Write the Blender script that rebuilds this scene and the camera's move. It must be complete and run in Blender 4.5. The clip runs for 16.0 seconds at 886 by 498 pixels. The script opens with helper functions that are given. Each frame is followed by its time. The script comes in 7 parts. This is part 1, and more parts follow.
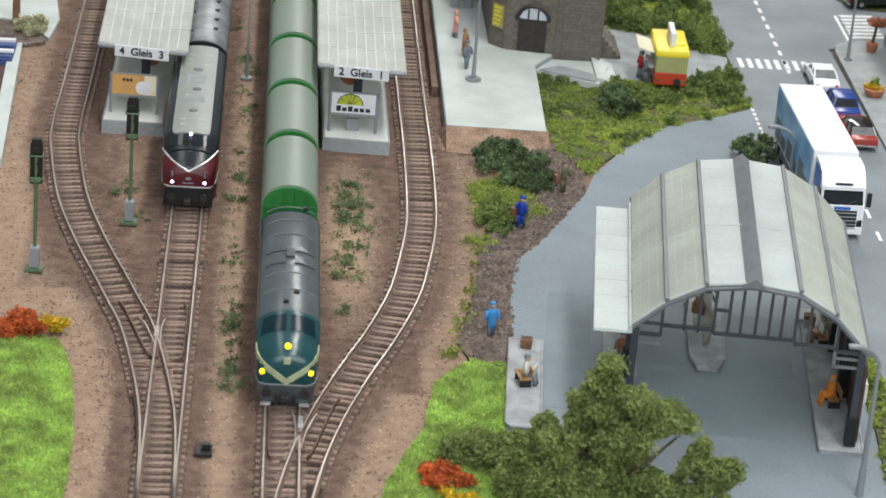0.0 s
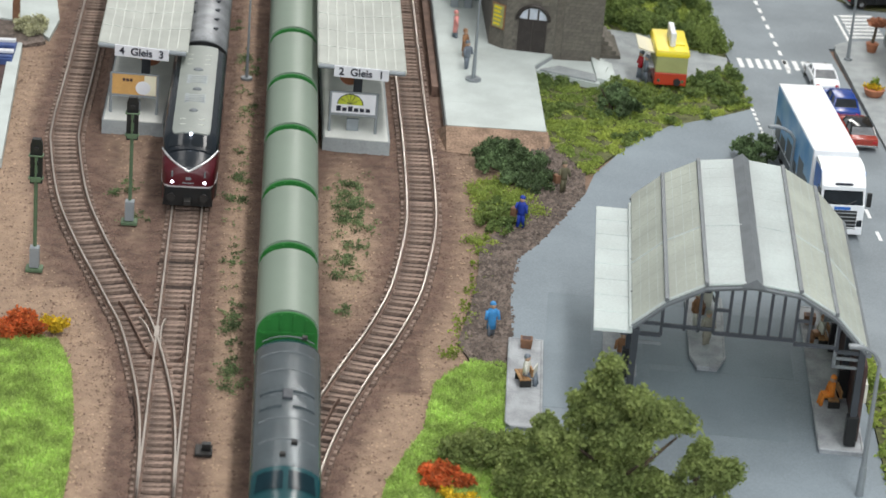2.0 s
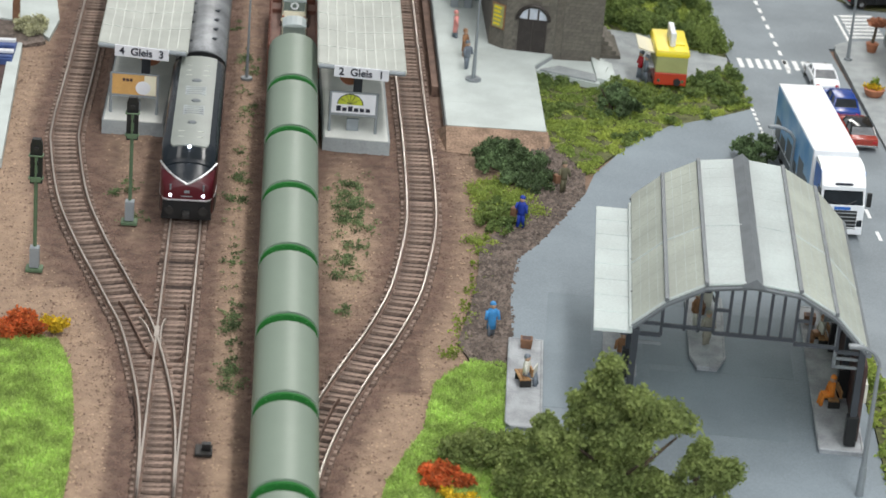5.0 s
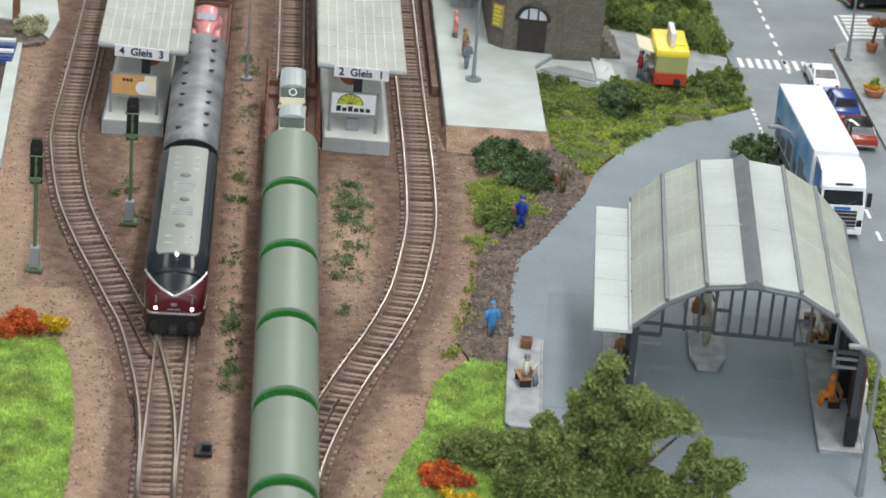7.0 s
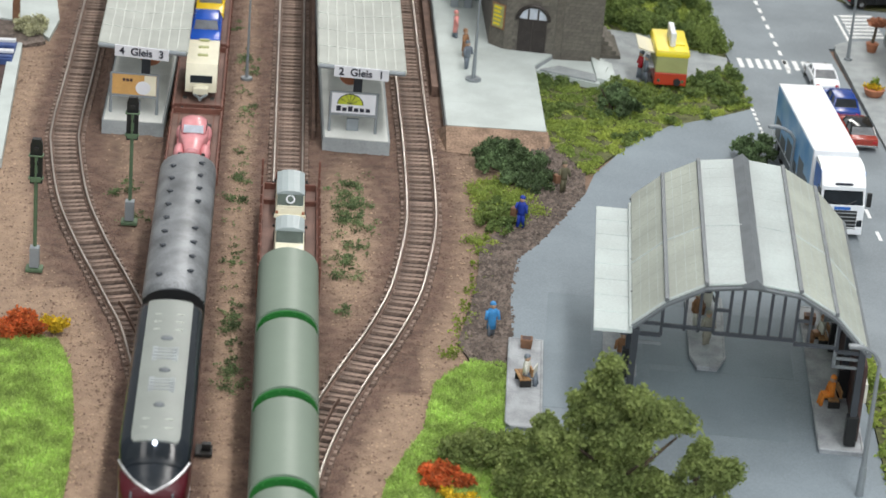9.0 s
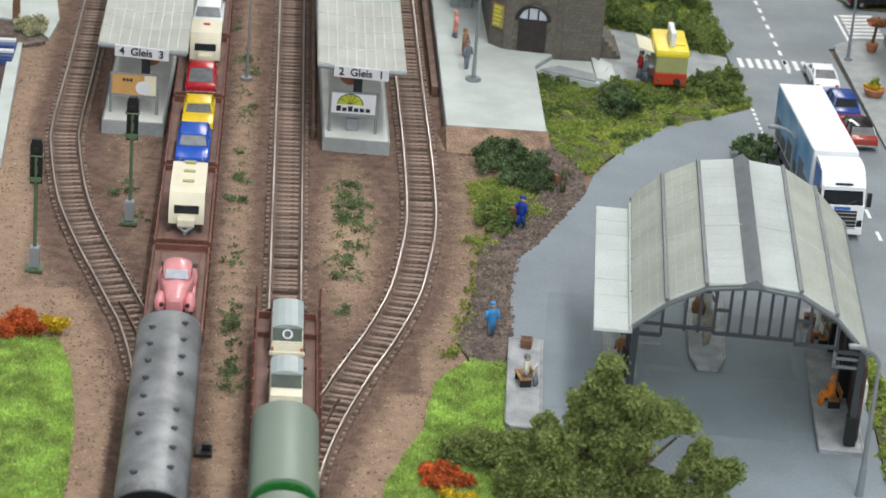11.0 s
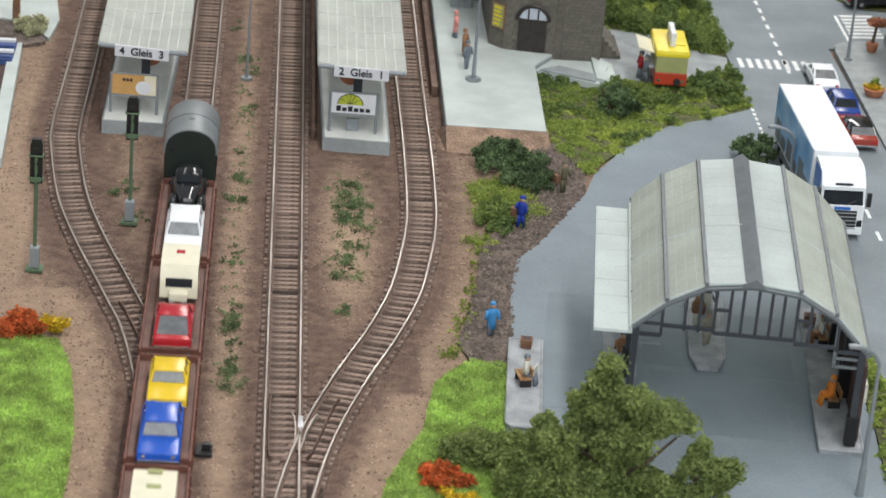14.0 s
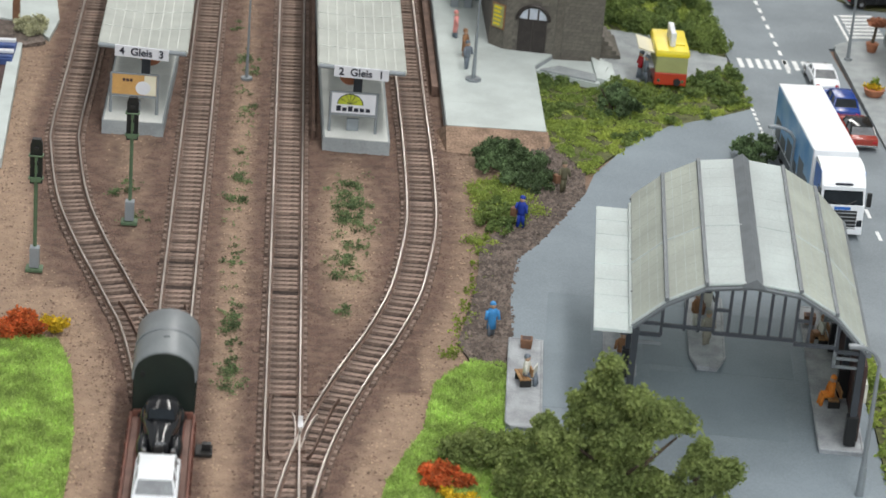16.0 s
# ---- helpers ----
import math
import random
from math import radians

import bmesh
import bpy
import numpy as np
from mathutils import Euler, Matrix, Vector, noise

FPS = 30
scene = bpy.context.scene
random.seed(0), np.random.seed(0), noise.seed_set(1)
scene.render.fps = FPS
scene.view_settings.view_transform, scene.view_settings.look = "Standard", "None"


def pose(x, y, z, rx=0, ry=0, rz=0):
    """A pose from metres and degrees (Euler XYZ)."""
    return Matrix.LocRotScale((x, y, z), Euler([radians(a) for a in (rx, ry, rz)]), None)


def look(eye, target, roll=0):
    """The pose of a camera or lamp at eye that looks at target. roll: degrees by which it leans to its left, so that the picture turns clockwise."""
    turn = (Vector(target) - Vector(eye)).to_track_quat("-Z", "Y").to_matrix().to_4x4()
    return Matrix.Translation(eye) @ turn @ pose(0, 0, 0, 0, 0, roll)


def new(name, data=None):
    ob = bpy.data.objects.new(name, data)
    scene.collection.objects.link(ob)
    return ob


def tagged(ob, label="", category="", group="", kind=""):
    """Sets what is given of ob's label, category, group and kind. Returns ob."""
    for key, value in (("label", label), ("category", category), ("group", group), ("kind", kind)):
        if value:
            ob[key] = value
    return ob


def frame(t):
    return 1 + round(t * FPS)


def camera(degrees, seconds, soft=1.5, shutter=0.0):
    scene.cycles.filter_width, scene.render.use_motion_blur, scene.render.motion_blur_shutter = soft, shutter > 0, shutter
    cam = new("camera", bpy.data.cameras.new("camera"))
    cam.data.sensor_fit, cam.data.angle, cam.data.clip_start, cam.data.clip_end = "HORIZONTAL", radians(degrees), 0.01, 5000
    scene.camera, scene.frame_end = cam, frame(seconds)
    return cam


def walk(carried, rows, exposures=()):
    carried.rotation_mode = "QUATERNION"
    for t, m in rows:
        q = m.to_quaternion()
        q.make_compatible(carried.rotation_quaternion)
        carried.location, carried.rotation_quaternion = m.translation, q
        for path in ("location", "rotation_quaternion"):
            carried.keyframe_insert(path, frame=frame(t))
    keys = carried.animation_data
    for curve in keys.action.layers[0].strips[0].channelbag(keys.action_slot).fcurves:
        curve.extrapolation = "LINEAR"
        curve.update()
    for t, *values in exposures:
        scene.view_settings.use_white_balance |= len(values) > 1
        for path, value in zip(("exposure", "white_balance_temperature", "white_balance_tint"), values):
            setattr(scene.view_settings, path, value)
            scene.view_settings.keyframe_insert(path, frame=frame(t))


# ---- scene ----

MM = 0.001

# ---- camera, fixed on its stand ----
cam = camera(18.667, 16.0, soft=1.6, shutter=0.5)
cam.data.dof.use_dof, cam.data.dof.focus_distance, cam.data.dof.aperture_fstop = True, 0.88, 44.0
VIEW = Matrix((
    (0.99615, -0.052405, -0.070273, -0.01083),
    (-0.043592, 0.399367, -0.915754, -0.847),
    (0.076055, 0.915292, 0.395546, 0.35188),
    (0, 0, 0, 1)))
walk(cam, [(0.0, VIEW), (16.0, VIEW)], exposures=[(0.0, 0.05), (9.2, 0.05), (11.3, -0.06), (16.0, -0.07)])

# ---- light of the exhibition hall ----
world = bpy.data.worlds.new("hall_air")
world.use_nodes = True
scene.world = world
world.node_tree.nodes["Background"].inputs[0].default_value = (0.93, 0.97, 1.0, 1)
world.node_tree.nodes["Background"].inputs[1].default_value = 0.29


def unseen_lamp(x, y, z, w, d, power, target, color=(1, 0.97, 0.93)):
    data = bpy.data.lights.new("unseen_lamp", "AREA")
    data.shape, data.size, data.size_y, data.energy, data.color = "RECTANGLE", w, d, power, color
    ob = new("unseen_lamp", data)
    ob.matrix_world = look((x, y, z), target)
    return ob


# two rows of ceiling tubes, and an added fill lamp out of view behind the camera
unseen_lamp(0.5, 2.2, 2.0, 0.18, 8.5, 94, (0.5, 2.2, 0))
unseen_lamp(-0.45, 0.0, 2.0, 0.18, 4.4, 13, (-0.45, 0.0, 0))
# fill lamp added to brighten fronts and the shed interior; no real source
unseen_lamp(0.35, -2.1, 1.15, 2.2, 0.9, 29, (0.1, -0.05, 0), (0.93, 0.97, 1.0))
scene.view_settings.exposure = 0.0


# ---- materials ----
def mat(name, color, rough=0.6, metal=0.0, var=0.12, size=3.0, bump=0.0, fine=0.4, color2=None, emit=0.0, spec=0.5, random_amount=0.0, island=0.0):
    """color varies towards color2 (or darker and lighter) over spots of about size mm and grains of fine mm."""
    m = bpy.data.materials.new(name)
    m.use_nodes = True
    nt = m.node_tree
    b = nt.nodes["Principled BSDF"]
    b.inputs["Roughness"].default_value, b.inputs["Metallic"].default_value = rough, metal
    b.inputs["Specular IOR Level"].default_value = spec
    co = nt.nodes.new("ShaderNodeTexCoord")
    big, small = nt.nodes.new("ShaderNodeTexNoise"), nt.nodes.new("ShaderNodeTexNoise")
    big.inputs["Scale"].default_value, small.inputs["Scale"].default_value = 1000 / size, 1000 / fine
    big.inputs["Detail"].default_value, small.inputs["Detail"].default_value = 4, 2
    for n in (big, small):
        nt.links.new(co.outputs["Object"], n.inputs["Vector"])
    mix = nt.nodes.new("ShaderNodeMix")
    mix.data_type, mix.blend_type = "RGBA", "MIX"
    c2 = color2 or tuple(c * (1 - 2.2 * var) for c in color)
    c1 = color if color2 else tuple(min(1, c * (1 + 0.8 * var)) for c in color)
    mix.inputs["A"].default_value, mix.inputs["B"].default_value = (*c1, 1), (*c2, 1)
    add = nt.nodes.new("ShaderNodeMath")
    add.operation = "ADD"
    half = nt.nodes.new("ShaderNodeMath")
    half.operation = "MULTIPLY_ADD"
    half.inputs[1].default_value, half.inputs[2].default_value = 0.6, -0.3
    nt.links.new(small.outputs["Fac"], half.inputs[0])
    nt.links.new(big.outputs["Fac"], add.inputs[0])
    nt.links.new(half.outputs[0], add.inputs[1])
    ramp = nt.nodes.new("ShaderNodeMapRange")
    ramp.inputs["From Min"].default_value, ramp.inputs["From Max"].default_value = 0.32, 0.68
    nt.links.new(add.outputs[0], ramp.inputs["Value"])
    nt.links.new(ramp.outputs["Result"], mix.inputs["Factor"])
    out = mix.outputs["Result"]
    for amount, kind, socket in ((random_amount, "ShaderNodeObjectInfo", "Random"), (island, "ShaderNodeNewGeometry", "Random Per Island")):
        if amount:
            info = nt.nodes.new(kind)
            hsv = nt.nodes.new("ShaderNodeHueSaturation")
            span = nt.nodes.new("ShaderNodeMapRange")
            span.inputs["To Min"].default_value, span.inputs["To Max"].default_value = 1 - amount, 1 + amount
            nt.links.new(info.outputs[socket], span.inputs["Value"])
            nt.links.new(span.outputs["Result"], hsv.inputs["Value"])
            nt.links.new(out, hsv.inputs["Color"])
            out = hsv.outputs["Color"]
    nt.links.new(out, b.inputs["Base Color"])
    if bump:
        bm = nt.nodes.new("ShaderNodeBump")
        bm.inputs["Strength"].default_value, bm.inputs["Distance"].default_value = bump, fine * MM
        nt.links.new(small.outputs["Fac"], bm.inputs["Height"])
        nt.links.new(bm.outputs["Normal"], b.inputs["Normal"])
    if emit:
        b.inputs["Emission Color"].default_value, b.inputs["Emission Strength"].default_value = (*color, 1), emit
    return m


def let_through(m, amount):
    """Thin sheet or leaf: part of the light passes through and spreads."""
    nt = m.node_tree
    b, out = nt.nodes["Principled BSDF"], nt.nodes["Material Output"]
    tr, mix = nt.nodes.new("ShaderNodeBsdfTranslucent"), nt.nodes.new("ShaderNodeMixShader")
    nt.links.new(b.inputs["Base Color"].links[0].from_socket, tr.inputs["Color"])
    mix.inputs["Fac"].default_value = amount
    nt.links.new(b.outputs[0], mix.inputs[1])
    nt.links.new(tr.outputs[0], mix.inputs[2])
    nt.links.new(mix.outputs[0], out.inputs["Surface"])


M_RAIL = mat("rail_steel", (0.56, 0.51, 0.46), 0.36, 0.6, 0.25, 40, color2=(0.30, 0.255, 0.225))
M_RAILSIDE = mat("rail_rust", (0.16, 0.10, 0.075), 0.7, 0.2, 0.2, 5)
M_SLEEPER = mat("sleeper_wood", (0.26, 0.185, 0.148), 0.85, 0, 0.25, 2, 0.4, 0.3, random_amount=0.22)
# near-black brown stands in for the shade between the sleepers
M_BEDSHADE = mat("track_bed_shade", (0.05, 0.034, 0.028), 0.95, 0, 0.25, 4, 0.9, 0.5)
M_PEBBLE = mat("ballast_grain", (0.20, 0.128, 0.10), 0.9, 0, 0.12, 12, island=0.14)
# brown grains, taken darker to paint in shade between the sleepers
M_SHADEDGRAIN = mat("shaded_bed_grain", (0.068, 0.044, 0.036), 0.9, 0, 0.15, 12, island=0.25)
M_SAND = mat("sandy_grain", (0.43, 0.31, 0.22), 0.9, 0, 0.15, 12, island=0.2)
M_ASPHALT = mat("lot_asphalt", (0.222, 0.266, 0.30), 0.75, 0, 0.10, 45, 0.15, 0.5)
M_ROAD = mat("road_asphalt", (0.22, 0.255, 0.28), 0.75, 0, 0.10, 30, 0.15, 0.5)
M_PATCH = mat("asphalt_patch", (0.20, 0.243, 0.275), 0.75, 0, 0.08, 30, 0.1, 0.5)
M_LINE = mat("road_paint", (0.8, 0.82, 0.82), 0.6, 0, 0.06, 6)
M_CONCRETE = mat("pale_concrete", (0.52, 0.575, 0.56), 0.8, 0, 0.07, 14, 0.2, 0.5)
M_PLATFORM = mat("platform_pale", (0.68, 0.70, 0.67), 0.8, 0, 0.08, 14, 0.2, 0.5)
M_GREYCONC = mat("grey_concrete", (0.33, 0.36, 0.37), 0.85, 0, 0.10, 8, 0.25, 0.5)
M_KERB = mat("island_concrete", (0.36, 0.38, 0.40), 0.8, 0, 0.14, 6, 0.25, 0.4)
M_DIRT = mat("dark_soil", (0.175, 0.14, 0.12), 0.95, 0, 0.3, 5, 0.9, 0.8)
M_BANK = mat("sandy_bank", (0.33, 0.225, 0.16), 0.95, 0, 0.22, 7, 0.8, 0.8)
M_DIRTGRAIN = mat("soil_crumb", (0.17, 0.135, 0.115), 0.95, 0, 0.2, 4, island=0.4)
M_EARTH = mat("green_earth", (0.12, 0.13, 0.05), 0.95, 0, 0.3, 6, 0.6, 0.8)
M_GRASS = mat("lawn_blades", (0.50, 0.68, 0.19), 0.8, 0, 0.2, 10, island=0.25)
M_GRASSBASE = mat("lawn_base", (0.38, 0.54, 0.13), 0.9, 0, 0.25, 3)
M_LEAF = mat("tree_flock", (0.19, 0.25, 0.085), 0.85, 0, 0.3, 9, island=0.3, color2=(0.34, 0.41, 0.14))
M_BUSH = mat("bush_flock", (0.16, 0.24, 0.11), 0.85, 0, 0.3, 8, island=0.4)
M_MEADOW = mat("meadow_flock", (0.46, 0.54, 0.12), 0.85, 0, 0.3, 22, island=0.25, color2=(0.22, 0.31, 0.08))
M_MEADOWDARK = mat("meadow_dark_flock", (0.27, 0.35, 0.10), 0.85, 0, 0.3, 14, island=0.35, color2=(0.115, 0.18, 0.062))
M_WEEDPALE = mat("weed_pale_flock", (0.28, 0.33, 0.17), 0.9, 0, 0.3, 5, island=0.4)
M_WEED = mat("weed_flock", (0.20, 0.28, 0.13), 0.85, 0, 0.3, 6, island=0.3)
M_MOSS = mat("moss_flock", (0.30, 0.40, 0.07), 0.85, 0, 0.3, 6, island=0.3)
M_REDFLOWER = mat("red_flock", (0.66, 0.17, 0.05), 0.85, 0, 0.2, 6, island=0.4)
M_YELFLOWER = mat("yellow_flock", (0.75, 0.55, 0.04), 0.85, 0, 0.2, 6, island=0.3)
M_PALEFLOWER = mat("pale_flock", (0.60, 0.60, 0.40), 0.85, 0, 0.2, 6, island=0.3)
M_TRUNK = mat("bark", (0.10, 0.075, 0.05), 0.9, 0, 0.3, 4, 0.5, 0.5)
M_ROOF = mat("translucent_sheet", (0.79, 0.85, 0.84), 0.5, 0, 0.05, 20, 0.05, 0.8)
M_ROOFIVORY = mat("ivory_sheet", (0.74, 0.78, 0.715), 0.5, 0, 0.06, 16, 0.05, 0.8)
M_FRAME = mat("grey_frame", (0.17, 0.19, 0.205), 0.55, 0.1, 0.08, 6)
M_FRAMEDARK = mat("dark_frame", (0.05, 0.058, 0.07), 0.5, 0.1, 0.08, 6)
M_CANOPY = mat("canopy_white", (0.59, 0.62, 0.575), 0.6, 0, 0.06, 12, 0.1, 0.6)
M_CANOPYRIB = mat("canopy_seam", (0.55, 0.575, 0.535), 0.6, 0, 0.06, 12)
M_POST = mat("lamp_grey", (0.26, 0.29, 0.31), 0.5, 0.2, 0.06, 6)
M_SIGPOST = mat("signal_green_post", (0.10, 0.16, 0.09), 0.6, 0, 0.1, 5)
M_BLACK = mat("black_plastic", (0.012, 0.013, 0.014), 0.45, 0, 0.1, 4)
M_SIGN = mat("sign_white", (0.72, 0.74, 0.78), 0.5, 0, 0.04, 8)
M_INK = mat("sign_ink", (0.015, 0.018, 0.035), 0.5)
M_ORANGEAD = mat("poster_orange", (0.60, 0.35, 0.12), 0.5, 0, 0.06, 5)
M_LIME = mat("poster_lime", (0.50, 0.56, 0.05), 0.5)
M_STONE = mat("dark_stone_wall", (0.15, 0.138, 0.115), 0.85, 0, 0.15, 7, 0.4, 0.8, random_amount=0.13)
M_MORTAR = mat("mortar", (0.115, 0.105, 0.09), 0.9, 0, 0.1, 5)
M_DOOR = mat("dark_wood_door", (0.035, 0.028, 0.025), 0.5, 0, 0.15, 3)
M_PANE = mat("pale_pane", (0.55, 0.60, 0.68), 0.15, 0, 0.1, 4)
M_GLASS = mat("dark_glass", (0.02, 0.025, 0.03), 0.08, 0, 0.1, 5, spec=0.3)
M_GLASSGREEN = mat("green_grey_glass", (0.07, 0.095, 0.08), 0.25, 0, 0.1, 4)
M_GLASSTEAL = mat("teal_glass", (0.006, 0.022, 0.03), 0.15, 0, 0.1, 5, spec=0.3)
# glass greyed so its colour carries the light reflected on car windows
M_GLASSPALE = mat("grey_reflection_glass", (0.16, 0.17, 0.18), 0.12, 0, 0.15, 4)
M_WHITE = mat("white_paint", (0.82, 0.85, 0.88), 0.35, 0, 0.02, 10)
M_TRUCKBLUE = mat("truck_blue", (0.09, 0.32, 0.66), 0.35, 0, 0.25, 12, color2=(0.35, 0.55, 0.75))
M_BLUE = mat("cab_blue", (0.03, 0.15, 0.52), 0.35)
M_CARBLUE = mat("car_blue", (0.012, 0.09, 0.50), 0.22, 0, 0.04)
M_NAVY = mat("car_navy", (0.018, 0.06, 0.30), 0.22)
M_CARRED = mat("car_red", (0.42, 0.015, 0.025), 0.22, 0, 0.04)
M_BRICKRED = mat("car_rust_red", (0.32, 0.045, 0.03), 0.25)
M_YELLOW = mat("car_yellow", (0.75, 0.52, 0.015), 0.25, 0, 0.04)
M_PINK = mat("car_pink", (0.70, 0.29, 0.31), 0.25, 0, 0.05)
M_CREAM = mat("caravan_cream", (0.77, 0.735, 0.57), 0.4, 0, 0.04, 6)
M_CARBLACK = mat("car_black", (0.015, 0.016, 0.018), 0.12)
M_TYRE = mat("tyre", (0.02, 0.02, 0.02), 0.8)
M_CHROME = mat("chrome", (0.6, 0.6, 0.6), 0.2, 0.9)
M_WAGON = mat("wagon_brown", (0.165, 0.065, 0.045), 0.65, 0, 0.2, 8)
M_WAGONFLOOR = mat("wagon_floor", (0.185, 0.11, 0.09), 0.75, 0, 0.15, 8)
M_HOOD = mat("hood_greygreen", (0.205, 0.26, 0.21), 0.45, 0, 0.04, 30)
M_GREEN = mat("wagon_green", (0.02, 0.17, 0.03), 0.5, 0, 0.1, 8)
M_COACH = mat("coach_silver", (0.25, 0.265, 0.28), 0.46, 0.3, 0.22, 10)
M_LOCOROOF = mat("loco_pale_roof", (0.25, 0.275, 0.255), 0.45, 0, 0.05, 14)
M_MAROON = mat("loco_maroon", (0.078, 0.006, 0.012), 0.35, 0, 0.08, 10)
M_SLATE = mat("loco_slate", (0.014, 0.019, 0.025), 0.22, 0, 0.08, 10, spec=0.35)
M_SILVER = mat("trim_silver", (0.65, 0.66, 0.68), 0.3, 0.5)
M_TEAL = mat("loco_teal", (0.009, 0.058, 0.068), 0.22, 0, 0.08, 10)
M_LOCOGREY = mat("loco_grey_roof", (0.085, 0.105, 0.115), 0.3, 0.2, 0.08, 8)
M_STRIPE = mat("loco_stripe", (0.42, 0.47, 0.30), 0.4)
M_UNDER = mat("underframe_black", (0.02, 0.019, 0.018), 0.6, 0, 0.2, 4)
M_LAMPYEL = mat("lamp_yellow", (1.0, 0.78, 0.02), 0.3, emit=1.1)
M_LAMPWHITE = mat("lamp_white", (0.75, 0.82, 1.0), 0.3, emit=5.0)
M_VANGREEN = mat("van_black_green", (0.012, 0.02, 0.016), 0.5, 0, 0.1, 6)
M_VANROOF = mat("van_grey_roof", (0.21, 0.23, 0.24), 0.42, 0.1, 0.08, 8)
M_AWNRED = mat("stall_red", (0.46, 0.05, 0.02), 0.4, 0, 0.05, 6)
M_AWNYEL = mat("stall_yellow", (0.80, 0.66, 0.03), 0.4, 0, 0.05, 6)
M_OLIVE = mat("stall_olive", (0.36, 0.38, 0.16), 0.4, 0, 0.05, 6)
M_TERRA = mat("terracotta", (0.42, 0.17, 0.09), 0.8, 0, 0.1, 4)
M_WOODBOX = mat("brown_wood", (0.20, 0.10, 0.055), 0.7, 0, 0.15, 3)
M_BENCHWOOD = mat("bench_wood", (0.36, 0.20, 0.085), 0.7, 0, 0.15, 3)
M_DARKWALL = mat("brown_wall", (0.075, 0.04, 0.035), 0.7, 0, 0.15, 5)
M_TANWALL = mat("tan_wall", (0.40, 0.29, 0.17), 0.8, 0, 0.1, 8, 0.2, 0.5)
M_SKIN = mat("figure_skin", (0.55, 0.36, 0.25), 0.6)
M_FIGBLUE = mat("figure_blue", (0.012, 0.045, 0.36), 0.6)
M_FIGSKY = mat("figure_sky", (0.06, 0.30, 0.66), 0.55)
M_FIGORANGE = mat("figure_orange", (0.80, 0.26, 0.03), 0.6)
M_FIGPINK = mat("figure_pink", (0.75, 0.30, 0.27), 0.6)
M_FIGBROWN = mat("figure_brown", (0.30, 0.15, 0.07), 0.6)
M_FIGWHITE = mat("figure_white", (0.70, 0.70, 0.62), 0.6)
M_FIGGREY = mat("figure_grey", (0.17, 0.20, 0.24), 0.6)
M_FIGOLIVE = mat("figure_olive", (0.13, 0.12, 0.07), 0.6)
M_BLUEWALL = mat("blue_stripes", (0.05, 0.09, 0.25), 0.6)

for m_leaf in (M_GRASS, M_LEAF, M_BUSH, M_MEADOW, M_MEADOWDARK, M_WEEDPALE, M_WEED, M_MOSS, M_REDFLOWER, M_YELFLOWER, M_PALEFLOWER):
    let_through(m_leaf, 0.45)
for m_sheet in (M_ROOF, M_ROOFIVORY):
    let_through(m_sheet, 0.52)
let_through(M_CANOPY, 0.3)


# ---- mesh helpers, all in millimetres ----
def quads(bm, rings, close=True, cap=True):
    vs = [[bm.verts.new(p) for p in r] for r in rings]
    n = len(rings[0])
    for a, b in zip(vs, vs[1:]):
        for i in range(n if close else n - 1):
            j = (i + 1) % n
            bm.faces.new((a[i], a[j], b[j], b[i]))
    if cap and close:
        bm.faces.new(vs[0][::-1])
        bm.faces.new(vs[-1])
    return bm


def box(bm, x0, x1, y0, y1, z0, z1, bevel=0.0, tx=0.0, ty=0.0):
    """A box; tx, ty: how far the top draws in on each side."""
    b = bmesh.new()
    quads(b, [[(x0, y0, z0), (x1, y0, z0), (x1, y1, z0), (x0, y1, z0)],
              [(x0 + tx, y0 + ty, z1), (x1 - tx, y0 + ty, z1), (x1 - tx, y1 - ty, z1), (x0 + tx, y1 - ty, z1)]])
    if bevel:
        bmesh.ops.bevel(b, geom=b.edges[:], offset=bevel, segments=2, profile=0.6, affect="EDGES")
    join(bm, b)
    return bm


def join(bm, b):
    vs = [bm.verts.new(v.co) for v in b.verts]
    b.verts.index_update()
    for f in b.faces:
        g = bm.faces.new([vs[v.index] for v in f.verts])
        g.material_index, g.smooth = f.material_index, f.smooth
    b.free()


def rod(bm, p, q, r, n=8, r2=None):
    p, q = Vector(p), Vector(q)
    d = (q - p).normalized()
    s = d.orthogonal().normalized()
    t = d.cross(s)
    ring = lambda c, rr: [c + rr * (math.cos(2 * math.pi * i / n) * s + math.sin(2 * math.pi * i / n) * t) for i in range(n)]
    return quads(bm, [ring(p, r), ring(q, r if r2 is None else r2)])


def extrude_y(bm, profile, y0, y1):
    """profile: (x, z) points counter-clockwise seen from -y."""
    return quads(bm, [[(x, y0, z) for x, z in profile], [(x, y1, z) for x, z in profile]])


def extrude_x(bm, profile, x0, x1):
    return quads(bm, [[(x0, y, z) for y, z in profile], [(x1, y, z) for y, z in profile]])


def slab(bm, poly, z0, z1):
    return quads(bm, [[(x, y, z0) for x, y in poly], [(x, y, z1) for x, y in poly]])


def ball(bm, c, rx, ry, rz, n=10, m=7):
    rings = []
    for i in range(1, m):
        a = math.pi * i / m
        rings.append([(c[0] + rx * math.sin(a) * math.cos(2 * math.pi * k / n), c[1] + ry * math.sin(a) * math.sin(2 * math.pi * k / n), c[2] - rz * math.cos(a)) for k in range(n)])
    return quads(bm, rings)


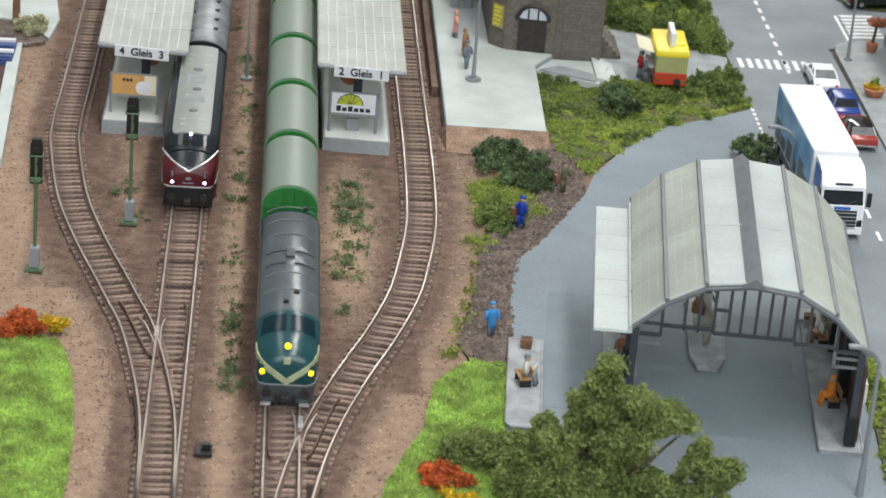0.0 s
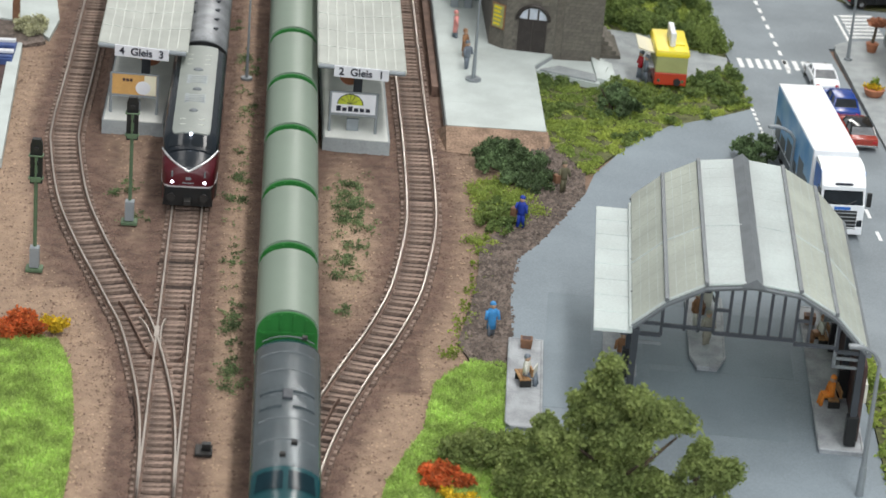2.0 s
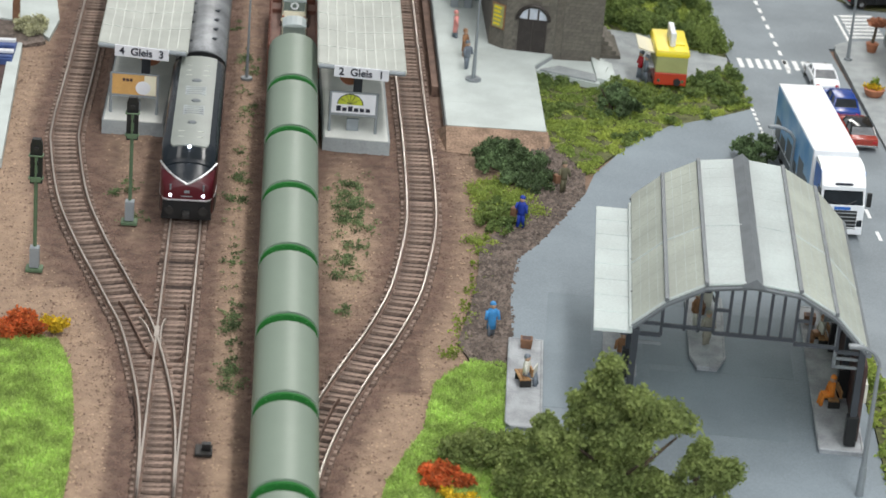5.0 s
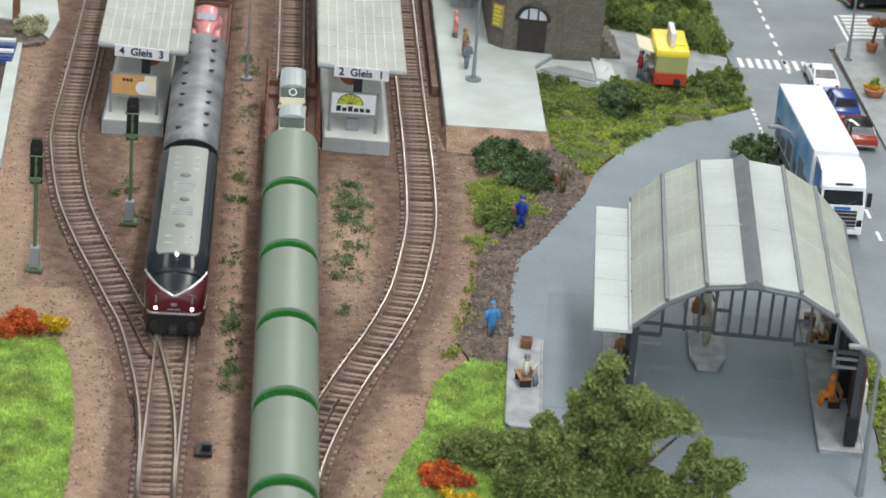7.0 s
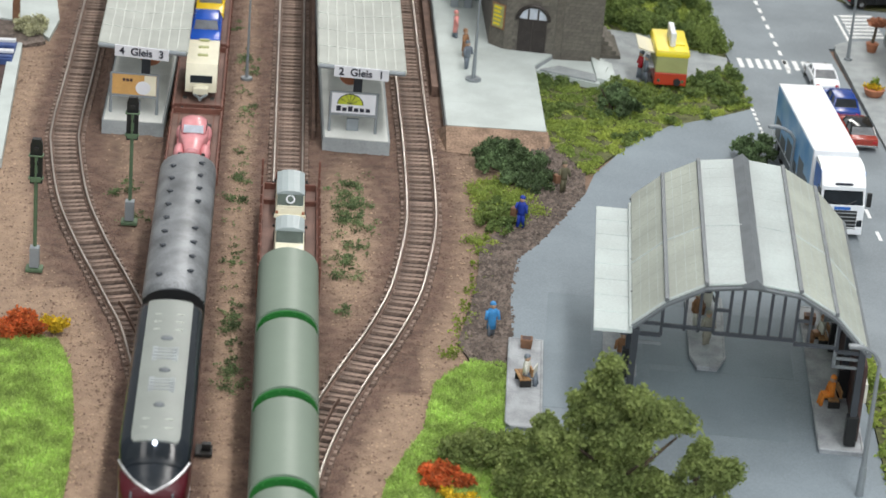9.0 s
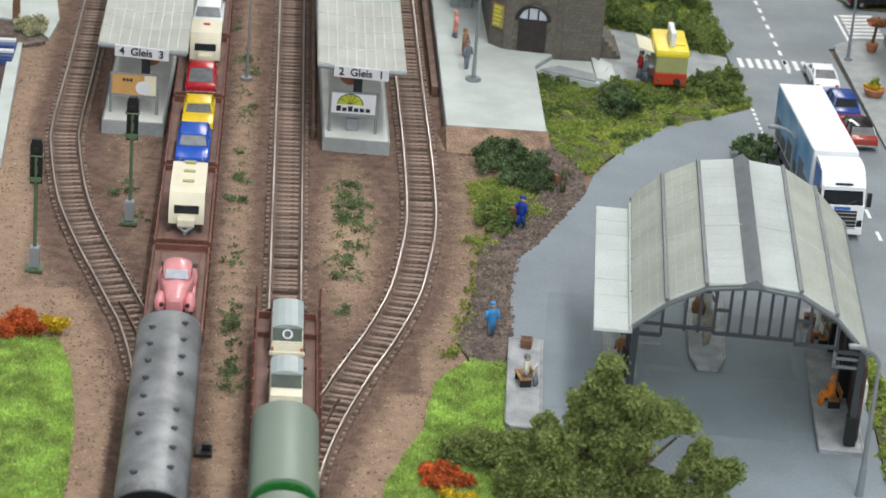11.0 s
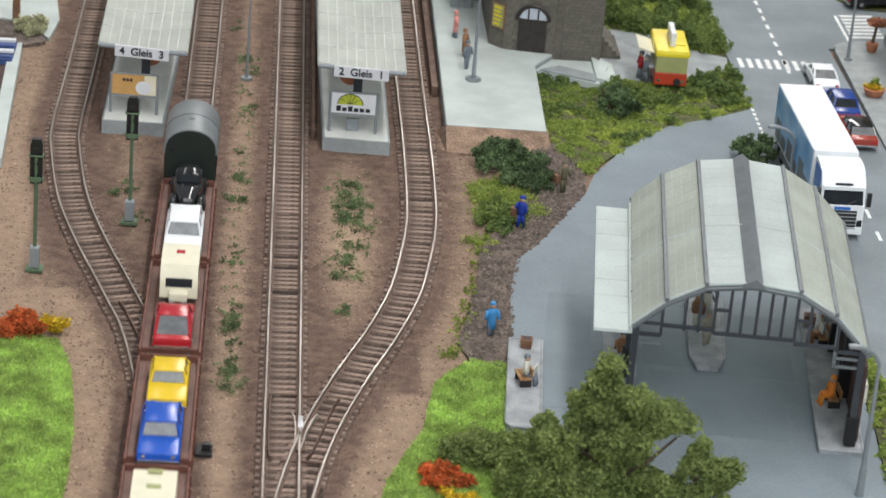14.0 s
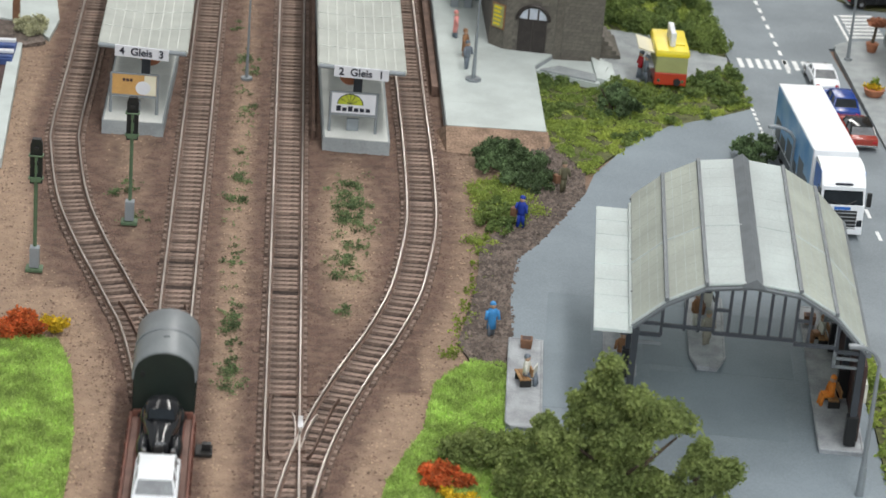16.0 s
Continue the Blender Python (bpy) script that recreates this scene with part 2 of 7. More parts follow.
def part(name, bm, material, parent=None, label="", smooth=False):
    bmesh.ops.recalc_face_normals(bm, faces=bm.faces[:])
    if smooth:
        for f in bm.faces:
            f.smooth = True
    me = bpy.data.meshes.new(name)
    bm.transform(Matrix.Scale(MM, 4))
    bm.to_mesh(me)
    bm.free()
    if smooth:
        me.set_sharp_from_angle(angle=radians(38))
    for m in (material if isinstance(material, (list, tuple)) else [material]):
        me.materials.append(m)
    ob = new(name, me)
    ob.parent = parent
    if label:
        tagged(ob, label)
    return ob


def at(x, y, z=0, rz=0):
    return pose(x * MM, y * MM, z * MM, 0, 0, rz)


def thing(name, label, category, x=0, y=0, z=0, rz=0, group="", kind=""):
    ob = new(name)
    ob.empty_display_size = 0.005
    ob.matrix_world = at(x, y, z, rz)
    return tagged(ob, label, category, group, kind)


def B():
    return bmesh.new()


def words(name, text, size, material, parent, m, label=""):
    """Flat lettering standing upright, centred, facing -y; m: its pose in mm."""
    cu = bpy.data.curves.new(name, "FONT")
    cu.body, cu.size, cu.align_x, cu.align_y, cu.extrude = text, size * MM, "CENTER", "CENTER", 0.05 * MM
    cu.offset = 0.022 * size * MM
    tmp = bpy.data.objects.new(name, cu)
    scene.collection.objects.link(tmp)
    bpy.context.view_layer.update()
    me = bpy.data.meshes.new_from_object(tmp.evaluated_get(bpy.context.evaluated_depsgraph_get()))
    bpy.data.objects.remove(tmp)
    me.materials.clear()
    me.materials.append(material)
    ob = new(name, me)
    ob.parent = parent
    ob.matrix_local = m
    return tagged(ob, label) if label else ob


def raw(name, verts, faces, material, parent=None, label="", category="", kind=""):
    me = bpy.data.meshes.new(name)
    me.from_pydata((np.asarray(verts, float) * MM).tolist(), [], faces)
    me.materials.append(material)
    ob = new(name, me)
    ob.parent = parent
    return tagged(ob, label, category, "", kind)


def flock_mesh(blobs, per, size, seed, shell=0.55, flat=0.0):
    """Leaf-like quads on uneven blobs (x, y, z, rx, ry, rz)."""
    rng = np.random.default_rng(seed)
    vs, fs = [], []
    for (x, y, z, rx, ry, rz) in blobs:
        n = max(8, int(per * (rx * ry * rz) ** (2 / 3)))
        d = rng.normal(size=(n, 3))
        d /= np.linalg.norm(d, axis=1)[:, None]
        bumpy = 1 + 0.22 * np.sin(5 * d[:, 0] + x) * np.sin(5 * d[:, 1] + y) + 0.12 * rng.normal(size=n)
        rad = (shell + (1 - shell) * rng.random(n)) * bumpy
        p = np.array([x, y, z]) + d * rad[:, None] * np.array([rx, ry, rz])
        u = rng.normal(size=(n, 3))
        u[:, 2] *= 1 - flat
        u /= np.linalg.norm(u, axis=1)[:, None]
        w = np.cross(u, rng.normal(size=(n, 3)))
        w /= np.linalg.norm(w, axis=1)[:, None]
        s = size * (0.6 + 0.8 * rng.random(n))[:, None]
        quad = np.stack([p - u * s, p - w * s * 0.6, p + u * s, p + w * s * 0.6], 1).reshape(-1, 3)
        base = sum(len(q) for q in vs)
        vs.append(quad)
        fs += [(base + 4 * i, base + 4 * i + 1, base + 4 * i + 2, base + 4 * i + 3) for i in range(n)]
    return np.concatenate(vs), fs


def inside(poly, p):
    x, y = p[:, 0], p[:, 1]
    r = np.zeros(len(p), bool)
    for (x0, y0), (x1, y1) in zip(poly, poly[1:] + poly[:1]):
        r ^= ((y0 > y) != (y1 > y)) & (x < (x1 - x0) * (y - y0) / (y1 - y0 + 1e-9) + x0)
    return r


def scatter(poly, n, seed):
    rng = np.random.default_rng(seed)
    a = np.array(poly)
    p = a.min(0) + rng.random((n, 2)) * (a.max(0) - a.min(0))
    return p[inside(poly, p)]


# ---- the tracks' lines ----
def smooth_line(points, step=1.5):
    out = []
    pts = [points[0]] + list(points) + [points[-1]]
    for i in range(1, len(pts) - 2):
        p0, p1, p2, p3 = (np.array(p, float) for p in pts[i - 1:i + 3])
        n = max(2, int(np.linalg.norm(p2 - p1) / step))
        for k in range(n):
            t = k / n
            out.append(0.5 * (2 * p1 + (p2 - p0) * t + (2 * p0 - 5 * p1 + 4 * p2 - p3) * t * t + (3 * p1 - p0 - 3 * p2 + p3) * t ** 3))
    out.append(np.array(points[-1], float))
    return np.array(out)


X3 = -33.4
LINES = {
    "middle": [(0, 640), (0, 100), (0, -100), (0, -990)],
    "third": [(X3, 640), (X3, 100), (X3, -100), (X3, -990)],
    "outer": [(-78.5, 330), (-79, 130), (-79.5, 60), (-77.9, 35), (-72.0, -7), (-63.8, -41), (-55.8, -68), (-49.6, -89), (-44.0, -109), (-37.6, -146), (-34.6, -176), (X3, -215)],
    "house": [(44.8, 330), (45.4, 130), (46, 60), (45.8, 8), (44.8, -18), (41.8, -46), (37.4, -74), (29.6, -104), (20.4, -133), (12.4, -162), (6.6, -190), (2.6, -220), (0.6, -250), (0, -285)],
}
PATHS = {k: smooth_line(v) for k, v in LINES.items()}


def track_distance(p):
    best = np.full(len(p), 1e9)
    for path in PATHS.values():
        for q in path[::3]:
            best = np.minimum(best, np.hypot(p[:, 0] - q[0], p[:, 1] - q[1]))
    return best


# ---- ground: one sheet of brown soil, bedded higher under the tracks ----
def soil_material():
    m = mat("soil", (0.142, 0.088, 0.068), 0.95, 0, 0.16, 7, 0.9, 0.6)
    nt = m.node_tree
    b = nt.nodes["Principled BSDF"]
    link = b.inputs["Base Color"].links[0]
    att = nt.nodes.new("ShaderNodeAttribute")
    att.attribute_name = "sand"
    co = nt.nodes.new("ShaderNodeTexCoord")
    noise_tex = nt.nodes.new("ShaderNodeTexNoise")
    noise_tex.inputs["Scale"].default_value, noise_tex.inputs["Detail"].default_value = 260, 6
    nt.links.new(co.outputs["Object"], noise_tex.inputs["Vector"])
    mul = nt.nodes.new("ShaderNodeMath")
    mul.operation = "MULTIPLY_ADD"
    mul.inputs[1].default_value, mul.inputs[2].default_value = 0.9, -0.45
    nt.links.new(noise_tex.outputs["Fac"], mul.inputs[0])
    add = nt.nodes.new("ShaderNodeMath")
    add.operation, add.use_clamp = "ADD", True
    nt.links.new(mul.outputs[0], add.inputs[0])
    nt.links.new(att.outputs["Fac"], add.inputs[1])
    mix = nt.nodes.new("ShaderNodeMix")
    mix.data_type = "RGBA"
    nt.links.new(link.from_socket, mix.inputs["A"])
    mix.inputs["B"].default_value = (0.40, 0.285, 0.20, 1)
    nt.links.new(add.outputs[0], mix.inputs["Factor"])
    nt.links.new(mix.outputs["Result"], b.inputs["Base Color"])
    return m


def sand_and_shade(p, d):
    """How far pale sand covers the brown soil: strips amid the tracks, the western bank and the edge of the eastern
    lawn; lowered where shade is painted in.
    """
    x, y = p[:, 0], p[:, 1]
    s = 0.06 + np.clip((d - 10.5) / 5, 0, 1) * 0.62
    s = np.where((x < -40) & (x > -88), 0.06 + np.clip((d - 12) / 10, 0, 1) * 0.40, s)
    island_r = np.hypot((x - 20.5) / 9, (y + 25) / 62)
    s = np.where((x > 5) & (x < 46) & (y > -140), 0.08 + np.clip(1.35 - island_r, 0, 1) * 0.85, s)
    s = np.where(x < -84, 0.05 + np.clip((d - 11) / 5, 0, 1) * 0.72, s)
    s = np.where((x < -48) & (y < -75), 0.1 + np.clip((d - 9) / 5, 0, 1) * 0.6, s)
    s = np.where((x > 40) & (y < -60), 0.08 + np.clip((d - 10) / 6, 0, 1) * 0.5, s)
    s = np.where((x > 48) & (y > -60), 0.1 + np.clip((d - 9) / 6, 0, 1) * 0.35, s)
    # less sand at the far end and between rails puts shade into the colour
    return s * (1 - 0.45 * np.clip((y - 60) / 120, 0, 1)) - 0.25 * np.clip((6.6 - d) / 1.5, 0, 1)


def ground():
    xs = np.concatenate([[-260, -190], np.arange(-130, 270.1, 2.5), [330]])
    ys = np.concatenate([np.arange(-1000, -245, 25), np.arange(-240, 330.1, 2.5), np.arange(345, 651, 25)])
    gx, gy = np.meshgrid(xs, ys)
    p = np.stack([gx.ravel(), gy.ravel()], 1)
    d = track_distance(p)
    rng = np.random.default_rng(3)
    z = -0.9 + 0.1 * np.clip((11.5 - d) / 4, 0, 1) + 0.16 * rng.normal(size=len(p)) * (d < 60)
    sand = sand_and_shade(p, d)
    nx, ny = len(xs), len(ys)
    faces = [(j * nx + i, j * nx + i + 1, (j + 1) * nx + i + 1, (j + 1) * nx + i) for j in range(ny - 1) for i in range(nx - 1)]
    ob = raw("ground", np.column_stack([p, z]), faces, soil_material(), None, "brown crumbly model soil round the tracks", "ground", "structure")
    a = ob.data.attributes.new("sand", "FLOAT", "POINT")
    a.data.foreach_set("value", sand.astype(np.float32))
    return ob


def grains(name, pts, size, material, label, z=-0.3, seed=1):
    rng = np.random.default_rng(seed)
    shape = np.array([(1, 0, 0), (-1, 0, 0), (0, 1, 0), (0, -1, 0), (0, 0, 1)], float)
    tri = [(0, 2, 4), (2, 1, 4), (1, 3, 4), (3, 0, 4)]
    n = len(pts)
    s = size * (0.5 + rng.random((n, 1, 1)))
    ang = rng.random(n) * 6.3
    c, sn = np.cos(ang), np.sin(ang)
    v = np.repeat(shape[None], n, 0) * s * (0.7 + 0.6 * rng.random((n, 5, 3)))
    v = np.stack([v[..., 0] * c[:, None] - v[..., 1] * sn[:, None], v[..., 0] * sn[:, None] + v[..., 1] * c[:, None], v[..., 2] * 0.8], -1)
    zz = np.full(n, z) if np.isscalar(z) else z
    v += np.column_stack([pts, zz])[:, None]
    faces = [(5 * i + a, 5 * i + b, 5 * i + cc) for i in range(n) for a, b, cc in tri]
    return raw(name, v.reshape(-1, 3), faces, material, None, label, "gravel", "stuff")


AREA = [(-104, -235), (60, -235), (66, 70), (57, 72), (57, 300), (-104, 300)]
LAWN_L = [(-140, -117), (-95, -114), (-75, -113), (-67, -117), (-62, -135), (-60, -152), (-58, -175), (-57.5, -200), (-58, -225), (-62, -260), (-140, -260)]
LAWN_R = [(67.4, -118), (57, -116), (52, -122), (45, -133), (42.5, -147), (40.5, -163), (35, -178), (29, -196), (26, -215), (28, -240), (120, -240), (120, -205), (75, -185), (63.5, -163), (64.5, -155), (66, -135)]
LOT = [(177, 118), (165, 109), (142, 94), (124, 71), (109, 41), (104, 22), (97, 6), (86, -20), (76, -38), (72, -62), (70, -99), (64, -160), (66, -185), (90, -262), (166, -262), (169, -200), (171.5, -172), (173.5, -150), (174.5, -120), (176, -40), (177, 30), (177, 91)]
ROAD = [(177, -262), (177, 118), (177, 160), (176, 200), (175.5, 252), (175, 330), (222, 330), (240, 300), (237, 264), (229, 240), (222.5, 215), (221, 200), (222.5, 83), (224, -262)]
DIRT = [(90, 77), (98, 66), (105.6, 41), (104, 22), (97, 5), (86, -21), (77, -38), (73, -62), (70.5, -99), (67, -121), (57, -118), (53, -104), (58, -80), (62, -55), (64, -30), (74, -8), (82, 20), (86, 50)]


MEADOW = [(94.5, 71), (95.2, 142), (119, 130), (127.5, 144), (140, 141), (158, 150), (173, 160), (177, 155), (177, 118), (165, 109), (142, 94), (124, 71), (106, 42), (98, 66), (90, 77)]
BACK_MEADOW = [(122.5, 205), (122.5, 330), (174.8, 330), (175.6, 252), (176, 200), (176, 176), (160, 185), (150, 198)]


def inlay(name, poly, z, material, label, category):
    ob = part(name, slab(B(), poly, -2.0, z), material)
    return tagged(ob, label, category, "", "structure")


def lots_and_roads():
    inlay("lot_asphalt_sheet", LOT, 0.30, M_ASPHALT, "smooth blue-grey asphalt forecourt and driveway", "pavement")
    inlay("road", ROAD, 0.22, M_ROAD, "grey two-lane asphalt street with white markings", "road")
    dirt = inlay("dirt_bank", DIRT, 0.1, M_DIRT, "bank of dark crumbly soil beside the driveway", "ground")
    grains("soil_crumbs", scatter(DIRT, 9000, 5), 0.75, M_DIRTGRAIN, "dark soil crumbs on the bank", 0.1, 5)
    lines = thing("road_markings", "white dashed road markings and a zebra crossing", "road marking", kind="structure")
    for y in [249, 238.5, 228, 217, 206, 195, 184, 173, 162.5]:
        part("dash", slab(B(), [(198.6, y), (200.0, y), (200.0, y + 5.5), (198.6, y + 5.5)], 0.2, 0.32), M_LINE, lines)
    for y in (14, -6, -27, -48, -70):
        part("dash", slab(B(), [(203, y), (204.3, y), (204.3, y + 8), (203, y + 8)], 0.2, 0.32), M_LINE, lines)
    for y in (116, 111, 106, 101, 96, 91.5):
        part("dash", slab(B(), [(177, y), (178.2, y), (178.2, y + 2.8), (177, y + 2.8)], 0.2, 0.36), M_LINE, lines)
    for i in range(8):
        x = 180 + 3.75 * i
        part("zebra_bar", slab(B(), [(x, 166.5), (x + 1.9, 166.5), (x + 1.9, 177.5), (x, 177.5)], 0.2, 0.32), M_LINE, lines)
    for i in range(7):
        y = 211 + 4.6 * i
        part("zebra_bar", slab(B(), [(233.5 + 0.1 * i, y), (248, y + 2), (248, y + 4.6), (233.5, y + 2.6)], 0.2, 0.34), M_LINE, lines)
    part("dash", slab(B(), [(231, 207), (232.2, 207), (232.2, 240), (231, 240)], 0.2, 0.33), M_LINE, lines)
    patches = thing("asphalt_patches", "darker rectangular asphalt repair patches", "pavement", kind="structure")
    u, v = Vector((math.cos(radians(6)), -math.sin(radians(6)))), Vector((math.sin(radians(6)), math.cos(radians(6))))
    o = Vector((164, -164.3))
    for a0, a1, b0, b1 in ((-58, -18, 2, 42), (-40, -14, 44, 88), (-60, -42, 46, 90), (-90, -76, 10, 92)):
        poly = [o + u * a0 + v * b0, o + u * a1 + v * b0, o + u * a1 + v * b1, o + u * a0 + v * b1]
        part("patch", slab(B(), [tuple(q) for q in poly], 0.2, 0.36), M_PATCH, patches)
    side = tagged(part("pavement", slab(B(), [(222.5, 83), (222.8, 190), (224, 198), (229, 203), (262, 211), (300, 212), (300, -262), (224, -262)], -1, 1.4), M_GREYCONC), "grey concrete pavement with a raised kerb", "pavement", "", "structure")
    far = inlay("far_earth", [(240, 330), (240, 302), (236, 262), (247, 250), (300, 246), (300, 330)], 0.5, M_EARTH, "dark green earth at the street corner", "ground")
    inlay("north_road", [(221, 196), (300, 205), (300, 246), (247, 252), (238, 266), (237, 330), (221, 330)], 0.16, M_ROAD, "grey side street", "road")
    inlay("meadow_earth", MEADOW, 0.15, M_EARTH, "green planted earth between driveway and footpath", "ground")
    inlay("back_meadow_earth", BACK_MEADOW, 0.15, M_EARTH, "green planted earth behind the footpath", "ground")
    # footpath by the stall
    path = thing("footpath", "pale paved footpath with slab joints", "path", kind="structure")
    part("path", slab(B(), [(121, 172), (124, 163), (127.5, 143), (140, 140.5), (158, 150), (173, 160), (176, 175), (160, 184), (150, 198), (122, 205)], -1, 0.8), M_GREYCONC, path)
    # shed-side verge on the street side of the filling station
    inlay("verge", [(171.8, -172), (173.8, -150), (175, -120), (176.2, -40), (181, -40), (183, -120), (184, -262), (167, -262), (169.5, -200)], 0.6, M_EARTH, "green verge beside the street", "ground")


def tracks():
    for name, label in (("middle", "straight main track with brown sleepers and steel rails"), ("third", "straight platform track with brown sleepers and steel rails"),
                        ("outer", "curved siding track that joins at a turnout"), ("house", "curved platform track that joins at a turnout")):
        path = PATHS[name]
        root = thing("track", label, "railway track", group="tracks of the station", kind="structure")
        tang = np.gradient(path, axis=0)
        tang /= np.linalg.norm(tang, axis=1)[:, None]
        nrm = np.column_stack([tang[:, 1], -tang[:, 0]])
        for side in (-1, 1):
            for nm, prof, material in (("rail", [(-0.28, 1.25), (0.28, 1.25), (0.32, 1.92), (0.24, 2.05), (-0.24, 2.05), (-0.32, 1.92)], M_RAIL),
                                       ("rail_foot", [(-0.95, 0.35), (0.95, 0.35), (0.8, 0.62), (0.22, 0.7), (0.22, 1.26), (-0.22, 1.26), (-0.22, 0.7), (-0.8, 0.62)], M_RAILSIDE)):
                rings = []
                for p, n in zip(path, nrm):
                    c = p + n * side * 4.93
                    rings.append([(c[0] + n[0] * a, c[1] + n[1] * a, z) for a, z in prof])
                part(nm, quads(B(), rings), material, root)
        # strip painted as the shaded ballast in the sleeper gaps
        part("bed", quads(B(), [[(p[0] + n[0] * a, p[1] + n[1] * a, z) for a, z in ((-6.9, -1.2), (6.9, -1.2), (5.6, -0.5), (-5.6, -0.5))] for p, n in zip(path, nrm)]), M_BEDSHADE, root, "ballast bed, coloured dark for the shade between sleepers")
        # sleepers, one by one
        s = B()
        box(s, -7.1, 7.1, -1.12, 1.12, -0.9, 0.42, 0, 0.14, 0.14)
        for e in (-1, 1):
            box(s, e * 4.93 - 1.3, e * 4.93 + 1.3, -0.5, 0.5, 0.36, 0.75, 0, 0.3, 0.1)
        first = part("sleeper", s, M_SLEEPER, root)
        length = np.concatenate([[0], np.cumsum(np.linalg.norm(np.diff(path, axis=0), axis=1))])
        first_done, rest = False, []
        for d in np.arange(0, length[-1], 3.88):
            i = min(np.searchsorted(length, d), len(path) - 1)
            if path[i][1] < -236:
                rest.append(tuple(path[i]))
                continue
            if name in ("outer", "house") and path[i][1] < (-150 if name == "outer" else -200):
                continue
            ob = first if not first_done else new("sleeper", first.data)
            first_done = True
            ob.parent = root
            ob.matrix_local = at(path[i][0], path[i][1], -0.05 if name in ("outer", "house") else 0.0, math.degrees(math.atan2(-tang[i][0], tang[i][1])) + random.uniform(-0.6, 0.6))
        if name in ("middle", "third"):
            vs, fs = [], []
            for cx, cy in rest:
                k = len(vs)
                vs += [(cx + a, cy + b, z) for z in (-0.9, 0.36) for a, b in ((-7.1, -0.95), (7.1, -0.95), (7.1, 0.95), (-7.1, 0.95))]
                fs += [(k + 4, k + 5, k + 6, k + 7), (k, k + 1, k + 5, k + 4), (k + 1, k + 2, k + 6, k + 5), (k + 2, k + 3, k + 7, k + 6), (k + 3, k, k + 4, k + 7)]
            raw("sleeper_row", vs, fs, M_SLEEPER, root, "", "", "stuff")
    # turnout castings and check rails
    for cx, cy, polished, wings, checks in (
            (5.2, -168, True, (((2.9, -160), (3.6, -164), (3.8, -171), (3.3, -181)), ((10.0, -160), (8.5, -164), (6.9, -171), (5.3, -181))),
             (((-2.7, -149), (-3.6, -153), (-3.6, -183), (-2.7, -187)), ((16.4, -149.5), (14.6, -154), (8.9, -181), (7.2, -186)))),
            (-38.3, -113, False, (((-36.2, -101), (-36.9, -105), (-37.1, -111), (-36.7, -120)), ((-44.0, -101), (-42.2, -105), (-40.4, -111), (-38.5, -119))),
             (((-30.9, -90), (-29.9, -94), (-29.9, -124), (-30.9, -128)), ((-51.0, -90), (-48.9, -95), (-41.3, -122), (-39.2, -127))))):
        t = thing("turnout_frog", "cast crossing piece of a turnout with wing and check rails", "railway turnout", cx, cy, 0, 0, "turnouts")
        part("frog", slab(B(), [(-1.3, -14), (1.3, -14), (1.1, 0), (0.5, 9), (-0.5, 9), (-1.1, 0)], 0.4, 1.6), M_RAILSIDE, t)
        part("frog_tip", slab(B(), [(-0.75, -1), (0.75, -1), (0.65, 6), (-0.65, 6)], 1.2, 2.12), M_SILVER if polished else M_RAIL, t, "polished frog tip")
        for name, bars, material in (("wing_rail", wings, M_RAIL), ("check_rail", checks, M_RAILSIDE)):
            for pts in bars:
                line = smooth_line([(px - cx, py - cy) for px, py in pts], 2.0)
                part(name, quads(B(), [[(px - 0.26, py, 0.6), (px + 0.26, py, 0.6), (px + 0.2, py, 1.95), (px - 0.2, py, 1.95)] for px, py in line]), material, t)
        for dy in (-19, 22):
            part("tie_bar", box(B(), -5.6 if polished else -8, 8 if polished else 5.6, dy - 0.5, dy + 0.5, 0.35, 0.95, 0.1), M_RAILSIDE, t)
    m = thing("point_motor", "small dark point lever box beside the turnout", "point lever", -21.5, -182, -0.5)
    part("base", box(B(), -2.4, 2.4, -3, 3, 0, 1.0, 0.2), M_UNDER, m)
    part("lever", box(B(), -0.6, 2.0, -1, 1, 1.0, 3.0, 0.3), M_BLACK, m)


ground()
lots_and_roads()
tracks()


# ---- trains ----
def wheels(parent, ys, half=4.9, r=3.0):
    for y in ys:
        b = B()
        rod(b, (-half, y, r + 2), (half, y, r + 2), 0.6)
        for s in (-1, 1):
            rod(b, (s * half - 0.7, y, r + 2), (s * half + 0.7, y, r + 2), r, 16)
        part("wheelset", b, M_UNDER, parent)


def buffers(parent, y, d):
    for s in (-1, 1):
        b = B()
        rod(b, (s * 5.5, y, 7), (s * 5.5, y + d * 2.4, 7), 0.7)
        rod(b, (s * 5.5, y + d * 2.4, 7), (s * 5.5, y + d * 2.9, 7), 1.4, 12)
        part("buffer", b, M_UNDER, parent)
    b = B()
    box(b, -1.2, 1.2, min(y, y + d * 3.5), max(y, y + d * 3.5), 4.4, 6.2, 0.3)
    part("coupler", b, M_UNDER, parent)


def shell_rings(sections, n=9):
    """Body rings from (y, half_width, z_low, z_shoulder, z_top): upright sides and an arched roof."""
    rings = []
    for y, w, z0, zs, zt in sections:
        ring = [(-w, y, z0)]
        for i in range(n):
            a = math.pi * (1 - i / (n - 1))
            ring.append((w * math.cos(a) if 0 < i < n - 1 else (-w if i == 0 else w), y, zs + (zt - zs) * math.sin(a)))
        ring.append((w, y, z0))
        rings.append(ring)
    return rings


